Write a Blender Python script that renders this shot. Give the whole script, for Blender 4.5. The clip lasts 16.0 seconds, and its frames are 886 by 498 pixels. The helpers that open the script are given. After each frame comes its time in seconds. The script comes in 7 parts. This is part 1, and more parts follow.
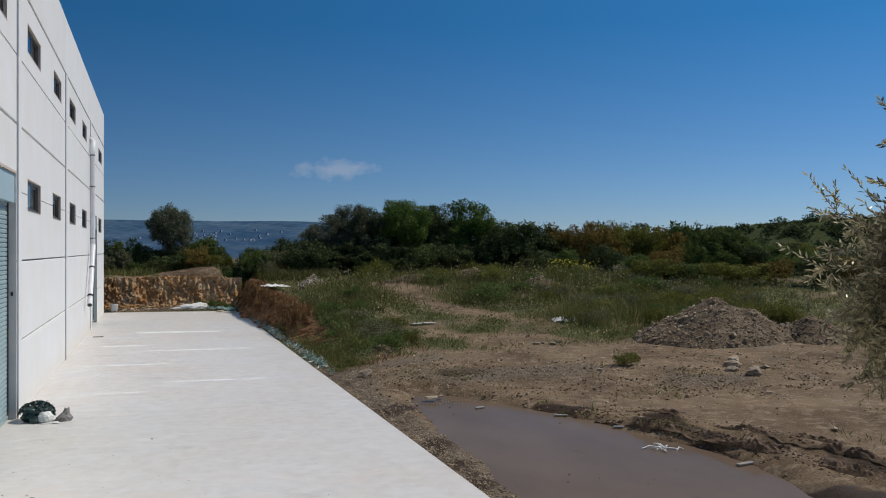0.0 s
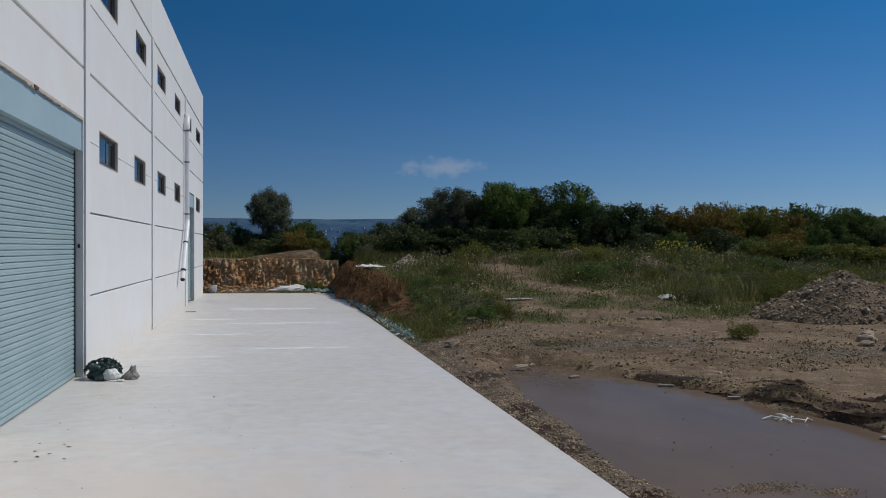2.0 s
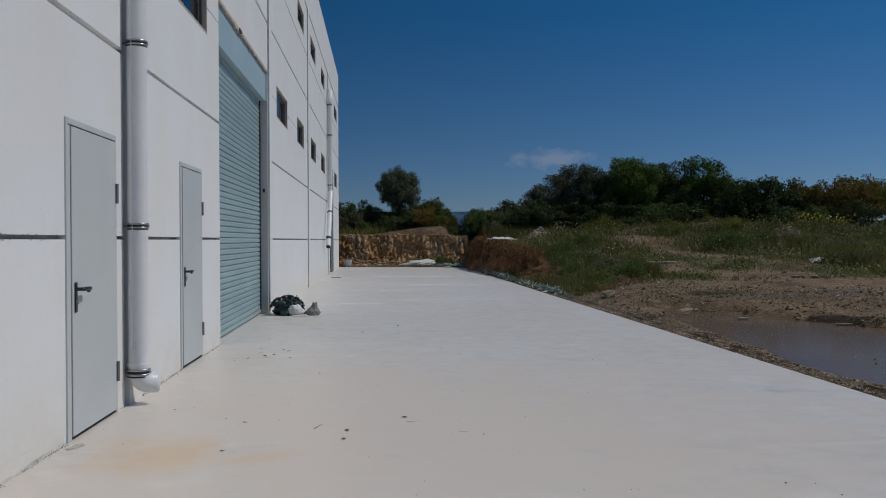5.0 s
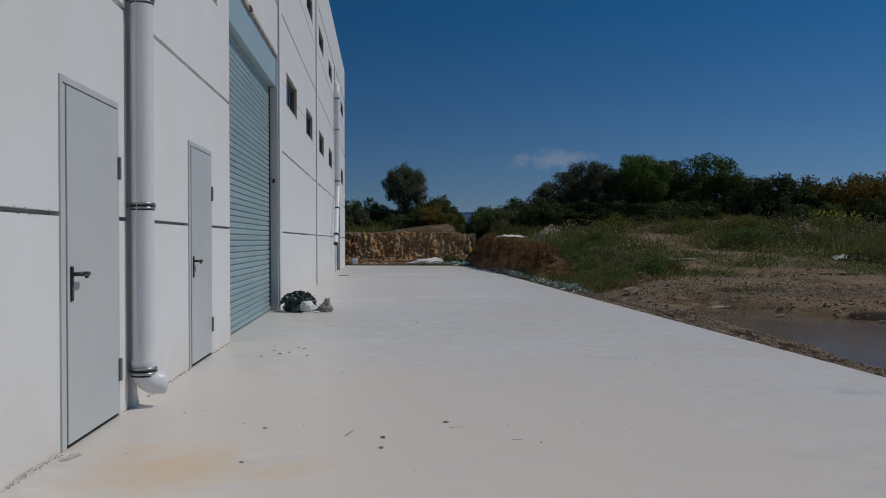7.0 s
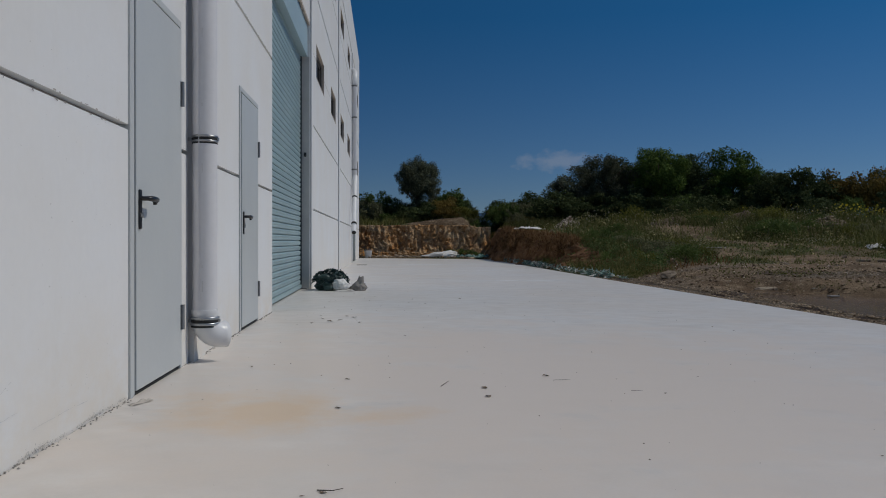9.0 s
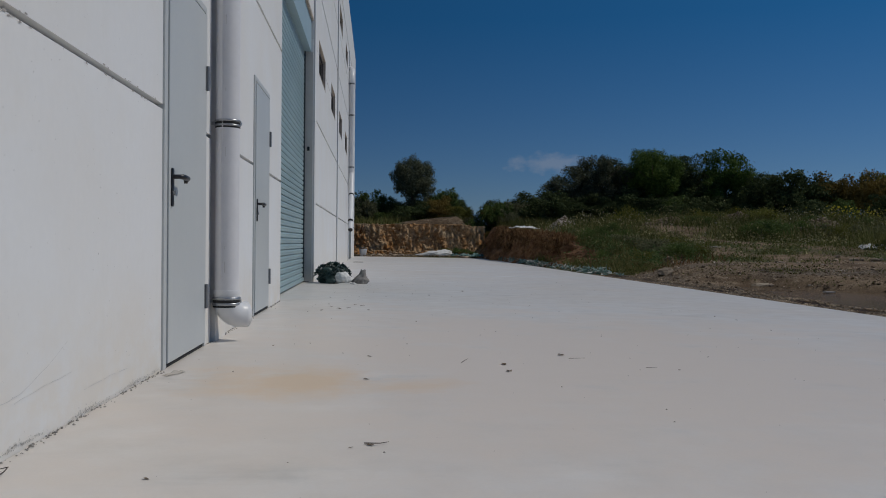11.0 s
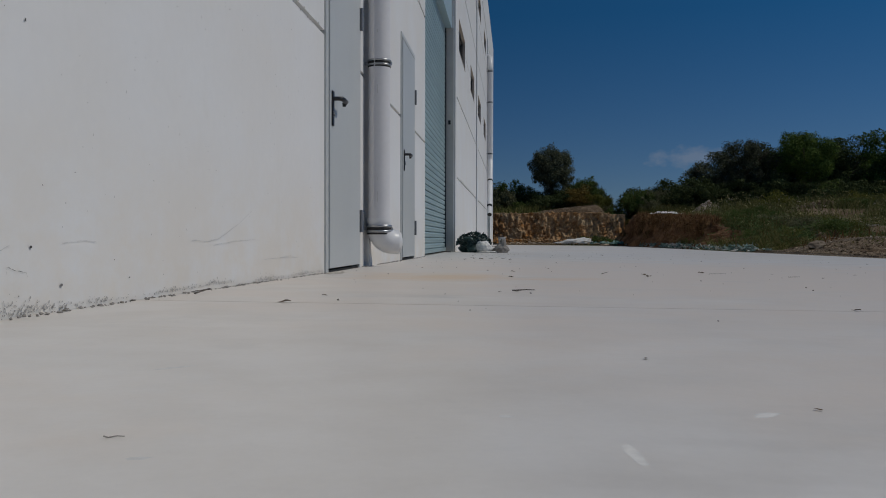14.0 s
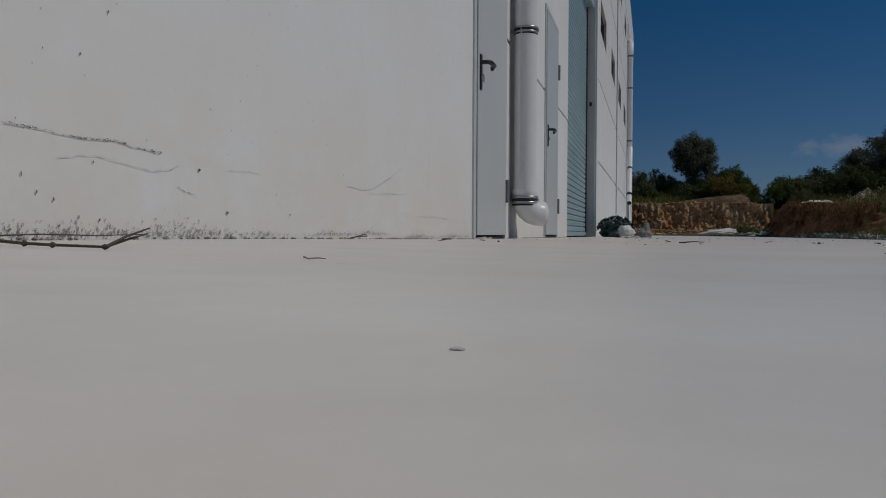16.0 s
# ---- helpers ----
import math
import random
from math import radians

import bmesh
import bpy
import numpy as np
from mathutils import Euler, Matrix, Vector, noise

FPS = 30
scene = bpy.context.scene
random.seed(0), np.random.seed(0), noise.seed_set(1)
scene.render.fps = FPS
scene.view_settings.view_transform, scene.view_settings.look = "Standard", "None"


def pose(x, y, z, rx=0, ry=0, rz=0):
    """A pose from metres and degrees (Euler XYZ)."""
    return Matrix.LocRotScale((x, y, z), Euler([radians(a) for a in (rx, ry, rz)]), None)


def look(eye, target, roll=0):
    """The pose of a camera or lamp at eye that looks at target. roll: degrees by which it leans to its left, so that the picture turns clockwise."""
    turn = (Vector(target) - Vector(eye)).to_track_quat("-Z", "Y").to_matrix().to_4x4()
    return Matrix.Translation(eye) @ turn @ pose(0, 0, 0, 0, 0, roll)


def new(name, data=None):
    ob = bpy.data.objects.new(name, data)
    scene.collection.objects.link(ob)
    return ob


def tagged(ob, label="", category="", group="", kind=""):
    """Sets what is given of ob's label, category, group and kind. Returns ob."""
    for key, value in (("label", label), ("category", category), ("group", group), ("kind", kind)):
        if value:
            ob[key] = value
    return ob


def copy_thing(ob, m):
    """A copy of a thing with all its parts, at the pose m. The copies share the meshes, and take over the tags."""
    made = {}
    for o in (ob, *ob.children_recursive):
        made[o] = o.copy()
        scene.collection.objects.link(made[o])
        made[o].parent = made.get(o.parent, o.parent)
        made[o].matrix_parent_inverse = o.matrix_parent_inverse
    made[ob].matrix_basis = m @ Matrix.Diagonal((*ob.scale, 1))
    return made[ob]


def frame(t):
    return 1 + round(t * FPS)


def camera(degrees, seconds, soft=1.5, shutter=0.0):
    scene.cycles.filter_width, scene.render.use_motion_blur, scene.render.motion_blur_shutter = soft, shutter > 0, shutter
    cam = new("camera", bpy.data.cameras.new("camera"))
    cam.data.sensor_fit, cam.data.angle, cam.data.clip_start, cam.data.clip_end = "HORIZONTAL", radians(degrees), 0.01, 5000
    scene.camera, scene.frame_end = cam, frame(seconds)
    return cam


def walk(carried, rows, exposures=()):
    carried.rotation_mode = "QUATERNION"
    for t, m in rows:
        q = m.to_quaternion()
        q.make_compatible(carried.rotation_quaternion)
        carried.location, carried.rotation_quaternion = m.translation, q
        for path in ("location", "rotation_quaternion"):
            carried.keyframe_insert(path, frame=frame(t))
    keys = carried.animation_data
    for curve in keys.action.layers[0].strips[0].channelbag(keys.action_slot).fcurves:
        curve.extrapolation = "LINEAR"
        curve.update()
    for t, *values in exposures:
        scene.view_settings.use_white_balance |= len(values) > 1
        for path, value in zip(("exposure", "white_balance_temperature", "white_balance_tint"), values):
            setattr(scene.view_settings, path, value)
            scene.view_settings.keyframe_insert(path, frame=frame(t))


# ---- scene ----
cam = camera(54.2, 16.0, 1.0)
PATH = [
    (0, (2.349, -6.808, 2.985), (2.978, -4.909, 2.986), -0.0),
    (0.5, (2.693, -6.653, 2.56), (3.16, -4.708, 2.554), 0.0),
    (1, (2.808, -6.603, 2.168), (3.222, -4.646, 2.15), -0.0),
    (1.5, (2.961, -6.187, 2.174), (3.376, -4.231, 2.161), 0.0),
    (2, (3.088, -5.464, 2.179), (3.481, -3.503, 2.175), -0.0),
    (2.5, (3.079, -5.219, 1.918), (3.386, -3.243, 1.903), -0.1),
    (3, (2.957, -5.258, 1.583), (3.183, -3.271, 1.563), -0.1),
    (3.5, (2.585, -5.401, 1.429), (2.767, -3.409, 1.406), -0.2),
    (4, (2.256, -5.508, 1.369), (2.41, -3.514, 1.348), -0.2),
    (4.5, (2.099, -5.611, 1.381), (2.245, -3.617, 1.36), -0.2),
    (5, (2.013, -5.704, 1.3), (2.158, -3.71, 1.279), -0.2),
    (5.2, (1.993, -5.754, 1.3), (2.137, -3.759, 1.273), -0.2),
    (7.3, (1.69, -4.601, 1.095), (1.829, -2.606, 1.08), -0.1),
    (7.5, (1.62, -4.388, 0.994), (1.757, -2.393, 0.987), 0.0),
    (8, (1.459, -4.207, 0.833), (1.594, -2.212, 0.816), 0.0),
    (8.5, (1.337, -4.229, 0.78), (1.47, -2.234, 0.761), 0.0),
    (9, (1.249, -4.305, 0.77), (1.382, -2.309, 0.753), 0.1),
    (11.3, (1.062, -4.444, 0.599), (1.217, -2.45, 0.585), 0.5),
    (11.5, (1.051, -4.452, 0.553), (1.203, -2.458, 0.536), 0.2),
    (12, (1.0, -4.479, 0.427), (1.156, -2.485, 0.409), 0.2),
    (12.5, (1.164, -4.554, 0.38), (1.295, -2.558, 0.36), 0.3),
    (13, (1.187, -4.648, 0.328), (1.182, -2.649, 0.307), 0.2),
    (13.5, (1.131, -4.716, 0.263), (1.039, -2.719, 0.243), 0.1),
    (14, (1.048, -4.708, 0.182), (0.883, -2.715, 0.162), 0.1),
    (14.5, (0.989, -4.665, 0.083), (0.757, -2.679, 0.06), 0.1),
    (15, (0.96, -4.602, 0.033), (0.655, -2.625, 0.004), 0.3),
    (15.5, (0.956, -4.603, 0.034), (0.558, -2.644, 0.001), 0.3),
    (16, (0.954, -4.606, 0.033), (0.484, -2.662, -0.004), 0.3),
]
EXPOSURES = [(0, -0.11, 6800, 10), (0.5, -0.18, 6700, 10), (1, -0.3, 6600, 10), (1.5, -0.37, 6550, 10), (2.5, -0.45, 6500, 10), (3, -0.52, 6500, 10), (3.5, -0.69, 6500, 10), (5, -0.81, 6500, 10), (9, -0.94, 6500, 10), (12.5, -1.0, 6500, 10), (14.5, -1.2, 6580, 10), (16, -1.31, 6680, 10)]
walk(cam, [(t, look(eye, target, roll)) for t, eye, target, roll in PATH], EXPOSURES)

# ---- world, sun, exposure ----
SUN_EL, SUN_AZ = 51.0, 86.0  # degrees; azimuth from +y towards +x
world = bpy.data.worlds.new("sky")
scene.world = world
world.use_nodes = True
wn, wl = world.node_tree.nodes, world.node_tree.links
sky = wn.new("ShaderNodeTexSky")
sky.sky_type, sky.sun_disc = "NISHITA", False
sky.sun_elevation, sky.sun_rotation = radians(SUN_EL), radians(SUN_AZ)
sky.altitude, sky.air_density, sky.dust_density, sky.ozone_density = 2000, 0.9, 0.6, 5.0
deep = wn.new("ShaderNodeMix")  # clear, saturated blue down to the horizon
deep.data_type, deep.blend_type = "RGBA", "MULTIPLY"
deep.inputs[0].default_value = 1.0
coords, split, haze = wn.new("ShaderNodeTexCoord"), wn.new("ShaderNodeSeparateXYZ"), wn.new("ShaderNodeValToRGB")
wl.new(coords.outputs["Generated"], split.inputs[0])
wl.new(split.outputs[2], haze.inputs[0])
haze.color_ramp.elements[0].position, haze.color_ramp.elements[0].color = 0.0, (0.82, 0.89, 1.06, 1)
haze.color_ramp.elements[1].position, haze.color_ramp.elements[1].color = 0.25, (0.225, 0.81, 1.09, 1)
high = haze.color_ramp.elements.new(0.42)
high.color = (0.25, 0.95, 1.25, 1)
wl.new(haze.outputs[0], deep.inputs[7])
wl.new(sky.outputs[0], deep.inputs[6])
# the sky brightens towards the sun
toward, glow, bright = wn.new("ShaderNodeVectorMath"), wn.new("ShaderNodeMapRange"), wn.new("ShaderNodeMix")
toward.operation = "DOT_PRODUCT"
ce, se = math.cos(radians(SUN_EL)), math.sin(radians(SUN_EL))
toward.inputs[1].default_value = (ce * math.sin(radians(SUN_AZ)), ce * math.cos(radians(SUN_AZ)), se)
wl.new(coords.outputs["Generated"], toward.inputs[0])
glow.inputs[1].default_value, glow.inputs[2].default_value = -0.2, 0.9
glow.inputs[3].default_value, glow.inputs[4].default_value = 0.70, 1.48
wl.new(toward.outputs["Value"], glow.inputs[0])
bright.data_type, bright.blend_type = "RGBA", "MULTIPLY"
bright.inputs[0].default_value = 1.0
wl.new(deep.outputs[2], bright.inputs[6])
wl.new(glow.outputs[0], bright.inputs[7])
wl.new(bright.outputs[2], wn["Background"].inputs[0])
wn["Background"].inputs[1].default_value = 0.066
sun_lamp = bpy.data.lights.new("sun", "SUN")
sun_lamp.energy, sun_lamp.angle, sun_lamp.color = 3.6, radians(0.55), (1.0, 0.945, 0.85)
sun_dir = Vector((ce * math.sin(radians(SUN_AZ)), ce * math.cos(radians(SUN_AZ)), se))
new("sun", sun_lamp).matrix_world = look(sun_dir * 60, (0, 0, 0))

# ---- materials ----
def nodes_of(name):
    m = bpy.data.materials.new(name)
    m.use_nodes = True
    return m, m.node_tree.nodes, m.node_tree.links, m.node_tree.nodes["Principled BSDF"]


def noise_node(n, l, coord, scale, detail=4.0, rough=0.55, stretch=None):
    t = n.new("ShaderNodeTexNoise")
    t.inputs["Scale"].default_value, t.inputs["Detail"].default_value, t.inputs["Roughness"].default_value = scale, detail, rough
    if stretch:
        mp = n.new("ShaderNodeMapping")
        mp.inputs["Scale"].default_value = stretch
        l.new(coord, mp.inputs[0])
        coord = mp.outputs[0]
    l.new(coord, t.inputs["Vector"])
    return t.outputs[0]


def ramp(n, l, fac, a, b, ca=(0, 0, 0, 1), cb=(1, 1, 1, 1)):
    r = n.new("ShaderNodeValToRGB")
    r.color_ramp.elements[0].position, r.color_ramp.elements[1].position = a, b
    r.color_ramp.elements[0].color, r.color_ramp.elements[1].color = ca, cb
    l.new(fac, r.inputs[0])
    return r.outputs[0]


def mix(n, l, fac, a, b, mode="MIX"):
    m = n.new("ShaderNodeMix")
    m.data_type, m.blend_type = "RGBA", mode
    for key, v in ((0, fac), (6, a), (7, b)):
        if isinstance(v, (int, float)):
            m.inputs[key].default_value = v
        elif isinstance(v, tuple):
            m.inputs[key].default_value = (*v, 1) if len(v) == 3 else v
        else:
            l.new(v, m.inputs[key])
    return m.outputs[2]


def surface(name, c1, c2, scale=1.0, fine=40.0, rough=0.8, bump=0.15, metal=0.0, dist=0.01, fine_amt=0.25, spec=0.4, vary=0.0, island=False):
    """Two colours in large patches, fine grain over them, relief of both."""
    m, n, l, p = nodes_of(name)
    pos = n.new("ShaderNodeNewGeometry")
    big = noise_node(n, l, pos.outputs["Position"], scale)
    small = noise_node(n, l, pos.outputs["Position"], fine, 3)
    col = mix(n, l, ramp(n, l, big, 0.35, 0.65), c1, c2)
    col = mix(n, l, fine_amt, col, mix(n, l, ramp(n, l, small, 0.3, 0.7), (0.35, 0.35, 0.35), (1, 1, 1)), "MULTIPLY")
    if vary:
        src = pos.outputs["Random Per Island"] if island else n.new("ShaderNodeObjectInfo").outputs["Random"]
        v = n.new("ShaderNodeMapRange")
        v.inputs[3].default_value, v.inputs[4].default_value = 1 - vary, 1 + vary
        l.new(src, v.inputs[0])
        h = n.new("ShaderNodeHueSaturation")
        l.new(v.outputs[0], h.inputs["Value"])
        l.new(col, h.inputs["Color"])
        col = h.outputs[0]
    l.new(col, p.inputs["Base Color"])
    p.inputs["Roughness"].default_value, p.inputs["Metallic"].default_value = rough, metal
    p.inputs["Specular IOR Level"].default_value = spec
    b = n.new("ShaderNodeBump")
    b.inputs["Strength"].default_value, b.inputs["Distance"].default_value = bump, dist
    add = n.new("ShaderNodeMath")
    l.new(big, add.inputs[0])
    l.new(small, add.inputs[1])
    l.new(add.outputs[0], b.inputs["Height"])
    l.new(b.outputs[0], p.inputs["Normal"])
    return m


def leaf_mat(name, c1, c2, light=0.3, vary=0.35, gloss=0.7, spec=0.06):
    """Leaves: colour varies from leaf to leaf and from plant to plant; light shines through."""
    m, n, l, p = nodes_of(name)
    geo, oi = n.new("ShaderNodeNewGeometry"), n.new("ShaderNodeObjectInfo")
    col = mix(n, l, geo.outputs["Random Per Island"], c1, c2)
    patch = noise_node(n, l, geo.outputs["Position"], 0.9, 2)
    add = n.new("ShaderNodeMath")
    l.new(oi.outputs["Random"], add.inputs[0])
    l.new(patch, add.inputs[1])
    v = n.new("ShaderNodeMapRange")
    v.inputs[2].default_value = 1.5
    v.inputs[3].default_value, v.inputs[4].default_value = 1 - vary, 1 + vary
    l.new(add.outputs[0], v.inputs[0])
    h = n.new("ShaderNodeHueSaturation")
    l.new(v.outputs[0], h.inputs["Value"])
    l.new(col, h.inputs["Color"])
    l.new(h.outputs[0], p.inputs["Base Color"])
    p.inputs["Roughness"].default_value = gloss
    p.inputs["Specular IOR Level"].default_value = spec
    tr, mx = n.new("ShaderNodeBsdfTranslucent"), n.new("ShaderNodeMixShader")
    l.new(h.outputs[0], tr.inputs[0])
    mx.inputs[0].default_value = light
    l.new(p.outputs[0], mx.inputs[1])
    l.new(tr.outputs[0], mx.inputs[2])
    l.new(mx.outputs[0], n["Material Output"].inputs[0])
    return m


def plain(name, c, rough=0.5, metal=0.0, spec=0.5):
    return surface(name, c, tuple(v * 0.9 for v in c), 3.0, 60.0, rough, 0.03, metal, 0.003, 0.08, spec)


def slab_material():
    m, n, l, p = nodes_of("poured_concrete")
    pos = n.new("ShaderNodeNewGeometry").outputs["Position"]
    big = noise_node(n, l, pos, 0.35, 5, 0.6)
    mid = noise_node(n, l, pos, 1.3, 6, 0.65)
    fine = noise_node(n, l, pos, 90.0, 2)
    trowel = noise_node(n, l, pos, 0.5, 6, 0.7, (0.35, 2.2, 1))
    col = mix(n, l, ramp(n, l, big, 0.38, 0.66), (0.66, 0.645, 0.622), (0.65, 0.607, 0.555))
    col = mix(n, l, ramp(n, l, trowel, 0.60, 0.80), col, (0.68, 0.662, 0.635))
    col = mix(n, l, ramp(n, l, mid, 0.62, 0.82), col, (0.50, 0.49, 0.47))
    dusk = noise_node(n, l, pos, 0.8, 5, 0.7, (0.5, 1.0, 1))
    smear = mix(n, l, ramp(n, l, dusk, 0.58, 0.74), (1, 1, 1), (0.82, 0.825, 0.83), "MIX")
    col = mix(n, l, 1.0, col, smear, "MULTIPLY")
    near = noise_node(n, l, pos, 4.5, 5, 0.6)
    col = mix(n, l, ramp(n, l, near, 0.4, 0.7), col, mix(n, l, 1.0, col, (0.90, 0.885, 0.865), "MULTIPLY"))
    pale = noise_node(n, l, pos, 2.2, 5, 0.6, (0.6, 1.2, 1))
    col = mix(n, l, ramp(n, l, pale, 0.54, 0.70), col, mix(n, l, 1.0, col, (1.085, 1.085, 1.085), "MULTIPLY"))
    blue = noise_node(n, l, pos, 1.1, 4, 0.6, (1.0, 0.45, 1))
    col = mix(n, l, ramp(n, l, blue, 0.52, 0.68), col, mix(n, l, 1.0, col, (0.975, 0.985, 1.0), "MULTIPLY"))
    smudge = noise_node(n, l, pos, 1.2, 5, 0.6, (0.55, 1.6, 1))
    col = mix(n, l, ramp(n, l, smudge, 0.60, 0.72), col, mix(n, l, 1.0, col, (0.84, 0.835, 0.83), "MULTIPLY"))
    # rust-orange stain beside the door, and the wider beige soiling round it
    for centre, size, tint, amt in (((2.4, 0.4, 0), (8.5, 10.5, 1), (0.662, 0.590, 0.520), 0.92), ((0.74, -0.34, 0), (1.65, 1.2, 1), (0.655, 0.485, 0.315), 0.75)):
        mp = n.new("ShaderNodeMapping")
        mp.vector_type = "TEXTURE"
        mp.inputs["Location"].default_value, mp.inputs["Scale"].default_value = centre, size
        l.new(pos, mp.inputs[0])
        ln = n.new("ShaderNodeVectorMath")
        ln.operation = "LENGTH"
        l.new(mp.outputs[0], ln.inputs[0])
        wob = n.new("ShaderNodeMath")
        wob.operation = "MULTIPLY_ADD"
        wob.inputs[1].default_value = 1.1
        l.new(mid, wob.inputs[0])
        l.new(ln.outputs["Value"], wob.inputs[2])
        f = ramp(n, l, wob.outputs[0], 0.7, 1.65, (amt, amt, amt, 1), (0, 0, 0, 1))
        col = mix(n, l, f, col, tint)
    col = mix(n, l, 0.05, col, ramp(n, l, fine, 0.3, 0.7, (0.5, 0.5, 0.5, 1)), "MULTIPLY")
    l.new(col, p.inputs["Base Color"])
    p.inputs["Roughness"].default_value = 0.42
    p.inputs["Specular IOR Level"].default_value = 0.5
    b = n.new("ShaderNodeBump")
    b.inputs["Strength"].default_value, b.inputs["Distance"].default_value = 0.03, 0.002
    l.new(mid, b.inputs["Height"])
    l.new(b.outputs[0], p.inputs["Normal"])
    return m


def ground_material():
    """Earth, gravel, wet mud and thin green, laid out by the masks of the ground mesh."""
    m, n, l, p = nodes_of("earth_and_gravel")
    pos = n.new("ShaderNodeNewGeometry").outputs["Position"]
    at = n.new("ShaderNodeVertexColor")
    at.layer_name = "cover"
    sep = n.new("ShaderNodeSeparateColor")
    l.new(at.outputs[0], sep.inputs[0])
    big, mid, fine = noise_node(n, l, pos, 0.5, 5), noise_node(n, l, pos, 3.5, 6, 0.65), noise_node(n, l, pos, 38.0, 4, 0.7)
    col = mix(n, l, ramp(n, l, big, 0.35, 0.65), (0.30, 0.214, 0.134), (0.145, 0.098, 0.059))
    col = mix(n, l, ramp(n, l, mid, 0.5, 0.72), col, (0.44, 0.34, 0.235))
    vor = n.new("ShaderNodeTexVoronoi")
    vor.inputs["Scale"].default_value = 26.0
    l.new(pos, vor.inputs["Vector"])
    gravel = mix(n, l, ramp(n, l, vor.outputs["Color"], 0.1, 0.9), (0.11, 0.083, 0.060), (0.29, 0.238, 0.182))
    def soft(mask, wobble=0.6):
        a = n.new("ShaderNodeMath")
        a.operation = "MULTIPLY_ADD"
        a.inputs[1].default_value = wobble
        l.new(mid, a.inputs[0])
        l.new(mask, a.inputs[2])
        return ramp(n, l, a.outputs[0], 0.55, 0.95)
    col = mix(n, l, soft(sep.outputs[2]), col, gravel)
    col = mix(n, l, soft(sep.outputs[1]), col, mix(n, l, ramp(n, l, fine, 0.35, 0.65), (0.060, 0.070, 0.024), (0.165, 0.155, 0.068)))
    wet = soft(sep.outputs[0], 0.5)
    col = mix(n, l, wet, col, (0.060, 0.037, 0.022))
    col = mix(n, l, 0.9, col, ramp(n, l, fine, 0.36, 0.62, (0.36, 0.35, 0.34, 1)), "MULTIPLY")
    l.new(col, p.inputs["Base Color"])
    l.new(mix(n, l, wet, (0.95, 0.95, 0.95), (0.68, 0.68, 0.68)), p.inputs["Roughness"])
    p.inputs["Specular IOR Level"].default_value = 0.15
    b = n.new("ShaderNodeBump")
    b.inputs["Strength"].default_value, b.inputs["Distance"].default_value = 0.7, 0.03
    add = n.new("ShaderNodeMath")
    l.new(mid, add.inputs[0])
    l.new(fine, add.inputs[1])
    l.new(add.outputs[0], b.inputs["Height"])
    l.new(b.outputs[0], p.inputs["Normal"])
    return m


def wall_material():
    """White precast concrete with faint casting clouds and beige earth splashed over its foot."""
    m = surface("white_precast_concrete", (0.722, 0.732, 0.738), (0.704, 0.696, 0.678), 0.9, 22.0, 0.75, 0.012, 0, 0.002, 0.03, 0.3, 0.02)
    n, l = m.node_tree.nodes, m.node_tree.links
    p = n["Principled BSDF"]
    clean = p.inputs["Base Color"].links[0].from_socket
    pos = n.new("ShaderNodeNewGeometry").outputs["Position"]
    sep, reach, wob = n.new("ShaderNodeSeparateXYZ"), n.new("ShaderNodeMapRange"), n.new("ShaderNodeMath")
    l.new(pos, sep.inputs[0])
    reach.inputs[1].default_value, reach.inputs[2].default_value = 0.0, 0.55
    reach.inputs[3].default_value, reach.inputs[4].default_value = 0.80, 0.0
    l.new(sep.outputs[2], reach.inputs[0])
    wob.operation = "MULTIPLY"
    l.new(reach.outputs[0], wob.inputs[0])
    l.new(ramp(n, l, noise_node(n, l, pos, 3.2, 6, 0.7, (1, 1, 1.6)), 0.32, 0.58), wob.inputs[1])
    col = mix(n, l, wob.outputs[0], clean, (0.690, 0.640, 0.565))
    runs = ramp(n, l, noise_node(n, l, pos, 3.0, 5, 0.7, (1, 1.2, 0.5)), 0.58, 0.78)
    col = mix(n, l, runs, col, mix(n, l, 1.0, col, (0.97, 0.962, 0.945), "MULTIPLY"))
    l.new(col, p.inputs["Base Color"])
    return m


def water_material():
    m, n, l, p = nodes_of("muddy_water")
    pos = n.new("ShaderNodeNewGeometry").outputs["Position"]
    silt = noise_node(n, l, pos, 0.7, 4, 0.6, (1, 0.5, 1))
    l.new(mix(n, l, ramp(n, l, silt, 0.35, 0.7), (0.125, 0.090, 0.064), (0.160, 0.116, 0.082)), p.inputs["Base Color"])
    p.inputs["Roughness"].default_value, p.inputs["IOR"].default_value = 0.13, 1.33
    p.inputs["Specular IOR Level"].default_value = 0.05
    b = n.new("ShaderNodeBump")
    b.inputs["Strength"].default_value, b.inputs["Distance"].default_value = 0.16, 0.01
    l.new(noise_node(n, l, pos, 5.0, 3), b.inputs["Height"])
    l.new(b.outputs[0], p.inputs["Normal"])
    return m


def glass_material():
    m, n, l, p = nodes_of("window_glass")
    p.inputs["Base Color"].default_value = (0.55, 0.62, 0.66, 1)
    p.inputs["Transmission Weight"].default_value, p.inputs["Roughness"].default_value, p.inputs["IOR"].default_value = 1.0, 0.01, 1.5
    return m


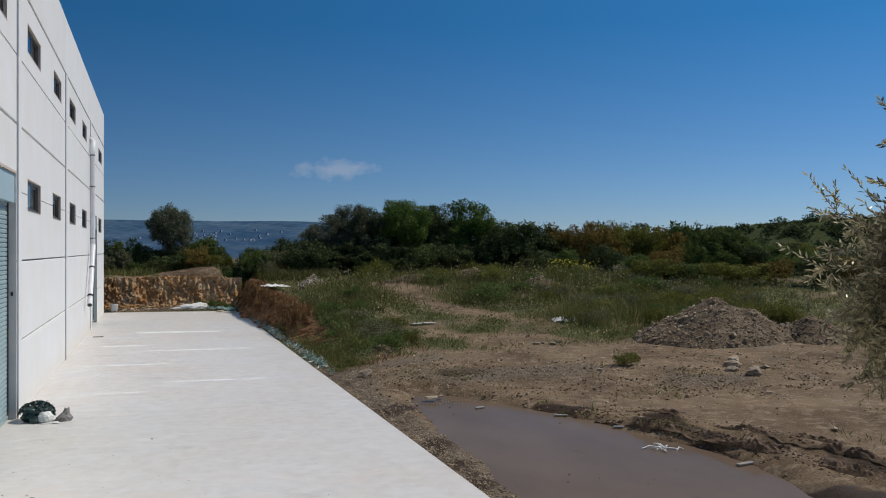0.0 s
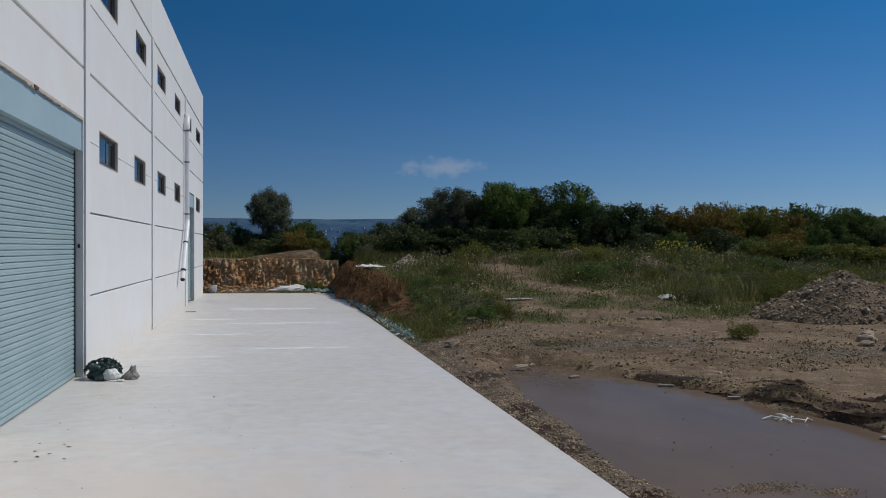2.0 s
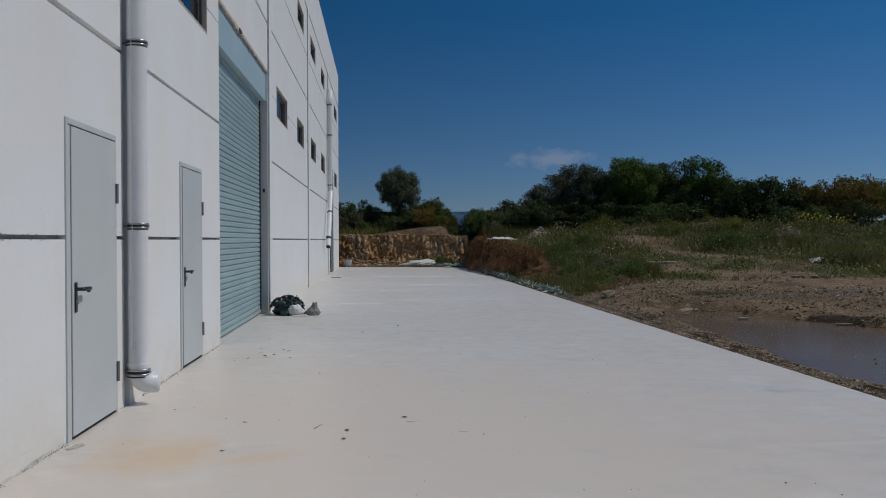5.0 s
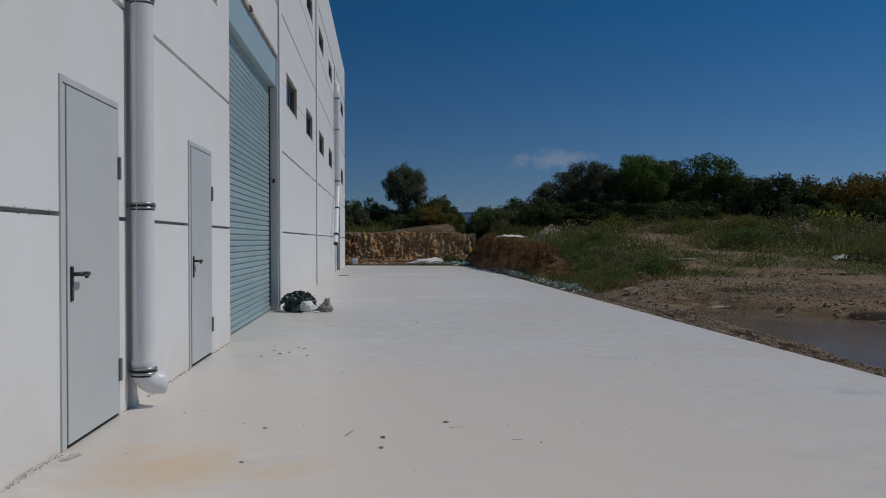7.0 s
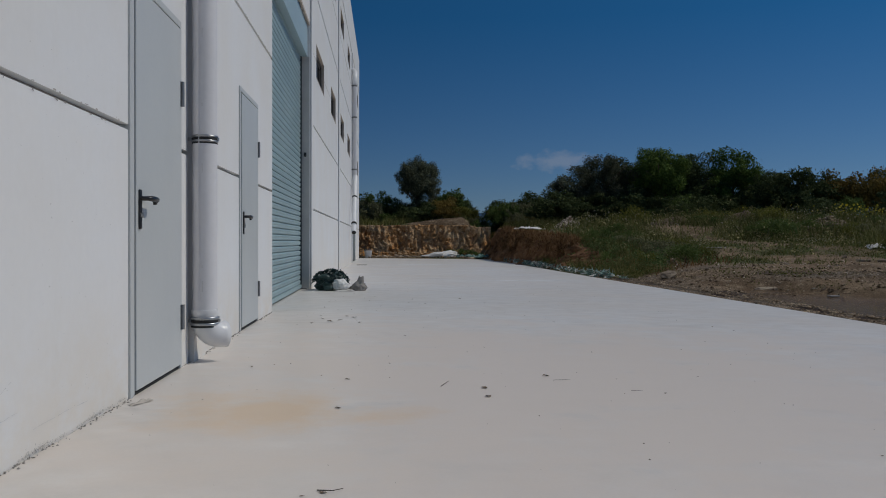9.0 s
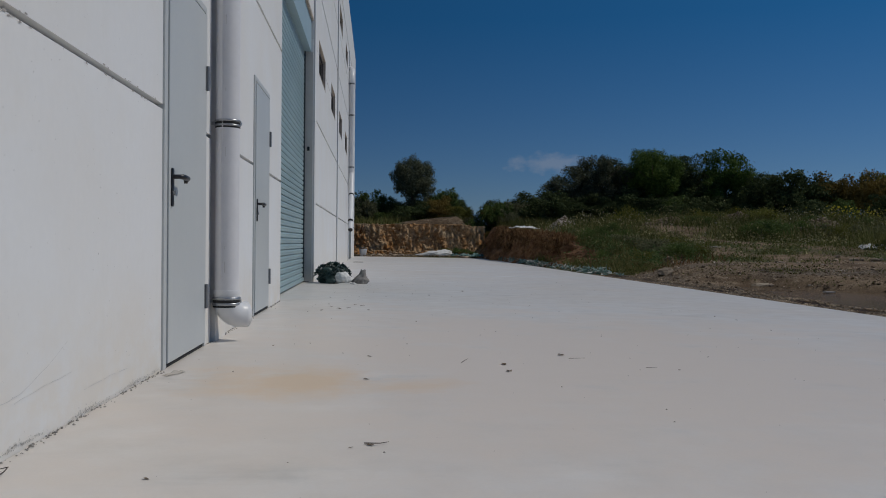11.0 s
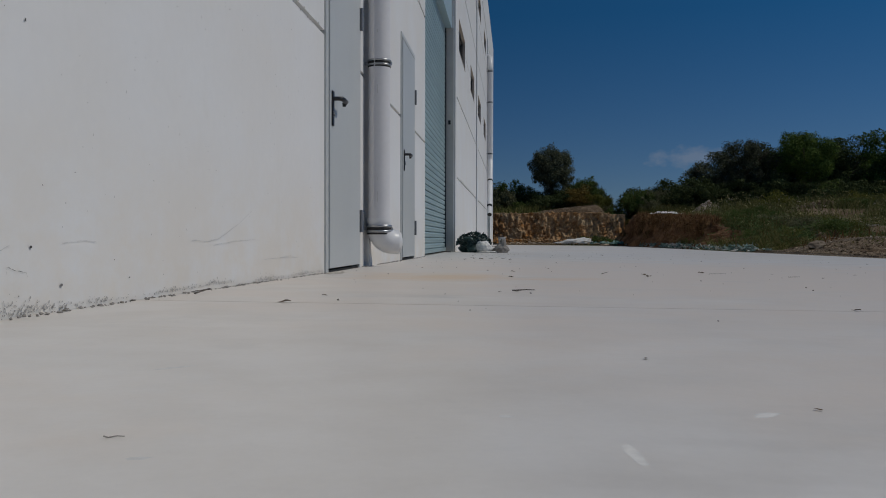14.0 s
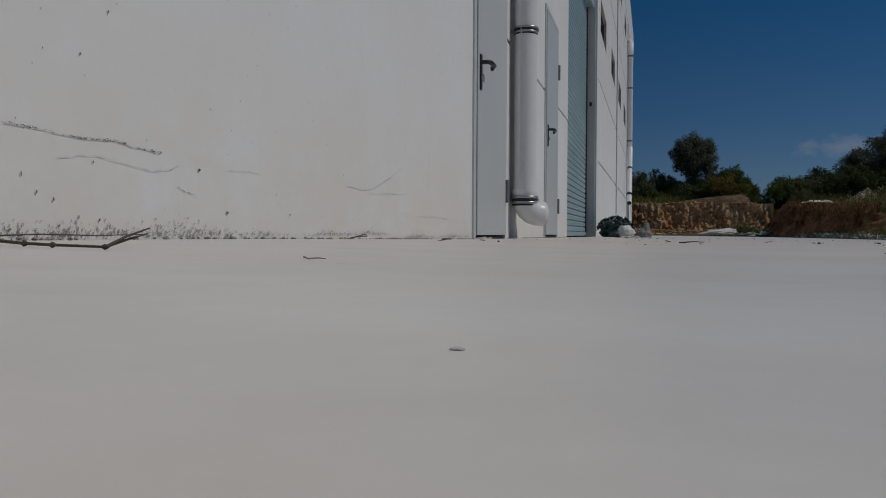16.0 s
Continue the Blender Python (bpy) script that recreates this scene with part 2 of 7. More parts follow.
def cloud_material():
    m, n, l, p = nodes_of("thin_cloud")
    tc = n.new("ShaderNodeTexCoord").outputs["Generated"]
    puff = noise_node(n, l, tc, 2.6, 6, 0.6, (2.2, 1, 1.0))
    mp = n.new("ShaderNodeMapping")
    mp.inputs["Location"].default_value, mp.inputs["Scale"].default_value = (-1, 0, -1), (2, 0, 2)
    l.new(tc, mp.inputs[0])
    ln = n.new("ShaderNodeVectorMath")
    ln.operation = "LENGTH"
    l.new(mp.outputs[0], ln.inputs[0])
    a = n.new("ShaderNodeMath")
    a.operation = "SUBTRACT"
    l.new(puff, a.inputs[0])
    half = n.new("ShaderNodeMath")
    half.operation = "MULTIPLY"
    half.inputs[1].default_value = 0.55
    l.new(ln.outputs["Value"], half.inputs[0])
    l.new(half.outputs[0], a.inputs[1])
    f = ramp(n, l, a.outputs[0], 0.0, 0.35, (0, 0, 0, 1), (0.30, 0.30, 0.30, 1))
    em, tr, mx = n.new("ShaderNodeEmission"), n.new("ShaderNodeBsdfTransparent"), n.new("ShaderNodeMixShader")
    em.inputs[0].default_value, em.inputs[1].default_value = (0.62, 0.64, 0.72, 1), 0.85
    l.new(f, mx.inputs[0])
    l.new(tr.outputs[0], mx.inputs[1])
    l.new(em.outputs[0], mx.inputs[2])
    l.new(mx.outputs[0], n["Material Output"].inputs[0])
    return m


M_SLAB, M_GROUND, M_WATER, M_GLASS = slab_material(), ground_material(), water_material(), glass_material()
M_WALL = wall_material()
M_GUIDE = plain("shutter_guide_steel", (0.06, 0.07, 0.075), 0.5, 0.3)
M_CORE = surface("joint_mortar", (0.40, 0.38, 0.355), (0.31, 0.295, 0.28), 2.0, 30.0, 0.9)
M_INSIDE = surface("raw_concrete_inside", (0.30, 0.30, 0.29), (0.24, 0.24, 0.23), 0.5, 12.0, 0.9)
M_REVEAL = surface("brown_reveal_plaster", (0.58, 0.50, 0.43), (0.50, 0.44, 0.385), 3.0, 40.0, 0.85)
M_JAMB = surface("bare_plaster_jamb", (0.64, 0.60, 0.56), (0.56, 0.525, 0.49), 2.5, 40.0, 0.85, 0.05, 0, 0.004, 0.08)
M_DOOR = surface("grey_painted_steel", (0.525, 0.55, 0.55), (0.50, 0.525, 0.53), 1.2, 50.0, 0.42, 0.02, 0, 0.002, 0.04)
M_FRAME = surface("pale_grey_door_frame", (0.53, 0.552, 0.55), (0.50, 0.522, 0.525), 2.0, 50.0, 0.45, 0.02, 0, 0.002, 0.06)
M_BLACK = plain("black_plastic", (0.015, 0.015, 0.017), 0.35)
M_STEEL = plain("zinc_plated_steel", (0.42, 0.43, 0.44), 0.35, 0.85)
M_HINGE = plain("grey_hinge_steel", (0.26, 0.265, 0.27), 0.45, 0.6)
M_PVC = surface("grey_white_pvc", (0.715, 0.71, 0.72), (0.68, 0.675, 0.685), 1.5, 25.0, 0.45, 0.02, 0, 0.002, 0.06)
M_PVC_W = surface("white_pvc", (0.745, 0.75, 0.755), (0.70, 0.705, 0.71), 4.0, 30.0, 0.35, 0.02, 0, 0.002, 0.05)
M_SHUT = surface("blue_green_coated_steel", (0.335, 0.445, 0.465), (0.30, 0.41, 0.435), 0.8, 20.0, 0.38, 0.03, 0.0, 0.003, 0.08, 0.5, 0.05)
M_HOUS = surface("pale_blue_housing_steel", (0.36, 0.475, 0.52), (0.33, 0.44, 0.485), 0.8, 20.0, 0.45, 0.03, 0.0, 0.003, 0.06)
M_ALU = surface("dark_bronze_aluminium", (0.17, 0.15, 0.135), (0.14, 0.125, 0.11), 2.0, 50.0, 0.4, 0.02, 0.5, 0.002, 0.06)
M_BRICK = surface("red_brown_brick", (0.20, 0.085, 0.055), (0.13, 0.06, 0.042), 9.0, 60.0, 0.9, 0.3, 0, 0.004)
M_RUBBER = plain("dark_rubber", (0.02, 0.02, 0.02), 0.7)
M_ROCK = surface("limestone", (0.44, 0.36, 0.265), (0.26, 0.20, 0.145), 5.0, 40.0, 0.9, 0.4, 0, 0.010, 0.35, 0.2, 0.35)
M_ROCKS = surface("loose_stones", (0.40, 0.315, 0.22), (0.17, 0.120, 0.078), 4.0, 40.0, 0.9, 0.1, 0, 0.002, 0.2, 0.2, 0.55, True)
M_PALE = surface("pale_pebbles", (0.58, 0.51, 0.42), (0.46, 0.39, 0.31), 4.0, 40.0, 0.9, 0.1, 0, 0.002, 0.15, 0.2, 0.25, True)
M_RUBBLE = surface("brown_rubble_stones", (0.33, 0.245, 0.168), (0.095, 0.065, 0.042), 4.0, 40.0, 0.9, 0.15, 0, 0.004, 0.3, 0.2, 0.6, True)
M_BANK = surface("ochre_clay_and_stone", (0.46, 0.225, 0.080), (0.58, 0.43, 0.265), 1.3, 9.0, 0.95, 1.0, 0, 0.12, 0.75, 0.15)
M_BANKR = surface("red_brown_clay", (0.12, 0.060, 0.030), (0.27, 0.150, 0.078), 2.2, 12.0, 0.95, 1.0, 0, 0.08, 0.6, 0.15)
M_MUD = surface("dark_wet_mud", (0.070, 0.041, 0.023), (0.155, 0.097, 0.056), 3.0, 24.0, 0.8, 0.5, 0, 0.012, 0.5, 0.3)
M_BARK = surface("grey_brown_bark", (0.16, 0.125, 0.095), (0.11, 0.085, 0.065), 6.0, 30.0, 0.95, 0.7, 0, 0.02, 0.4, 0.2)
M_TWIG = surface("dry_twig", (0.105, 0.085, 0.068), (0.075, 0.06, 0.048), 9.0, 60.0, 0.9, 0.4, 0, 0.003)
M_WHITE = surface("white_woven_plastic", (0.74, 0.735, 0.71), (0.64, 0.63, 0.60), 3.0, 40.0, 0.6, 0.3, 0, 0.01, 0.12)
M_GREYBAG = surface("grey_paper_sack", (0.32, 0.30, 0.275), (0.22, 0.205, 0.19), 5.0, 40.0, 0.8, 0.4, 0, 0.012, 0.25)
M_CARD = surface("weathered_pale_board", (0.56, 0.52, 0.46), (0.44, 0.40, 0.35), 4.0, 40.0, 0.85, 0.2, 0, 0.004, 0.15)
M_NET = surface("dark_green_plastic_net", (0.022, 0.040, 0.036), (0.050, 0.092, 0.084), 9.0, 40.0, 0.4, 0.4, 0, 0.01, 0.3)
M_TEAL = surface("faded_green_net_scraps", (0.035, 0.095, 0.080), (0.22, 0.33, 0.30), 6.0, 30.0, 0.6, 0.3, 0, 0.01, 0.3, 0.4, 0.6)
M_LEAFLITTER = surface("dead_leaf", (0.09, 0.06, 0.035), (0.16, 0.11, 0.06), 20.0, 90.0, 0.85, 0.2, 0, 0.002)
M_MOLD = surface("black_algae_stain", (0.25, 0.245, 0.23), (0.48, 0.465, 0.44), 30.0, 120.0, 0.95)
M_SCRATCH = surface("dark_scrape", (0.06, 0.058, 0.055), (0.24, 0.235, 0.23), 60.0, 120.0, 0.9, 0.0)
M_SCUFF = surface("grey_scuff", (0.55, 0.545, 0.535), (0.66, 0.65, 0.64), 40.0, 90.0, 0.85, 0.0)
M_SPOT = surface("grey_spot", (0.56, 0.545, 0.525), (0.59, 0.57, 0.55), 40.0, 90.0, 0.8, 0.0)
M_CHIP = surface("pale_lime_mark", (0.70, 0.695, 0.68), (0.66, 0.655, 0.64), 20.0, 90.0, 0.8, 0.0)
M_LIME = surface("lime_bloom", (0.84, 0.84, 0.83), (0.70, 0.695, 0.68), 2.5, 40.0, 0.6, 0.0)
M_GRIT = surface("dark_grit", (0.10, 0.085, 0.07), (0.20, 0.17, 0.14), 20.0, 90.0, 0.9)
M_GRIT2 = surface("grey_grit", (0.26, 0.245, 0.225), (0.36, 0.34, 0.31), 20.0, 90.0, 0.9)
M_DRY = leaf_mat("dry_grass", (0.080, 0.042, 0.019), (0.27, 0.160, 0.078), 0.08, 0.7)
M_GRASS = leaf_mat("green_grass", (0.062, 0.086, 0.022), (0.19, 0.18, 0.070), 0.25, 0.5)
M_WEED = leaf_mat("tall_weeds", (0.062, 0.080, 0.021), (0.20, 0.182, 0.072), 0.25, 0.5)
M_FORB = leaf_mat("yellow_green_forbs", (0.066, 0.084, 0.022), (0.42, 0.375, 0.185), 0.3, 0.45)
M_TUFT = leaf_mat("fresh_grass_tufts", (0.040, 0.078, 0.024), (0.17, 0.225, 0.090), 0.25, 0.5)
M_FLOWER = leaf_mat("yellow_flowers", (0.55, 0.46, 0.04), (0.40, 0.38, 0.06), 0.3, 0.15)
M_L_DARK = leaf_mat("dark_evergreen_leaves", (0.040, 0.058, 0.024), (0.090, 0.112, 0.044), 0.22)
M_L_OAK = leaf_mat("fresh_green_leaves", (0.055, 0.100, 0.022), (0.150, 0.215, 0.050), 0.25)
M_L_MID = leaf_mat("mid_green_leaves", (0.058, 0.092, 0.027), (0.125, 0.165, 0.048), 0.28)
M_L_GOLD = leaf_mat("golden_brown_leaves", (0.115, 0.082, 0.022), (0.200, 0.145, 0.042), 0.25)
M_L_YEL = leaf_mat("yellow_green_leaves", (0.095, 0.108, 0.024), (0.175, 0.168, 0.040), 0.3)
M_L_GREY = leaf_mat("grey_green_leaves", (0.090, 0.096, 0.050), (0.18, 0.178, 0.098), 0.2)
M_L_GREYD = leaf_mat("dark_grey_green_leaves", (0.070, 0.082, 0.050), (0.150, 0.160, 0.102), 0.2)
M_DAISY = leaf_mat("pale_flower_heads", (0.36, 0.33, 0.21), (0.50, 0.45, 0.33), 0.2, 0.15)
# silver-green leaves; the palest ones also paint in sunlit glints
M_L_OLIVE = leaf_mat("glinting_olive_leaves", (0.085, 0.082, 0.036), (0.50, 0.44, 0.27), 0.40, 0.4, 0.38, 0.45)
# the blue haze of the distance is mixed into the hill colours
M_HILL = surface("hazy_far_hill", (0.040, 0.090, 0.165), (0.085, 0.145, 0.215), 0.012, 0.06, 1.0, 0.0, 0, 0.01, 0.5, 0.0)
M_HILLN = surface("near_wooded_hill", (0.035, 0.05, 0.03), (0.06, 0.075, 0.035), 0.08, 0.6, 1.0, 0.0, 0, 0.01, 0.5, 0.0)
M_TOWN = plain("pale_far_houses", (0.62, 0.64, 0.68), 0.9)
# far houses are dimmed and blued by the same painted haze
M_FARH = plain("hazy_far_houses", (0.34, 0.385, 0.46), 0.9)
M_CLOUD = cloud_material()

# ---- mesh helpers ----
def mesh_of(name, verts, faces, material, smooth=False):
    me = bpy.data.meshes.new(name)
    me.from_pydata(verts, [], faces)
    me.materials.append(material)
    if smooth:
        me.shade_smooth()
    me.update()
    return me


def thing(name, loc=(0, 0, 0), label="", category="", group="", kind="", rz=0.0):
    ob = new(name)
    ob.matrix_world = pose(*loc, 0, 0, rz)
    return tagged(ob, label, category, group, kind)


def part(name, geo, material, parent=None, label="", smooth=False):
    """One mesh object from a bmesh, a mesh or (verts, faces), under its thing."""
    if isinstance(geo, tuple):
        me = mesh_of(name, geo[0], geo[1], material, smooth)
    elif isinstance(geo, bpy.types.Mesh):
        me = geo
    else:
        me = bpy.data.meshes.new(name)
        bmesh.ops.recalc_face_normals(geo, faces=geo.faces)
        geo.to_mesh(me)
        geo.free()
        me.materials.append(material)
        if smooth:
            me.shade_smooth()
    ob = new(name, me)
    if parent:
        ob.parent = parent
    if label:
        ob["label"] = label
    return ob


def box(bm, x0, x1, y0, y1, z0, z1, bevel=0.0):
    vs = [bm.verts.new((x, y, z)) for z in (z0, z1) for y in (y0, y1) for x in (x0, x1)]
    fs = [bm.faces.new([vs[i] for i in f]) for f in ((0, 2, 3, 1), (4, 5, 7, 6), (0, 1, 5, 4), (2, 6, 7, 3), (0, 4, 6, 2), (1, 3, 7, 5))]
    if bevel:
        es = {e for f in fs for e in f.edges}
        bmesh.ops.bevel(bm, geom=list(es), offset=bevel, segments=2, affect="EDGES", profile=0.5)
    return bm


def boxed(*a):
    return box(bmesh.new(), *a)


def tube(path, radii, sides=10, caps=True):
    """verts, faces of a round bar along a list of points."""
    vs, fs = [], []
    pts = [Vector(p) for p in path]
    for i, p in enumerate(pts):
        d = (pts[min(i + 1, len(pts) - 1)] - pts[max(i - 1, 0)]).normalized()
        q = d.to_track_quat("Z", "Y")
        for k in range(sides):
            a = 2 * math.pi * k / sides
            vs.append(tuple(p + q @ Vector((math.cos(a) * radii[i], math.sin(a) * radii[i], 0))))
    for i in range(len(pts) - 1):
        for k in range(sides):
            k2 = (k + 1) % sides
            fs.append((i * sides + k, i * sides + k2, (i + 1) * sides + k2, (i + 1) * sides + k))
    if caps:
        k, last = len(vs), (len(pts) - 1) * sides  # the ends have corners of their own, so that the sides shade straight
        vs += vs[:sides] + vs[last:last + sides]
        fs += [tuple(range(k + sides - 1, k - 1, -1)), tuple(range(k + sides, k + 2 * sides))]
    return vs, fs


def join(*geos):
    vs, fs = [], []
    for v, f in geos:
        k = len(vs)
        vs += v
        fs += [tuple(i + k for i in g) for g in f]
    return vs, fs


def pierced(x0, x1, y0, y1, z0, z1, holes):
    """A plate in the wall's plane between x0 and x1 with rectangular holes (y0, y1, z0, z1) right through it."""
    ys = sorted({y0, y1, *[min(max(h[i], y0), y1) for h in holes for i in (0, 1)]})
    zs = sorted({z0, z1, *[min(max(h[i], z0), z1) for h in holes for i in (2, 3)]})
    solid = lambda i, j: 0 <= i < len(ys) - 1 and 0 <= j < len(zs) - 1 and not any(
        h[0] - 1e-6 <= (ys[i] + ys[i + 1]) / 2 <= h[1] and h[2] <= (zs[j] + zs[j + 1]) / 2 <= h[3] for h in holes)
    bm, at = bmesh.new(), {}

    def v(x, y, z):
        if (x, y, z) not in at:
            at[(x, y, z)] = bm.verts.new((x, y, z))
        return at[(x, y, z)]
    for i in range(len(ys) - 1):
        for j in range(len(zs) - 1):
            if not solid(i, j):
                continue
            a, b, c, d = ys[i], ys[i + 1], zs[j], zs[j + 1]
            bm.faces.new((v(x1, a, c), v(x1, b, c), v(x1, b, d), v(x1, a, d)))
            bm.faces.new((v(x0, a, c), v(x0, a, d), v(x0, b, d), v(x0, b, c)))
            for di, dj, p, q in ((-1, 0, (a, c), (a, d)), (1, 0, (b, c), (b, d)), (0, -1, (a, c), (b, c)), (0, 1, (a, d), (b, d))):
                if not solid(i + di, j + dj):
                    bm.faces.new((v(x0, *p), v(x1, *p), v(x1, *q), v(x0, *q)))
    return bm


def chamfered(x0, x1, y0, y1, z0, z1, c=0.010):
    """A wall panel whose front edges are broken by a small chamfer."""
    vs = [(x0, y0, z0), (x0, y1, z0), (x0, y1, z1), (x0, y0, z1), (x1 - c, y0, z0), (x1 - c, y1, z0), (x1 - c, y1, z1), (x1 - c, y0, z1),
          (x1, y0 + c, z0 + c), (x1, y1 - c, z0 + c), (x1, y1 - c, z1 - c), (x1, y0 + c, z1 - c)]
    fs = [(0, 3, 2, 1), (8, 9, 10, 11)]
    for k in range(4):
        k2 = (k + 1) % 4
        fs += [(k, k2, 4 + k2, 4 + k), (4 + k, 4 + k2, 8 + k2, 8 + k)]
    return vs, fs


# ---- the long facade ----
ROOF, END_N, END_S = 9.33, 37.0, -14.0
PROUD = 0.045  # the panels stand out this far from the core between them
JOINTS = [-7.7, 1.3, 10.15, 18.75, 28.0, END_N]  # upright joints between the bays
ROWS = [0.0, 1.325, 2.78, 4.03, 5.22, 6.45, 7.80]  # level joints
WIN_LOW = [(2.65, 4.65), (11.5, 13.5), (15.75, 17.6), (20.0, 21.95), (24.4, 26.35), (33.0, 35.1)]
WIN_UP = [(7.1, 9.1), (11.5, 13.5), (16.0, 17.75), (20.0, 21.95), (24.55, 26.4), (28.9, 30.8), (33.0, 35.3)]
DOORS = [(0.0, 1.06), (3.19, 4.24)]
GATES = [(5.38, 10.1), (29.2, 32.1)]
HOLES = [(a, b, 3.72, 4.35) for a, b in WIN_LOW] + [(a, b, 6.78, 7.35) for a, b in WIN_UP] + [(a, b, -1, 2.1) for a, b in DOORS] + [(a, b, -1, 4.36) for a, b in GATES]
wall_east = tagged(part("wall_east", pierced(-0.24, -PROUD - 0.001, END_S, END_N, -0.15, 7.80, HOLES), M_CORE), "long white precast concrete warehouse wall", "wall", "", "structure")
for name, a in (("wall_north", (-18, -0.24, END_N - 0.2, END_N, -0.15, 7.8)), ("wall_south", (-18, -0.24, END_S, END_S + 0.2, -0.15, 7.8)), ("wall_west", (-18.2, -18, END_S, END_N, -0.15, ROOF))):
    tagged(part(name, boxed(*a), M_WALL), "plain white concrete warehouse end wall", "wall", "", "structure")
tagged(part("warehouse_floor", boxed(-18, -0.24, END_S + 0.2, END_N - 0.2, -0.15, -0.02), M_INSIDE), "bare grey concrete warehouse floor inside", "floor", "", "structure")
tagged(part("roof", boxed(-18, -0.26, END_S, END_N, 7.82, 8.0), M_INSIDE), "flat concrete roof slab behind the parapet", "roof", "", "structure")
GAPS = {1.325: 0.027, 2.78: 0.034, 4.03: 0.016, 5.22: 0.05, 6.45: 0.03, 7.80: 0.07}


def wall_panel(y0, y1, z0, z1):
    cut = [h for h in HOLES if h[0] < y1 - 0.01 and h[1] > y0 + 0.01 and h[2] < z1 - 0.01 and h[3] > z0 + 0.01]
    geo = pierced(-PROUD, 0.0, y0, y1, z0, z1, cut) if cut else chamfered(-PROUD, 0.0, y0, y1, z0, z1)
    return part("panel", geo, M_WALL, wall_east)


edges = [END_S] + JOINTS
for a, b in zip(edges[:-1], edges[1:]):
    first = a if a == END_S else a + 0.02
    strip = first + (0.36 if a != END_S else 0.0)
    if strip > first:  # the plain border beside each upright joint
        part("panel", pierced(-PROUD, 0.028, first, strip, -0.1, 7.80 - 0.035, [h for h in HOLES if h[0] < strip and h[1] > first]), M_WALL, wall_east)
    for z0, z1 in zip(ROWS[:-1], ROWS[1:]):
        wall_panel(strip, b - 0.02, -0.1 if z0 == 0 else z0 + GAPS[z0] / 2, z1 - GAPS[z1] / 2)
    parapet = part("panel", boxed(-0.24, 0.004, first, b - 0.006, 7.835, ROOF, 0.012), M_WALL, wall_east)
tagged(part("trim", boxed(-0.24, -0.03, END_S, END_N, 7.79, 7.84), M_CORE), "dark recessed joint under the parapet", "trim", "", "structure")
tagged(part("parapet_north", boxed(-18, -0.25, END_N - 0.2, END_N, 7.84, ROOF, 0.012), M_WALL), "white concrete parapet end", "wall", "", "structure")


# ---- windows ----
def window(k, y0, y1, z0, z1):
    w = thing("window_%d" % k, (0, y0, z0), "dark bronze sliding window in a brown plastered reveal", "window", "", "structure")
    ln, h = y1 - y0, z1 - z0
    for n, a in (("sill", (-0.20, 0.006, 0, ln, -0.0, 0.014)), ("reveal", (-0.20, -0.001, 0, 0.016, 0.014, h)), ("reveal", (-0.20, -0.001, ln - 0.016, ln, 0.014, h)), ("reveal", (-0.20, -0.001, 0.016, ln - 0.016, h - 0.016, h))):
        part(n, boxed(*a), M_REVEAL, w)
    bm = bmesh.new()
    f = 0.045
    box(bm, -0.12, -0.05, 0.016, ln - 0.016, 0.014, 0.014 + f)
    box(bm, -0.12, -0.05, 0.016, ln - 0.016, h - 0.016 - f, h - 0.016)
    box(bm, -0.12, -0.05, 0.016, 0.016 + f, 0.014 + f, h - 0.016 - f)
    box(bm, -0.12, -0.05, ln - 0.016 - f, ln - 0.016, 0.014 + f, h - 0.016 - f)
    part("window_frame", bm, M_ALU, w)
    for i, (a, b, x) in enumerate(((0.061, ln / 2 + 0.03, -0.068), (ln / 2 - 0.03, ln - 0.061, -0.095))):
        bm, s = bmesh.new(), 0.035
        za, zb = 0.059, h - 0.061
        box(bm, x - 0.012, x + 0.012, a, a + s, za, zb)
        box(bm, x - 0.012, x + 0.012, b - s, b, za, zb)
        box(bm, x - 0.012, x + 0.012, a + s, b - s, za, za + s)
        box(bm, x - 0.012, x + 0.012, a + s, b - s, zb - s, zb)
        sash = part("sash", bm, M_ALU, w)
        pane = part("pane", boxed(x - 0.003, x + 0.003, a + s, b - s, za + s, zb - s), M_GLASS, sash)
        pane.visible_shadow = False


for k, (a, b) in enumerate(WIN_LOW):
    window(k + 1, a, b, 3.72, 4.35)
for k, (a, b) in enumerate(WIN_UP):
    window(k + 7, a, b, 6.78, 7.35)


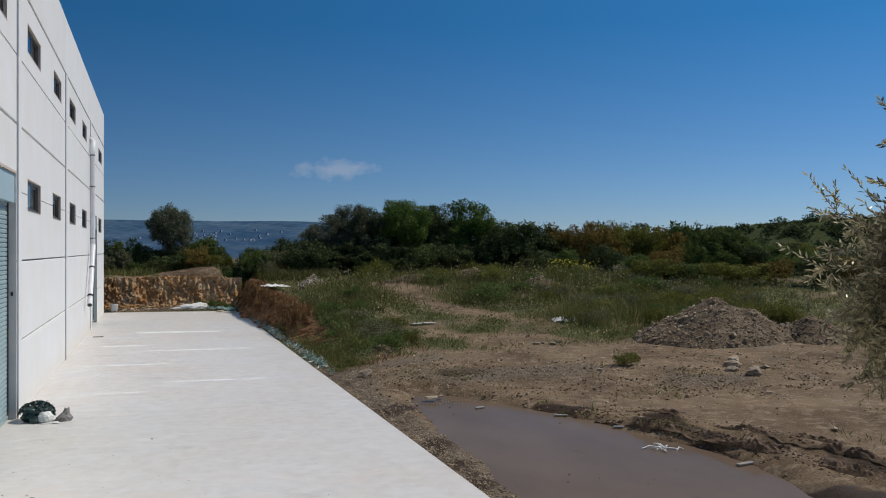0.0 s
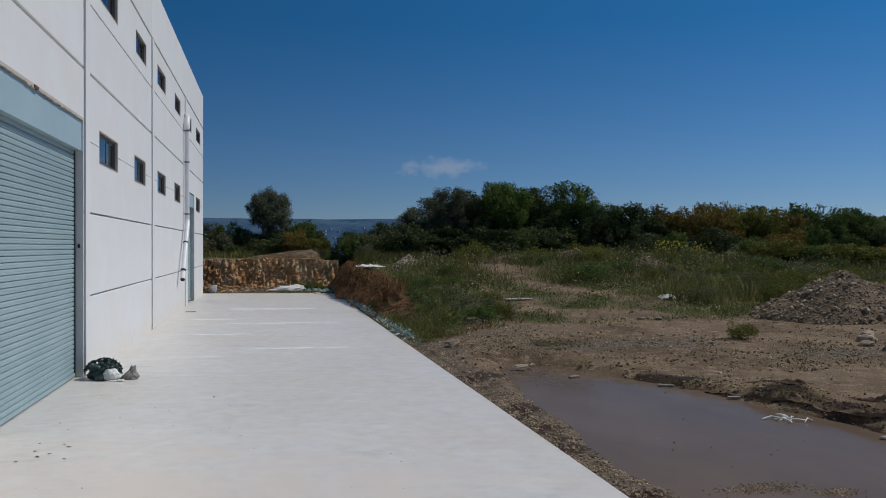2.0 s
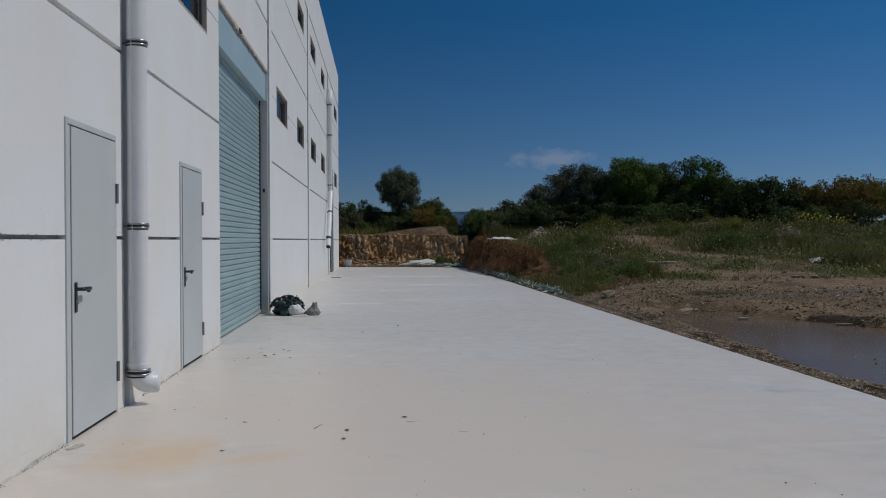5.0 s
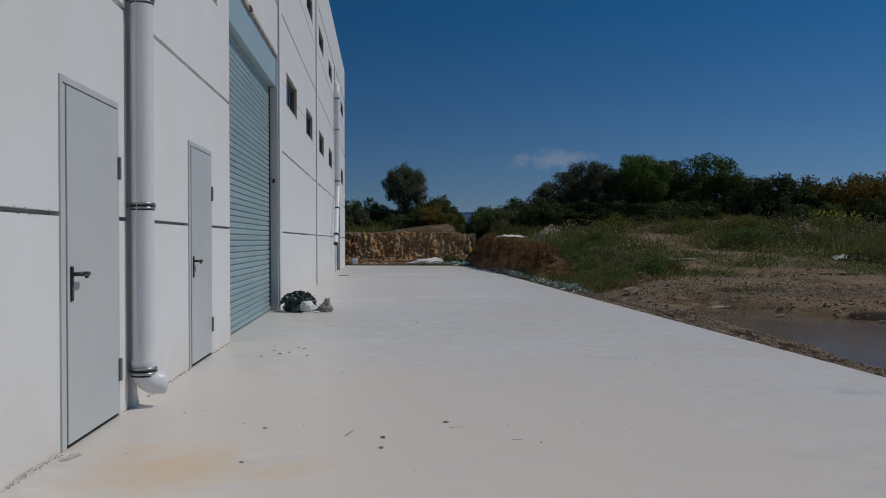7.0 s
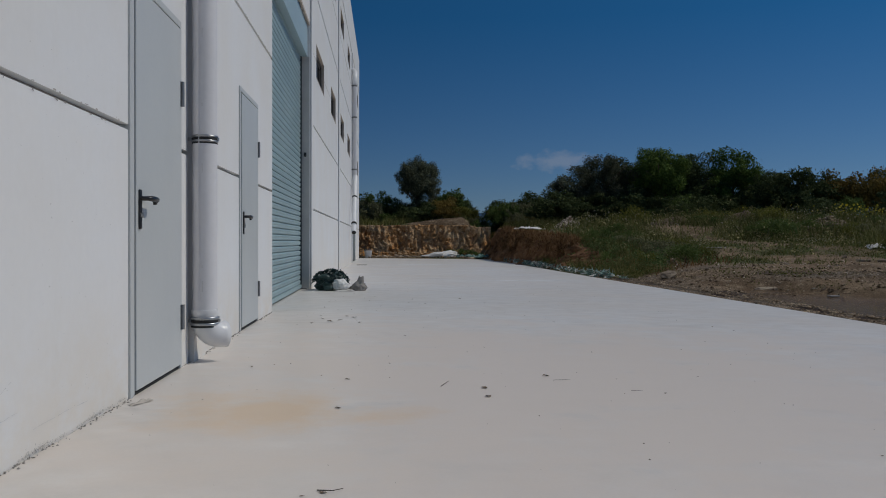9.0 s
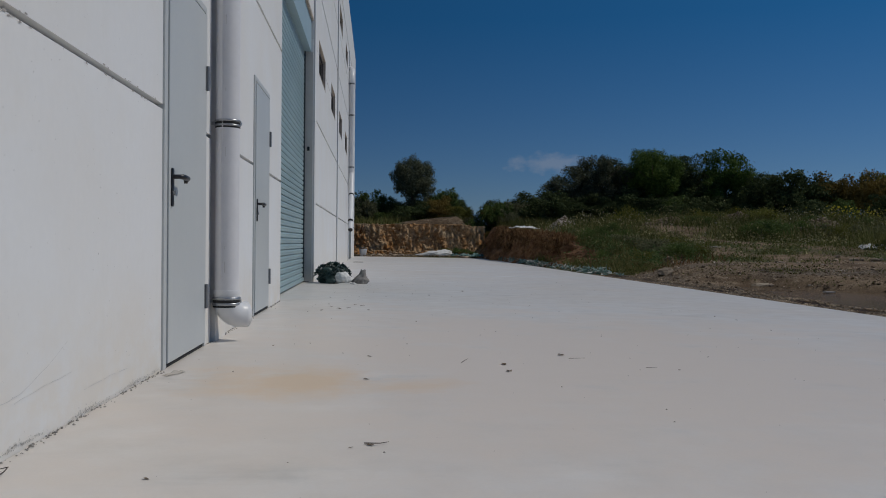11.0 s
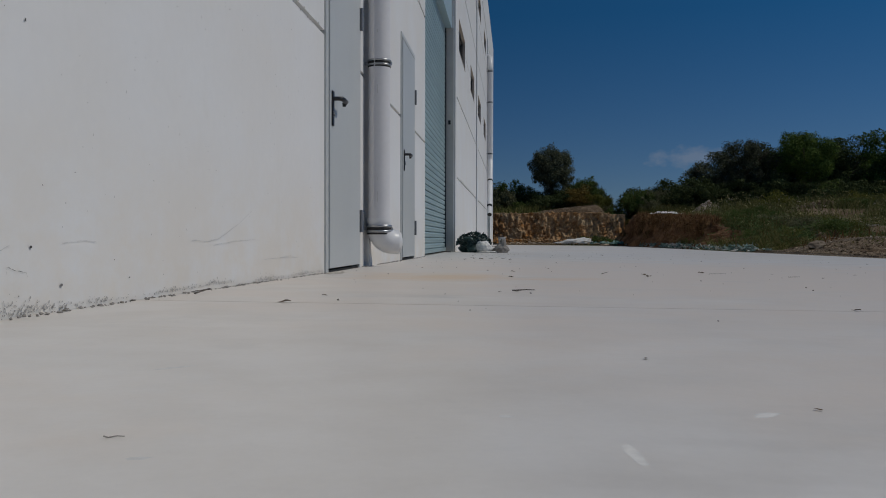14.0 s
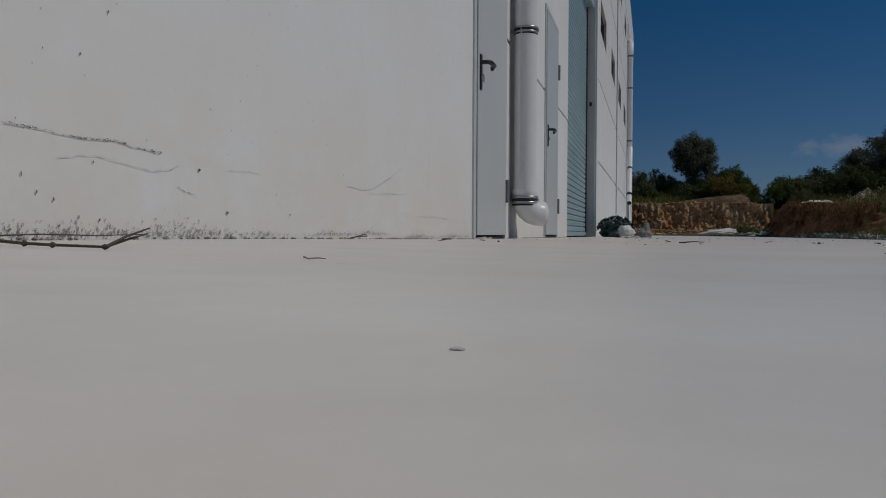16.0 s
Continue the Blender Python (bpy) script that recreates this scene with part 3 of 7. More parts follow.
# ---- steel doors ----
def steel_door(k, y0, y1):
    d = thing("door_%d" % k, (0, y0, 0), "closed grey painted steel door with black lever handle", "door", "", "structure")
    w = y1 - y0
    bm = bmesh.new()
    box(bm, -0.10, 0.012, 0.0, 0.035, 0.0, 2.1, 0.003)
    box(bm, -0.10, 0.006, 0.041, 0.088, 0.0, 2.055, 0.003)
    box(bm, -0.10, 0.012, w - 0.03, w, 0.0, 2.1, 0.003)
    box(bm, -0.10, 0.012, 0.035, w - 0.03, 2.06, 2.1, 0.003)
    part("door_frame", bm, M_FRAME, d, "pale grey steel frame")
    part("gasket", boxed(-0.10, -0.004, 0.034, 0.042, 0.0, 2.06), M_RUBBER, d)
    part("gasket", boxed(-0.10, -0.002, 0.088, 0.094, 0.0, 2.06), M_RUBBER, d)
    leaf = part("leaf", boxed(-0.06, 0.014, 0.094, w - 0.032, 0.022, 2.05, 0.004), M_DOOR, d)
    part("threshold", boxed(-0.09, 0.0, 0.094, w - 0.03, -0.01, 0.012), M_RUBBER, d)
    # back plate, lever and lock cylinder
    bm = bmesh.new()
    box(bm, 0.014, 0.024, 0.125, 0.165, 0.83, 1.03, 0.006)
    part("back_plate", bm, M_BLACK, leaf)
    lever = tube([(0.02, 0.145, 0.985), (0.055, 0.145, 0.985), (0.068, 0.158, 0.985), (0.07, 0.20, 0.985), (0.07, 0.262, 0.983), (0.058, 0.272, 0.972), (0.058, 0.272, 0.958)], [0.012, 0.012, 0.014, 0.0145, 0.0145, 0.013, 0.010], 10)
    part("door_handle", lever, M_BLACK, leaf, "black lever handle", True)
    part("lock_cylinder", tube([(0.02, 0.145, 0.90), (0.034, 0.145, 0.90)], [0.012, 0.012], 12), M_STEEL, leaf, "", True)
    for z in (0.31, 1.66):
        hg = tube([(0.022, w - 0.018, z - 0.075), (0.022, w - 0.018, z + 0.075)], [0.012, 0.012], 10)
        h = part("hinge", hg, M_HINGE, d, "grey steel hinge", True)
        part("hinge_leaf", boxed(0.008, 0.016, w - 0.045, w - 0.012, z - 0.075, z + 0.075, 0.002), M_HINGE, h)


steel_door(1, *DOORS[0])
steel_door(2, *DOORS[1])


# ---- roller shutters ----
def roller_shutter(k, y0, y1, top):
    g = thing("roller_shutter", (0, y0, 0), "closed blue-green steel roller shutter with ribbed slats", "shutter", "", "structure")
    w, low = y1 - y0, top - 0.55
    pitch = 0.08
    prof = [(-0.172, 0.0), (-0.172, 0.006), (-0.152, 0.0075), (-0.146, 0.014), (-0.1435, 0.026), (-0.1455, 0.036), (-0.1425, 0.046), (-0.1425, 0.060), (-0.148, 0.071), (-0.158, 0.0765), (-0.172, 0.078), (-0.172, pitch)]
    vs = [(x, y, z) for y in (0.03, w - 0.03) for x, z in prof]
    m = len(prof)
    slat = mesh_of("slat", vs, [(i, m + i, m + i + 1, i + 1) for i in range(m - 1)], M_SHUT)
    for i in range(int((low - 0.07) / pitch) + 1):
        s = part("slat", slat, M_SHUT, g)
        s.location = (0, 0, 0.06 + i * pitch)
    part("bottom_rail", boxed(-0.165, -0.125, 0.03, w - 0.03, 0.004, 0.062, 0.004), M_SHUT, g, "flat steel bottom rail")
    for a, b in ((0.0, 0.045), (w - 0.045, w)):
        bm = box(bmesh.new(), -0.19, -0.125, a, b, 0.0, low)
        part("guide_rail", bm, M_GUIDE, g)
    part("housing", boxed(-0.20, -0.035, 0.002, w - 0.002, low, top - 0.03, 0.005), M_HOUS, g, "pale blue flat steel housing")
    for a, b in ((0.0005, 0.006), (w - 0.006, w - 0.0005)):
        part("jamb", boxed(-0.124, -0.002, a, b, 0.0, low), M_JAMB, g, "bare grey plaster jamb")
    part("threshold", boxed(-0.24, 0.002, 0.0, w, -0.15, -0.012 - 0.0016 * y0), M_SLAB, g)
    part("curtain_back", boxed(-0.20, -0.175, 0.0, w, 0.0, low), M_SHUT, g)


for k, (a, b) in enumerate(GATES):
    roller_shutter(k, a, b, 4.36)
key_switch = thing("key_switch", (-0.07, GATES[0][1], 2.2), "small black key switch on the shutter jamb", "switch")
part("case", boxed(-0.02, 0.02, -0.022, 0.0, -0.035, 0.035, 0.005), M_BLACK, key_switch)

# ragged mortar left along the top of the shutter opening
random.seed(3)
vs, fs = [], []
for i in range(58):
    y, d = 5.4 + i * 0.081, 0.034 + 0.05 * abs(noise.noise((i * 0.35, 0, 1)))
    geo = [(x, yy, 4.362 - (d if zz else -0.004)) for x in (-0.03, 0.004) for yy in (y, y + 0.083) for zz in (0, 1)]
    k = len(vs)
    vs += geo
    fs += [tuple(k + j for j in f) for f in ((0, 1, 3, 2), (4, 6, 7, 5), (1, 5, 7, 3), (0, 2, 6, 4), (0, 4, 5, 1), (2, 3, 7, 6))]
tagged(part("lintel_mortar", (vs, fs), M_REVEAL), "ragged brown mortar edge above the shutter", "mortar", "", "structure")


brick_bit = thing("brick_piece", (0.004, 7.05, 4.335), "broken red-brown brick end in the lintel mortar", "brick")
part("brick", boxed(-0.03, 0.018, -0.10, 0.10, -0.022, 0.022, 0.006), M_BRICK, brick_bit)


# ---- slab ----
def slab_z(x, y):
    return -0.008 * x - 0.006 * max(min(y, 0.0), -3.0) - 0.0016 * min(max(y, 0.0), 16.0)


SLAB_W = 6.23
slab_mat_edges = [-14.0, -10.3, -6.35, -2.375, 37.4]
forecourt = thing("pavement", (0, 0, 0), "pale poured concrete forecourt slab with stains", "pavement", "", "structure")
for a, b in zip(slab_mat_edges[:-1], slab_mat_edges[1:]):
    a, b, n = a + 0.003, b - 0.003, 8
    m = max(8, int((b - a) * 2))
    vs = [(SLAB_W * i / n + 0.003, a + (b - a) * j / m) for j in range(m + 1) for i in range(n + 1)]
    top = [(x, y, slab_z(x, y)) for x, y in vs]
    fs = [(j * (n + 1) + i, j * (n + 1) + i + 1, (j + 1) * (n + 1) + i + 1, (j + 1) * (n + 1) + i) for j in range(m) for i in range(n)]
    rim = [i for i in range(n + 1)] + [j * (n + 1) + n for j in range(1, m + 1)] + [m * (n + 1) + i for i in range(n - 1, -1, -1)] + [j * (n + 1) for j in range(m - 1, 0, -1)]
    base = len(top)
    top += [(top[i][0], top[i][1], -0.22) for i in rim]
    fs += [(rim[i], base + i, base + (i + 1) % len(rim), rim[(i + 1) % len(rim)]) for i in range(len(rim))]
    part("slab_panel", (top, fs), M_SLAB, forecourt)


# ---- ground ----
def sstep(a, b, v):
    t = np.clip((v - a) / (b - a), 0, 1)
    return t * t * (3 - 2 * t)


def fbm(x, y, scale, octaves=3, seed=0.0):
    """Smooth value noise on arrays."""
    out, amp, tot = 0.0, 1.0, 0.0
    for o in range(octaves):
        u, v = x * scale + seed + 17.3 * o, y * scale + 9.1 * o - seed
        iu, iv = np.floor(u), np.floor(v)
        fu, fv = u - iu, v - iv
        fu, fv = fu * fu * (3 - 2 * fu), fv * fv * (3 - 2 * fv)
        def hsh(a, b):
            s = np.sin(a * 127.1 + b * 311.7) * 43758.5453
            return s - np.floor(s)
        n = (hsh(iu, iv) * (1 - fu) + hsh(iu + 1, iv) * fu) * (1 - fv) + (hsh(iu, iv + 1) * (1 - fu) + hsh(iu + 1, iv + 1) * fu) * fv
        out, tot = out + amp * (n - 0.5), tot + amp
        amp, scale = amp * 0.5, scale * 2.07
    return out / tot


PUD_Y = [-2.6, -1.5, 0.6, 1.6, 3.4, 4.2, 5.9, 7.2, 9.0, 10.0, 10.7]
PUD_L = [8.2, 7.5, 7.1, 7.05, 6.97, 7.0, 7.2, 7.2, 7.35, 7.5, 7.8]
PUD_R = [8.3, 9.2, 9.6, 9.8, 10.15, 10.15, 9.85, 9.5, 8.7, 8.3, 7.85]
WATER = -0.10
RIDGE_Y, RIDGE_X = [0.0, 2.0, 3.7, 5.2, 6.4, 7.6, 8.8, 10.0], [11.9, 11.3, 10.9, 10.55, 10.25, 9.7, 9.15, 8.6]


def puddle(x, y):
    """Metres inside the puddle's edge (negative outside)."""
    w = 0.32 * fbm(x, y, 1.1, 3, 4.0) + 0.10 * fbm(x, y, 5.0, 2, 1.0)
    l, r = np.interp(y, PUD_Y, PUD_L), np.interp(y, PUD_Y, PUD_R)
    d = np.minimum(x - l, r - x)
    d = np.minimum(d, np.minimum(y + 2.6, 10.7 - y))
    return d + w


def ground_z(x, y):
    x, y = np.asarray(x, float), np.asarray(y, float)
    rise = 0.045 * np.clip(y - 8.5, 0, 33) + 0.012 * np.clip(x - 8, 0, 40) * sstep(0, 12, y) + 0.02
    rise = rise + 0.45 * sstep(0, 1, 1 - ((x - 17.0) / 9.0) ** 2 - ((y - 31.0) / 5.0) ** 2) + 0.25 * sstep(0, 1, 1 - ((x - 9.4) / 2.2) ** 2 - ((y - 29.3) / 2.0) ** 2)
    rise = rise + 0.10 * fbm(x, y, 0.35, 3) + 0.05 * fbm(x, y, 1.3, 3, 2.0) + 0.035 * fbm(x, y, 4.0, 3, 3.0)
    far = sstep(55, 160, np.hypot(x - 5, y - 5))
    rise = rise * (1 - far) - 14 * far
    back = sstep(-6, -40, y)
    rise = rise * (1 - back)
    # right of the slab: level near the camera, a cut bank further on
    face = sstep(7.15, 7.75 + 0.9 * (1 - sstep(15, 22, y)), x + 0.25 * fbm(x, y, 0.8, 2, 8.0))
    cut = sstep(13.0, 20.0, y)
    low = -0.05 + 0.03 * fbm(x, y, 2.0, 2)
    z = low * (1 - face * cut) + rise * face * cut
    near = sstep(6.1, 8.5, x)
    z = np.where(y < 20, z * cut + (low * (1 - near) + rise * near) * (1 - cut), z)
    d = puddle(x, y)
    bowl = sstep(-0.7, 0.5, d)
    z = z * (1 - sstep(-0.9, 0.0, d)) + (WATER + 0.06 - 0.30 * bowl) * sstep(-0.9, 0.0, d)
    rx = np.interp(y, RIDGE_Y, RIDGE_X)
    on = sstep(-1.0, 0.5, y) * sstep(8.6, 6.8, y)
    clod = np.clip(0.5 + 3.0 * fbm(x, y, 2.2, 3, 5.0), 0, 1.6)
    z = z + on * 0.05 * fbm(x, y, 3.5, 3, 2.5) * sstep(2.5, 0.8, np.abs(x - rx - 0.5))
    z = z + on * (0.07 * np.exp(-((x - rx) / 0.24) ** 2) * clod - 0.07 * np.exp(-((x - rx - 0.5) / 0.16) ** 2) + 0.04 * np.exp(-((x - rx - 0.85) / 0.15) ** 2) * clod)
    # far end: cut bank across the end of the slab, made ground behind it
    lip = 1.58 + np.interp(x, [-5, 1.8, 2.6, 4.5, 5.3, 6.1], [0.05, 0.05, 0.18, 0.42, 0.44, 0.0]) * sstep(39.9, 41.3, y) + 0.12 * fbm(x, y, 0.9, 3, 6.0)
    end = sstep(39.95, 40.3, y + 0.3 * fbm(x, y, 0.7, 2, 3.0))
    over = sstep(5.6, 6.3, x)
    inside = np.where(end > 0, -0.03 + end * (np.where(y > 48, rise * 1.0, lip) + 0.03), -0.03 + 0.10 * sstep(37.4, 39.2, y))
    inside = np.where(y > 44, lip * sstep(56, 44, y) + rise * (1 - sstep(56, 44, y)), inside)
    z = np.where(y > 37.3, inside * (1 - over) + z * over, z)
    z = np.where((x < 6.45) & (y < 37.42), np.minimum(z, -0.062 - 0.0016 * np.clip(y, 0, 16) - 0.006 * np.clip(y, -3, 0)), z)
    under = (x < 6.12) & (y < 37.42)
    return np.where(under, -0.20, z)


def steps_to(a, b, s):
    return list(np.arange(a, b - 1e-6, s))


far_out = [64, 80, 105, 140, 190, 260, 380, 560, 900, 1500, 2600]
gx = [-v for v in reversed(far_out)] + steps_to(-60, 0, 6.0) + steps_to(0, 6.0, 0.2) + steps_to(6.0, 12.5, 0.10) + steps_to(12.5, 26, 0.3) + steps_to(26, 60, 1.2) + far_out
gy = [-v for v in reversed(far_out)] + steps_to(-60, -4, 4.0) + steps_to(-4, 0, 0.25) + steps_to(0, 11.5, 0.10) + steps_to(11.5, 24, 0.22) + steps_to(24, 45, 0.25) + steps_to(45, 60, 0.8) + far_out
GX, GY = np.meshgrid(np.array(gx), np.array(gy))
GZ = ground_z(GX, GY)
nx, ny = len(gx), len(gy)
idx = np.arange(nx * ny).reshape(ny, nx)
quads = np.stack([idx[:-1, :-1], idx[:-1, 1:], idx[1:, 1:], idx[1:, :-1]], -1).reshape(-1, 4)
verts = np.stack([GX.ravel(), GY.ravel(), GZ.ravel()], -1)
gme = bpy.data.meshes.new("ground")
gme.from_pydata(verts.tolist(), [], quads.tolist())
gme.materials.append(M_GROUND)
gme.shade_smooth()


def green_at(x, y):
    """How grassy the ground is, 0 to 1."""
    g = sstep(14.3, 16.4, y + 2.2 * fbm(x, y, 0.55, 3, 7.0) - 0.5 * sstep(12, 16, x))
    bare = np.exp(-((x - 12.6) / 1.3) ** 2 - ((y - 16.8) / 1.1) ** 2)  # earth between the grass, and the sandy way behind
    way = np.interp(y, [18, 21, 24.5, 28, 31, 36], [13.6, 13.3, 12.7, 12.6, 11.9, 10.8])
    bare = np.maximum(bare, 0.9 * np.exp(-((x - way) / (1.0 + 0.9 * fbm(x, y, 0.9, 2, 5.0))) ** 2) * sstep(19.5, 22, y) * sstep(38, 33, y))
    bare = np.maximum(bare, np.exp(-((x - 9.5) / 1.6) ** 2 - ((y - 18.3) / 0.9) ** 2))
    bare = np.maximum(bare, np.exp(-((x - 4.1) / 1.6) ** 4 - ((y - 40.9) / 1.3) ** 4))  # stony mound over the end bank
    g = g * (1 - 0.95 * np.clip(1.5 * bare + 0.7 * fbm(x, y, 1.1, 3, 2.0) * (bare > 0.1), 0, 1))
    return g * (0.30 + 0.70 * sstep(-0.14, 0.10, fbm(x, y, 0.7, 3, 9.0))) + 0.16 * sstep(0.12, 0.28, fbm(x, y, 0.9, 3, 3.3))


d = puddle(GX, GY)
rx = np.interp(GY, RIDGE_Y, RIDGE_X)
wet = sstep(-0.35, 0.05, d) + 0.85 * sstep(-3.4, -0.2, d) * sstep(-0.08, 0.14, fbm(GX, GY, 1.1, 3, 15.0)) + 0.8 * sstep(-0.12, 0.12, fbm(GX, GY, 1.4, 3, 18.0)) * np.exp(-((GX - rx - 0.2) / 0.45) ** 2) * sstep(-1.0, 0.5, GY) * sstep(8.6, 6.8, GY)
gravel = np.exp(-((GX - 6.5) / 0.45) ** 2) * 0.7 + sstep(0.02, 0.22, fbm(GX, GY, 0.45, 3, 11.0)) * 0.5 + 0.65 * np.exp(-((GX - 10.5) / 1.5) ** 2 - ((GY - 11.4) / 0.8) ** 2) + 0.55 * np.exp(-((GX - 14.0) / 1.8) ** 2 - ((GY - 9.4) / 0.7) ** 2) + 0.4 * np.exp(-((GX - 7.8) / 1.2) ** 2 - ((GY - 12.4) / 1.2) ** 2)
col = np.stack([np.clip(wet, 0, 1).ravel(), np.clip(green_at(GX, GY), 0, 1).ravel(), np.clip(gravel, 0, 1).ravel(), np.ones(nx * ny)], -1)
lay = gme.color_attributes.new("cover", "FLOAT_COLOR", "POINT")
lay.data.foreach_set("color", col.ravel().astype(np.float32))
ground = tagged(new("ground", gme), "bare brown earth with gravel, mud and grass", "ground", "", "structure")

# standing water
puddle_ob = tagged(part("water", ([(6.26, -3.2, WATER), (11.0, -3.2, WATER), (11.0, 11.2, WATER), (6.26, 11.2, WATER)], [(0, 1, 2, 3)]), M_WATER), "shallow brown rain puddle on muddy ground", "puddle", "", "structure")


# ---- cut earth banks ----
def bank(name, path, heights, lean, material, label, seed, stony=False):
    """A rough earth face along a line: clods and stones stand out of it in ribs and cells."""
    pts = [Vector((*p, 0)) for p in path]
    run = [0.0]
    for p, q in zip(pts[:-1], pts[1:]):
        run.append(run[-1] + (q - p).length)
    nu, nv = int(run[-1] / 0.045), 40
    vs = []
    for i in range(nu + 1):
        s = run[-1] * i / nu
        k = max(j for j in range(len(run)) if run[j] <= s + 1e-6)
        k = min(k, len(pts) - 2)
        t = (s - run[k]) / (run[k + 1] - run[k])
        p = pts[k].lerp(pts[k + 1], t)
        d = (pts[k + 1] - pts[k]).normalized()
        out = Vector((d.y, -d.x, 0))
        h = heights[k] * (1 - t) + heights[k + 1] * t + 0.10 * noise.noise((s * 1.3, seed, 0)) + 0.05 * noise.noise((s * 5, seed, 2))
        for j in range(nv + 1):
            v = j / nv
            if stony:
                cell = noise.voronoi((s * 3.4 + 0.9 * noise.noise((s * 2, v * 3, 4)), v * h * 1.3 + 0.7 * noise.noise((s * 3, v * 2, 8)), seed))[0]
                rib = 0.34 * noise.noise((s * 1.2, v * 1.4, seed)) + 0.42 * min(cell[1] - cell[0], 0.45) + 0.22 * noise.noise((s * 6, v * 3, seed + 5)) + 0.12 * noise.noise((s * 14, v * 9, seed + 7)) - 0.12
            else:
                rib = 0.42 * noise.noise((s * 1.4, v * 0.9, seed)) + 0.34 * noise.noise((s * 4.0, v * 2.4, seed + 3)) + 0.12 * noise.noise((s * 11, v * 7.0, seed + 5))
            foot = (0.55 if stony else 0.30) * (1 - v) ** 3
            q = p + out * (rib * min(1, 4 * (1 - v) + 0.2) + foot) - out * (lean * v)
            vs.append((q.x, q.y, -0.08 + (h + 0.08) * v + 0.03 * noise.noise((s * 6, v * 9, seed + 9))))
        vs.append((q.x - out.x * 0.5, q.y - out.y * 0.5, h - 0.04))
    m = nv + 2
    fs = [(i * m + j, (i + 1) * m + j, (i + 1) * m + j + 1, i * m + j + 1) for i in range(nu) for j in range(m - 1)]
    return tagged(part(name, (vs, fs), material, None, "", True), label, "earth bank", "", "structure")


bank("earth_bank_end", [(-6, 39.5), (0, 39.35), (3, 39.45), (5.0, 39.3), (6.5, 39.0)], [1.6, 1.58, 1.6, 1.62, 1.5], 0.4, M_BANK, "cut earth bank of ochre clay and stones", 1.0, True)
bank("earth_bank_side", [(6.5, 39.4), (6.5, 34.0), (6.68, 28.0), (6.75, 23.0), (7.0, 19.0), (7.4, 16.0)], [1.45, 1.25, 1.05, 0.7, 0.25, 0.0], 0.45, M_BANKR, "red-brown earth bank with hanging dry grass", 7.0)

# ---- distance ----
random.seed(11)


def ridge_line(name, dist, az0, az1, heights, material, label, base=-30.0, rough=0.04):
    n = 160
    vs = []
    for i in range(n + 1):
        t = i / n
        a = radians(az0 + (az1 - az0) * t)
        f = t * (len(heights) - 1)
        k = min(int(f), len(heights) - 2)
        u = f - k
        u = u * u * (3 - 2 * u)
        h = heights[k] * (1 - u) + heights[k + 1] * u
        h *= 1 + rough * noise.noise((t * 22, 0, dist)) + rough * 0.6 * noise.noise((t * 90, 0, dist))
        for r, z in ((dist * 0.72, base), (dist * 0.86, base + (h - base) * 0.55), (dist, h), (dist * 1.12, base)):
            vs.append((math.sin(a) * r, math.cos(a) * r, z))
    fs = [(i * 4 + j, (i + 1) * 4 + j, (i + 1) * 4 + j + 1, i * 4 + j + 1) for i in range(n) for j in range(3)]
    return tagged(part(name, (vs, fs), material, None, "", True), label, "hills", "", "structure")


ridge_line("backdrop_hills", 2100, -75, 75, [52, 56, 60, 68, 72, 66, 70, 71, 64, 42, 30, 24, 20, 16], M_HILL, "far wooded hills across a valley, coloured blue by painted haze", -40, 0.07)
ridge_line("backdrop_rise", 190, 28, 80, [1.0, 7.6, 9.4, 9.0, 8.6, 8.0, 7.0], M_HILLN, "low dark wooded rise behind the scrub", -14, 0.12)

# far houses on the hillside, a low white shed beyond the scrub, a small cloud
rng = random.Random(14)
vs, fs = [], []
for i in range(42):
    a, f = radians(rng.choice((rng.gauss(3.6, 1.2), rng.gauss(3.6, 1.2), rng.gauss(6.2, 0.9), rng.uniform(-8, 12)))), 0.5 * rng.random() ** 1.5
    r = 2100 * (0.86 + 0.13 * f)
    w, d, h = rng.uniform(2.0, 5.0), 4, rng.uniform(1.0, 2.0)
    z = 22 + 49 * f
    cx, cy = math.sin(a) * r, math.cos(a) * r
    k = len(vs)
    vs += [(cx + sx * w * 0.4 - sy * d * 0.3, cy + sx * w * 0.3 + sy * d * 0.4, z - 3 + sz * (h + 3)) for sx, sy, sz in ((-1, -1, 0), (1, -1, 0), (1, 1, 0), (-1, 1, 0), (-1, -1, 1), (1, -1, 1), (1, 1, 1), (-1, 1, 1))]
    fs += [tuple(k + j for j in f) for f in ((0, 1, 5, 4), (1, 2, 6, 5), (2, 3, 7, 6), (3, 0, 4, 7), (4, 5, 6, 7))]
tagged(part("far_houses", (vs, fs), M_FARH), "pale houses scattered over the far hillside", "houses", "", "stuff")
shed = thing("shed", (62.5, 60.0, 0.0), "low white shed seen beyond the scrub", "shed")
part("wall", boxed(-2.4, 2.4, -2, 2, -2.0, 2.75), M_TOWN, shed)
part("roof", boxed(-2.7, 2.7, -2.3, 2.3, 2.75, 2.95, 0.03), M_TOWN, shed)
cloud = part("cloud", ([(-170, 0, -45), (170, 0, -45), (170, 0, 45), (-170, 0, 45)], [(0, 1, 2, 3)]), M_CLOUD)
cloud.matrix_world = pose(600, 2950, 280, 0, 0, -11.5)
tagged(cloud, "small thin white cloud low in the sky", "cloud", "", "structure")

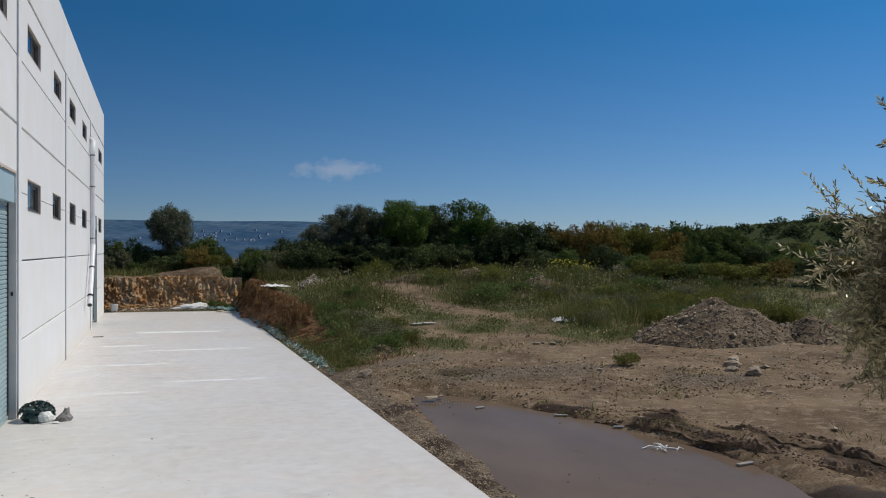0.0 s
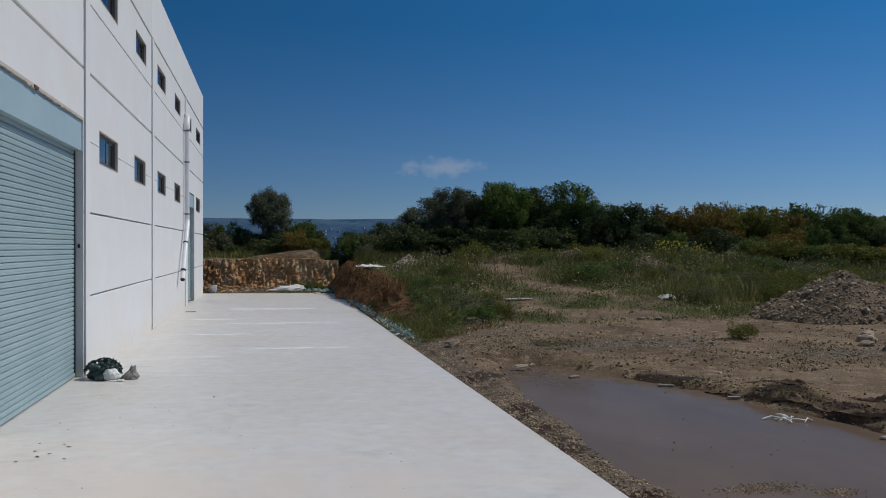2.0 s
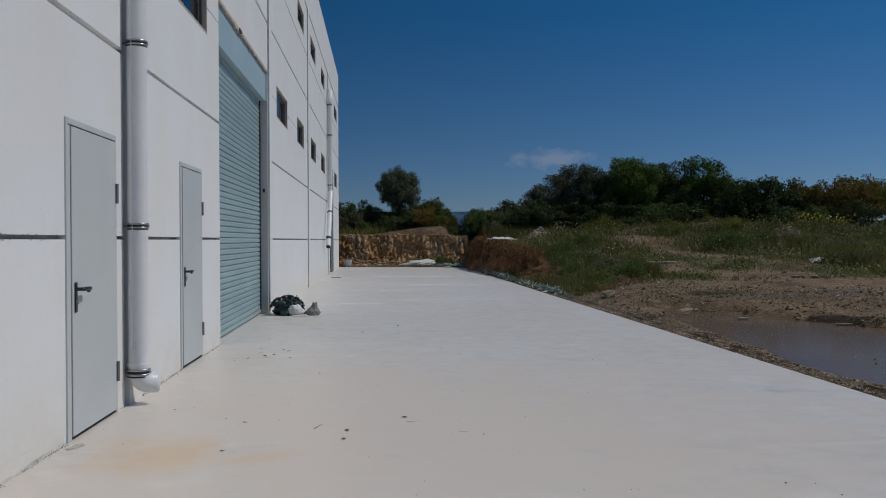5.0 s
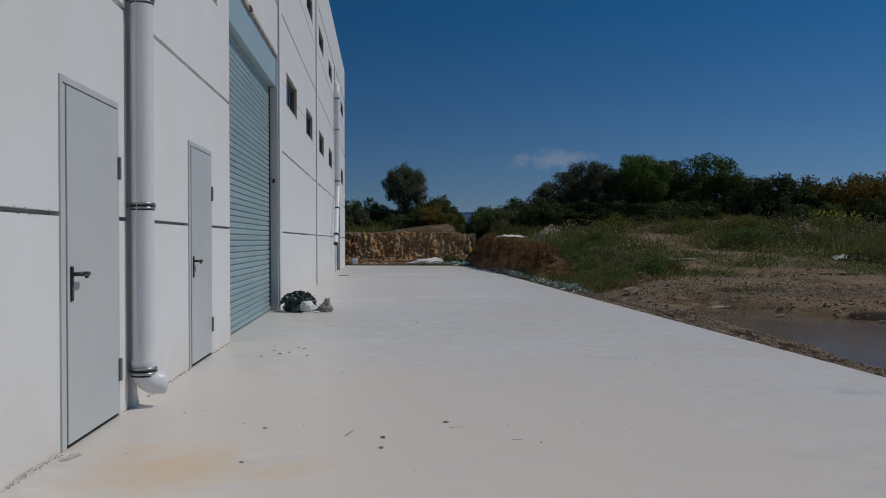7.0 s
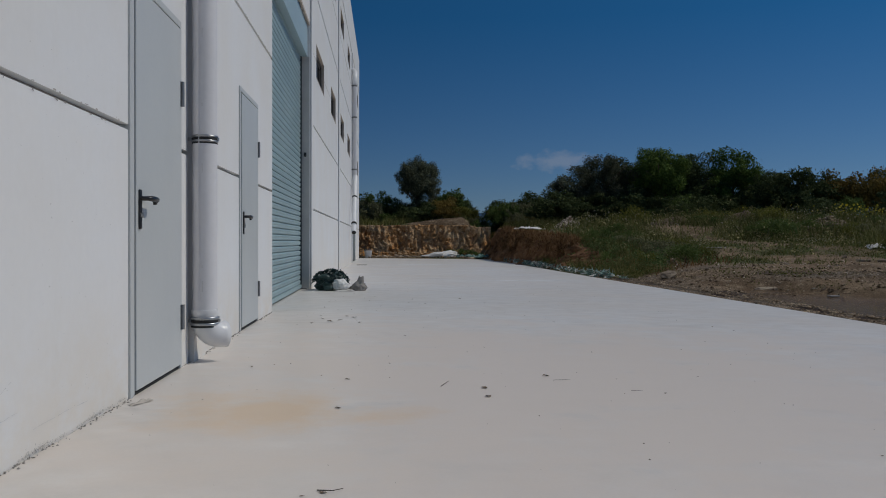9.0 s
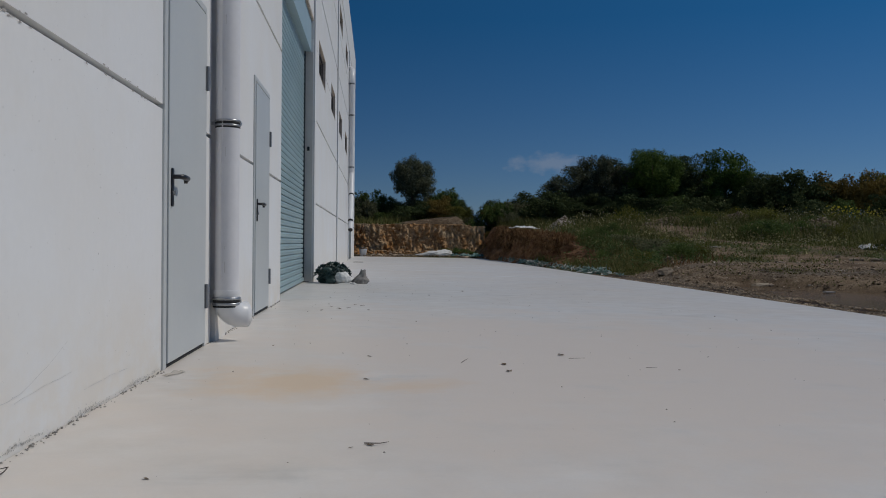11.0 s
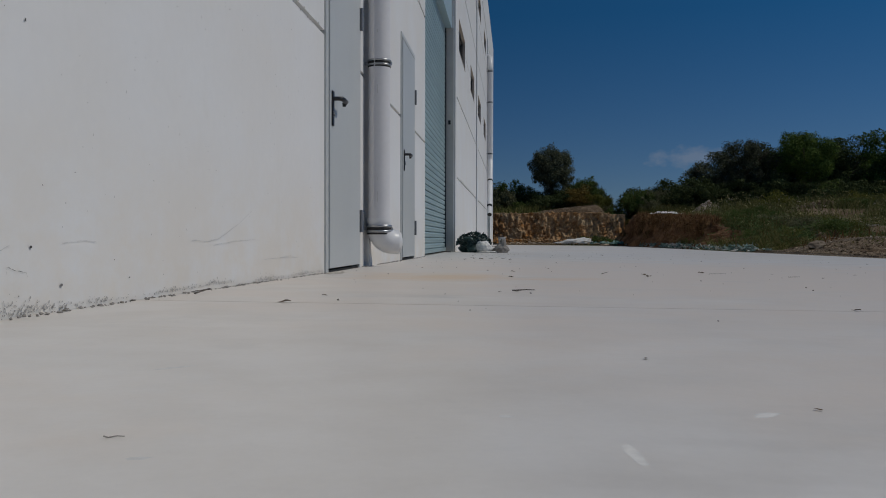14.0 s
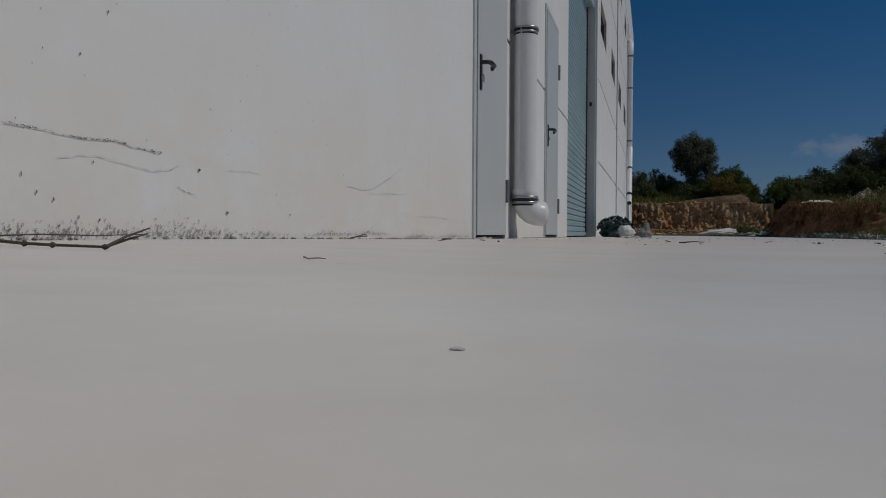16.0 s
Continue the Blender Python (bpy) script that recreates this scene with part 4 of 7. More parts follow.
# ---- downpipes ----
def collar(y, x, z, r, parent, h=0.05, skew=0.0):
    """A pipe clamp: two steel bands with a dark rubber inlay between them, a bolt and a wall bracket."""
    def band(z0, z1, rr):
        return tube([(x - skew * rr, y, z0), (x - skew * rr, y, z0 + 0.003), (x - skew * rr, y, z1 - 0.003), (x - skew * rr, y, z1)], [r, rr, rr, r], 24)
    c = part("pipe_clamp", join(band(z - h / 2, z - h * 0.17, r + 0.006), band(z + h * 0.17, z + h / 2, r + 0.006)), M_STEEL, parent, "zinc-plated pipe clamp", True)
    part("rubber_inlay", band(z - h * 0.17, z + h * 0.17, r + 0.0035), M_RUBBER, c, "black rubber inlay", True)
    part("rubber_inlay", band(z - h * 0.72, z - h / 2, r + 0.0025), M_RUBBER, c, "black rubber inlay", True)
    part("clamp_bolt", boxed(x + r - 0.005, x + r + 0.010, y - 0.014, y + 0.018, z - 0.010, z + 0.010, 0.002), M_STEEL, c)
    part("wall_bracket", boxed(-0.02, x - r + 0.01, y - 0.012, y + 0.012, z - 0.010, z + 0.010), M_STEEL, c)


def downpipe_near():
    x, y, r = 0.10, 1.31, 0.078
    d = thing("downpipe", (x, y, 0), "grey-white plastic downpipe with steel clamps on the wall", "downpipe")
    d.matrix_world = pose(0, 0, 0)
    part("pipe", tube([(x, y, z) for z in (0.30, 2.9, 2.92, 5.6, 7.62)], [r, r, r, r, r], 24), M_PVC, d, "", True)
    part("seam", boxed(x - 0.024, x - 0.018, y - r - 0.0006, y - r + 0.006, 0.40, 7.5), M_PVC, d, "raised moulding seam")
    arc = [(x, y, 0.335), (x, y, 0.31), (x, y, 0.275)]
    for i in range(1, 9):
        a = radians(11.5 * i)
        q = 0.105 * (1 - math.cos(a))
        arc.append((x + 0.82 * q, y + 0.57 * q, 0.275 - 0.105 * math.sin(a)))
    e = arc[-1]
    arc += [(e[0] + 0.025, e[1] + 0.018, e[2]), (e[0] + 0.027, e[1] + 0.02, e[2]), (e[0] + 0.012, e[1] + 0.008, e[2])]
    part("elbow", tube(arc, [r + 0.007] * 11 + [r + 0.009, r + 0.002, r - 0.004], 24), M_PVC_W, d, "white plastic outlet elbow", True)
    for z in (0.262, 1.42, 2.86, 4.35, 5.85, 7.2):
        collar(y, x, z, r + (0.007 if z < 0.5 else 0.0), d, 0.055 if z < 0.5 else 0.045)
    for z0, z1 in ((0.45, 0.52), (0.60, 0.62), (1.20, 1.26), (1.62, 1.64), (2.05, 2.11)):  # dark scuffs along the seam
        part("scuff", boxed(x - 0.003, x + 0.001, y - r - 0.0015, y - r + 0.002, z0, z1), M_SCUFF, d)
    part("head", tube([(x, y, 7.55), (x, y, 7.62), (x, y, 7.74)], [r, r + 0.03, r + 0.03], 20), M_PVC, d, "", True)


def downpipe_far():
    d = thing("downpipe", (0, 0, 0), "white plastic downpipe come loose at its lower end", "downpipe")
    x, y, r = 0.13, 27.45, 0.085
    part("pipe", tube([(x, y, z) for z in (3.05, 4.5, 6.55)], [r] * 3, 20), M_PVC, d, "", True)
    part("elbow", tube([(x, y, 6.5), (x, y, 6.62), (x + 0.01, y + 0.25, 6.98), (x - 0.05, y + 0.32, 7.06), (-0.05, y + 0.36, 7.08)], [r + 0.012, r + 0.02, r + 0.012, r, r], 20), M_PVC_W, d, "", True)
    part("loose_pipe", tube([(x + 0.01, y - 0.02, 3.15), (x + 0.02, y - 0.15, 2.95), (x + 0.05, 25.25, 1.08)], [r + 0.012, r, r], 20), M_PVC_W, d, "white leaning lower pipe", True)
    # black disc over the closed end gives the shade of a hollow pipe
    part("open_end", tube([(x + 0.05, 25.249, 1.079), (x + 0.051, 25.235, 1.066)], [r - 0.012, r - 0.012], 20), M_RUBBER, d, "dark disc in place of the shaded hollow at the pipe's end", True)
    for z in (3.4, 5.3, 6.45):
        collar(y, x, z, r, d)
    for t in (0.35, 0.85):
        yy, zz = y - 0.1 + (25.3 - y) * t, 3.0 + (1.1 - 3.0) * t
        part("pipe_clamp", tube([(x + 0.02 + 0.03 * t, yy + 0.015, zz + 0.015), (x + 0.02 + 0.03 * t, yy - 0.015, zz - 0.015)], [r + 0.008] * 2, 20), M_RUBBER, d, "dark pipe clamp", True)


downpipe_near()
downpipe_far()


# ---- rubbish by the shutter and along the slab ----
def lump(rx, ry, rz, rough, seed, sub=4, flat=0.25):
    """A sagging closed sack shape standing on z = 0."""
    bm = bmesh.new()
    bmesh.ops.create_icosphere(bm, subdivisions=sub, radius=1.0)
    for v in bm.verts:
        p = v.co.copy()
        k = 1 + rough * noise.noise(p * 1.7 + Vector((seed, 0, 0))) + rough * 0.7 * noise.noise(p * 4.2 + Vector((0, seed, 0))) + rough * 0.35 * noise.noise(p * 9 + Vector((0, 0, seed)))
        q = p * k
        z = q.z * rz + rz * (1 - flat)
        v.co = (q.x * rx, q.y * ry, max(z, 0.0))
    return bm


def crumple(w, d, h, seed, n=14, hole=0.0):
    """A crumpled sheet lying on the ground, with a little thickness."""
    vs, fs = [], []
    for j in range(n + 1):
        for i in range(n + 1):
            u, v = i / n - 0.5, j / n - 0.5
            e = noise.noise((u * 2 + seed, v * 2, 0)) * 0.25
            z = h * (0.5 + noise.noise((u * 3.1, v * 3.1, seed)) + 0.5 * noise.noise((u * 8, v * 8, seed + 4)) + 0.3 * noise.noise((u * 17, v * 17, seed + 9)))
            vs.append((w * u * (1 + e), d * v * (1 - e), max(z, 0.003) * min(1, 3.4 - 6 * max(abs(u), abs(v)))))
    rng = random.Random(int(seed * 100))
    for j in range(n):
        for i in range(n):
            if rng.random() >= hole:
                k = j * (n + 1) + i
                fs.append((k, k + 1, k + n + 2, k + n + 1))
    return vs, fs


def at_slab(x, y, dz=0.0):
    return (x, y, slab_z(x, y) + dz)


net_bag = thing("net_bag", at_slab(0.36, 9.86), "heap of dark green plastic netting against the wall", "net bag")
part("filling", lump(0.27, 0.27, 0.16, 0.45, 3.0), M_NET, net_bag, "", True)
rng = random.Random(5)
vs, fs = [], []
for i in range(420):
    a, b = rng.uniform(0, 6.28), rng.uniform(-0.1, 1.5)
    c = Vector((math.cos(a) * math.cos(b) * 0.29, math.sin(a) * math.cos(b) * 0.28, 0.13 + math.sin(b) * 0.19))
    if c.z < 0.02:
        continue
    r = rng.uniform(0.018, 0.05)
    u, w = Vector((rng.gauss(0, 1), rng.gauss(0, 1), rng.gauss(0, 1))).normalized(), Vector((rng.gauss(0, 1), rng.gauss(0, 1), rng.gauss(0, 1))).normalized()
    k = len(vs)
    vs += [tuple(c - u * r), tuple(c + w * r * 0.6), tuple(c + u * r), tuple(c - w * r * 0.4 + Vector((0, 0, 0.01)))]
    fs.append((k, k + 1, k + 2, k + 3))
tagged(part("loose_netting", (vs, fs), M_NET, net_bag, "ragged netting strands"), kind="stuff")
vs2 = [(x * 1.04, y * 1.04, z * 1.03 + 0.004) for x, y, z in vs][:560]
tagged(part("pale_strands", (vs2, fs[: len(vs2) // 4][::2]), M_TEAL, net_bag, "faded green strands"), kind="stuff")
white_sack = thing("plastic_sack", at_slab(0.53, 9.62), "small white plastic sack leaning on the netting", "sack")
part("sack", lump(0.14, 0.11, 0.105, 0.25, 8.0), M_WHITE, white_sack, "", True)
grey_sack = thing("paper_sack", at_slab(0.79, 9.70), "torn grey paper sack beside the netting", "sack")
bm = lump(0.15, 0.09, 0.10, 0.45, 12.0)
for v in bm.verts:  # drawn up to one torn corner
    k = max(0.0, min(1.0, v.co.z / 0.16))
    v.co.x += (0.11 - v.co.x) * 0.6 * k
    v.co.y *= 1 - 0.35 * k
    v.co.z *= 1 + 0.22 * k
part("sack", bm, M_GREYBAG, grey_sack, "", True)
torn_paper = thing("torn_paper", at_slab(0.62, 9.52, 0.0), "torn scrap of brown and white paper sack", "paper")
part("sheet", crumple(0.3, 0.12, 0.03, 3.3), M_WHITE, torn_paper, "", True)

tarp = thing("tarpaulin", (4.0, 38.1, -0.02), "crumpled white tarpaulin at the foot of the bank", "tarpaulin", rz=6)
bm = lump(0.85, 0.36, 0.17, 0.30, 5.0)
for v in bm.verts:
    v.co.z *= 1.0 + 0.45 * max(-0.6, min(0.6, v.co.x))
part("sheet", bm, M_WHITE, tarp, "", True)
bucket = thing("bucket", (0.42, 37.75, -0.03), "small white plastic bucket at the wall corner", "bucket")
part("pail", tube([(0, 0, 0), (0, 0, 0.02), (0, 0, 0.34), (0, 0, 0.36), (0, 0, 0.345), (0, 0, 0.05)], [0.14, 0.15, 0.185, 0.195, 0.18, 0.14], 20), M_PVC_W, bucket, "", True)
part("handle", tube([(0.19, 0, 0.34), (0.16, 0.05, 0.40), (0, 0.08, 0.45), (-0.16, 0.05, 0.40), (-0.19, 0, 0.34)], [0.006] * 5, 6), M_STEEL, bucket, "", True)
rag = thing("tarpaulin", (7.45, 32.6, 0), "pale plastic sheet lying on top of the bank", "tarpaulin", rz=10)
rag.location.z = 1.30
part("sheet", crumple(1.25, 0.8, 0.12, 5.2, 18), M_WHITE, rag, "", True)
old_board = thing("board", (10.5, 19.8, float(ground_z(10.5, 19.8)) + 0.03), "pale weathered board lying in the grass", "board", rz=12)
part("plank", boxed(-0.42, 0.42, -0.13, 0.13, 0, 0.03, 0.006), M_CARD, old_board)
field_bag = thing("plastic_sack", (15.25, 19.3, 0), "white plastic bag lying in the grass", "sack")
field_bag.location.z = float(ground_z(15.25, 19.3))
part("sack", crumple(0.75, 0.4, 0.16, 9.2, 14), M_WHITE, field_bag, "", True)

scraps = [mesh_of("sheet", *crumple(0.42, 0.3, 0.24, s, 12, 0.5), m, True) for s, m in ((2.1, M_TEAL), (4.4, M_TEAL), (6.6, M_WHITE), (7.7, M_TEAL), (8.9, M_GREYBAG))]
words = {"faded_green_net_scraps": "scrap of faded green netting at the slab's edge", "white_woven_plastic": "scrap of white plastic at the slab's edge", "grey_paper_sack": "scrap of grey sacking at the slab's edge"}
rng = random.Random(21)
for i in range(190):
    y = 14.0 + 23.5 * rng.random() ** 0.9
    x = 6.36 + abs(rng.gauss(0, 0.30)) - (0.15 * max(0, y - 30) / 8)
    me = scraps[rng.choice((0, 1, 3, 2, 4, 0, 3, 4, 1))]
    s = thing("plastic_scrap", (x, y, 0), words[me.materials[0].name], "litter", "scraps along the slab", rz=rng.uniform(0, 360))
    s.location.z = (slab_z(x, y) if x < 6.23 else -0.04) + 0.02
    k = rng.uniform(0.2, 0.7)
    s.scale = (k, k, k * rng.uniform(0.2, 0.5))
    part("sheet", me, None, s)
for x, y, w in ((5.05, 38.1, 1.1), (5.6, 37.6, 0.9), (5.9, 36.6, 0.8), (4.9, 38.4, 0.9)):
    s = thing("plastic_scrap", (x, y, 0.0), "heap of faded green netting by the bank", "litter", "scraps along the slab", rz=x * 70)
    part("sheet", crumple(w, 0.6, 0.15, x + y, 14, 0.1), M_TEAL, s, "", True)

def shreds(n, size, material, label, seed):
    """Torn narrow strips of plastic lying and standing in the strip of weeds beside the slab."""
    rng = np.random.default_rng(seed)
    y = 15.0 + 22.5 * rng.random(n) ** 0.85
    clump = sstep(-0.10, 0.12, fbm(y, 0 * y, 1.0, 2, seed * 1.0))
    x = 6.30 + np.abs(rng.normal(size=n)) * 0.26 - 0.012 * np.clip(y - 27, 0, 10)
    keep = rng.random(n) < 0.15 + 0.85 * clump
    pts = np.stack([x, y, rng.random(n) ** 2 * 0.13 - 0.02 - 0.0016 * np.clip(y, 0, 16)], 1)[keep]
    tagged(new("plastic_shreds", leaf_mesh("plastic_shreds", pts, size, rng, material, 0.16, 0.1)), label, "litter", "", "stuff")


# drain cover on the slab by the far shutter
cover = thing("drain_cover", at_slab(0.45, 25.2, 0.001), "small rusty metal plate lying on the slab", "plate")
part("plate", boxed(-0.17, 0.17, -0.10, 0.10, 0.0, 0.012, 0.003), M_TWIG, cover)


# ---- stones ----
def stone_mesh(name, seed, material, sub=1, flat=0.75, jag=1.2):
    bm = bmesh.new()
    bmesh.ops.create_icosphere(bm, subdivisions=sub, radius=0.5)
    rng = random.Random(seed)
    planes = [Vector((rng.gauss(0, 1), rng.gauss(0, 1), rng.gauss(0, 1))).normalized() for _ in range(9)]
    offs = [rng.uniform(0.20, 0.40) for _ in planes]
    for v in bm.verts:
        p = v.co.copy()
        for q, o in zip(planes, offs):
            e = p.dot(q) - o
            if e > 0:
                p -= q * e
        p *= 1 + 0.12 * jag * noise.noise(p * 6 + Vector((seed, 0, 0)))
        v.co = (p.x * 1.15, p.y, p.z * flat)
    me = bpy.data.meshes.new(name)
    bm.to_mesh(me)
    bm.free()
    me.materials.append(material)
    return me


BANK_STONES = [stone_mesh("stone", s, M_BANK) for s in range(11, 16)]
STONES = [stone_mesh("stone", s, M_ROCK) for s in range(1, 8)]
ROCKS = [stone_mesh("rock", s + 30, M_ROCK, 3, 0.55, 2.2) for s in range(1, 8)]


def stones_stuff(name, spots, material, label, category="stones", seed=0):
    """Many small stones in one mesh: spots are (x, y, z, size)."""
    rng = random.Random(seed)
    base = []
    for s in range(5):
        r2 = random.Random(100 + s)
        base.append([Vector((r2.uniform(0.35, 0.6) * a, r2.uniform(0.3, 0.5) * b, r2.uniform(0.2, 0.4) * c)) for a, b, c in ((1, 0, 0), (0, 1, 0), (-1, 0, 0), (0, -1, 0), (0.1, 0.1, 1), (0.1, -0.1, -1))])
    faces = [(0, 1, 4), (1, 2, 4), (2, 3, 4), (3, 0, 4), (1, 0, 5), (2, 1, 5), (3, 2, 5), (0, 3, 5)]
    vs, fs = [], []
    for x, y, z, r in spots:
        q = Euler((rng.uniform(-0.5, 0.5), rng.uniform(-0.5, 0.5), rng.uniform(0, 6.3))).to_matrix()
        k = len(vs)
        vs += [tuple(Vector((x, y, z)) + q @ (v * r)) for v in base[rng.randrange(5)]]
        fs += [tuple(k + i for i in f) for f in faces]
    return tagged(part(name, (vs, fs), material), label, category, "", "stuff")


def stone(x, y, s, label, z=None, rz=0.0, squash=1.0, mesh=0, group="loose stones"):
    o = tagged(new("rock", (ROCKS if s > 0.25 else STONES)[mesh]), label, "rock", group)
    zz = float(ground_z(x, y)) if z is None else z
    o.matrix_world = pose(x, y, zz + 0.12 * s, 0, 0, rz) @ Matrix.Diagonal((s, s * 0.8, s * squash, 1))
    return o


stone(15.3, 9.7, 0.62, "pale flat limestone block on bare earth", None, 20, 0.7, 1)
stone(15.75, 11.0, 0.42, "brown limestone lump on bare earth", None, 70, 0.9, 2)
stone(15.35, 10.5, 0.45, "brown limestone lump on bare earth", None, 130, 0.8, 3)
stone(14.95, 10.1, 0.38, "dark earthy stone on bare earth", None, 10, 0.8, 4)
stone(16.0, 10.2, 0.3, "brown limestone lump on bare earth", None, 200, 0.8, 5)
stone(8.2, 16.2, 0.5, "pale limestone block in the grass", None, 33, 0.6, 1)
stone(7.0, 12.9, 0.42, "reddish earthy stone beside the slab", None, 50, 1.0, 2)
stone(6.7, 0.72, 0.46, "pale flat slab of broken concrete in the puddle", -0.08, 15, 0.35, 3)
stone(6.35, 0.2, 0.32, "pale broken concrete lump beside the slab", -0.04, 55, 0.5, 4)
stone(6.95, 0.9, 0.2, "dark stone in the puddle", -0.1, 5, 0.5, 5)
stone(6.55, 1.1, 0.16, "dark stone in the puddle", -0.1, 95, 0.5, 6)
stone(7.65, 9.9, 0.34, "pale stone at the puddle's end", -0.06, 10, 0.4, 2)
stone(7.9, 10.1, 0.22, "pale stone at the puddle's end", -0.06, 80, 0.5, 3)
for i, (x, y, q) in enumerate(((12.5, 15.5, 0.24), (12.75, 15.6, 0.2), (13.0, 15.4, 0.28), (13.3, 15.7, 0.22), (13.55, 15.6, 0.18), (12.2, 15.8, 0.16), (13.9, 15.8, 0.2))):
    stone(x, y, q, "pale weathered limestone in short grass", None, i * 57, 0.7, i)
stone(8.9, 18.4, 0.34, "pale weathered limestone beside the bank", None, 30, 0.6, 2)
rng = random.Random(8)
for i in range(60):
    x, y = rng.uniform(8.5, 20), rng.uniform(4, 24)
    stone(x, y, rng.uniform(0.08, 0.2), "small weathered limestone on bare earth", None, rng.uniform(0, 360), rng.uniform(0.6, 1), rng.randrange(7))

# gravel beside the slab and over the bare earth
rng = random.Random(31)
spots = []
for i in range(5200):
    x, y = 6.24 + abs(rng.gauss(0, 0.28)), rng.uniform(-1.5, 16)
    spots.append((x, y, rng.uniform(0.012, 0.05)))
for cx, cy, sx, sy, k in ((7.7, 12.5, 0.8, 0.8, 2600), (10.5, 11.4, 1.3, 0.6, 2400), (14.0, 9.4, 1.6, 0.5, 1600), (9.4, 9.6, 0.9, 0.5, 900)):
    for i in range(k):
        spots.append((rng.gauss(cx, sx), rng.gauss(cy, sy), 0.010 + 0.05 * rng.random() ** 4))
spots = [q for q in spots if q[0] > 6.24]
for i in range(7000):
    x, y = rng.uniform(6.5, 22), rng.uniform(1, 19)
    spots.append((x, y, 0.010 + 0.06 * rng.random() ** 6))
gz = ground_z(np.array([s[0] for s in spots]), np.array([s[1] for s in spots]))
stones_stuff("gravel", [(x, y, float(z) + 0.15 * r, r) for (x, y, r), z in zip(spots, gz) if z > WATER - 0.03], M_ROCKS, "loose limestone gravel on brown earth", "gravel", 2)

spots = []
for i in range(1500):
    x, y = rng.uniform(6.8, 20), rng.uniform(4.5, 16)
    if noise.noise((x * 0.5, y * 0.7, 3)) > -0.1:
        spots.append((x, y, 0.02 + 0.06 * rng.random() ** 3))
gz = ground_z(np.array([s[0] for s in spots]), np.array([s[1] for s in spots]))
stones_stuff("pale_gravel", [(x, y, float(z) + 0.1 * r, r) for (x, y, r), z in zip(spots, gz) if z > WATER], M_PALE, "pale limestone pebbles scattered on the earth", "gravel", 22)

# coarser stones along the near edge of the bare earth
spots = []
for i in range(4200):
    x, y = rng.uniform(6.7, 21), 8.2 + abs(rng.gauss(0, 2.6)) + 0.35 * rng.uniform(-1, 1)
    if noise.noise((x * 0.55, y * 0.9, 8)) > -0.12 - 0.3 * (x < 9.5):
        spots.append((x, y - 0.12 * max(0, x - 12), 0.022 + 0.085 * rng.random() ** 4))
gz = ground_z(np.array([s[0] for s in spots]), np.array([s[1] for s in spots]))
stones_stuff("stones", [(x, y, float(z) + 0.12 * r, r) for (x, y, r), z in zip(spots, gz) if z > WATER], M_RUBBLE, "brown and pale broken stones on bare earth", "gravel", 23)

# low gravel bars standing out of the puddle
spots = []
for cx, cy, sx, sy, k in ((7.63, 1.95, 0.2, 0.08, 170), (8.25, 1.7, 0.11, 0.06, 70), (7.3, 1.5, 0.1, 0.1, 20), (7.6, 9.7, 0.4, 0.12, 60)):
    spots += [(rng.gauss(cx, sx), rng.gauss(cy, sy), WATER + 0.004, rng.uniform(0.008, 0.028)) for _ in range(4 * k)]
stones_stuff("gravel", spots, M_ROCKS, "small gravel bars just above the puddle", "gravel", 4)


# bits of rubbish and stones breaking the water
spots = [(rng.uniform(6.9, 9.6), rng.uniform(1.0, 9.5), WATER, 0.02 + 0.06 * rng.random() ** 3) for _ in range(46)]
stones_stuff("gravel", spots, M_RUBBLE, "scattered small stones standing in the puddle", "gravel", 12)


# wheel ruts: churned dark clods beside the puddle
rng = random.Random(61)
spots = []
for off, k, w in ((0.0, 1500, 0.20), (0.85, 500, 0.12), (-0.3, 500, 0.18)):
    for i in range(k):
        y = rng.uniform(-0.5, 7.8)
        x = float(np.interp(y, RIDGE_Y, RIDGE_X)) + off + rng.gauss(0, w)
        if noise.noise((x * 0.7, y * 0.5, off)) > -0.2:
            spots.append((x, y, 0.015 + 0.07 * rng.random() ** 3))
gz = ground_z(np.array([s[0] for s in spots]), np.array([s[1] for s in spots]))
stones_stuff("mud_clods", [(x, y, float(z), r) for (x, y, r), z in zip(spots, gz)], M_MUD, "dark churned mud clods along wheel ruts", "mud", 8)
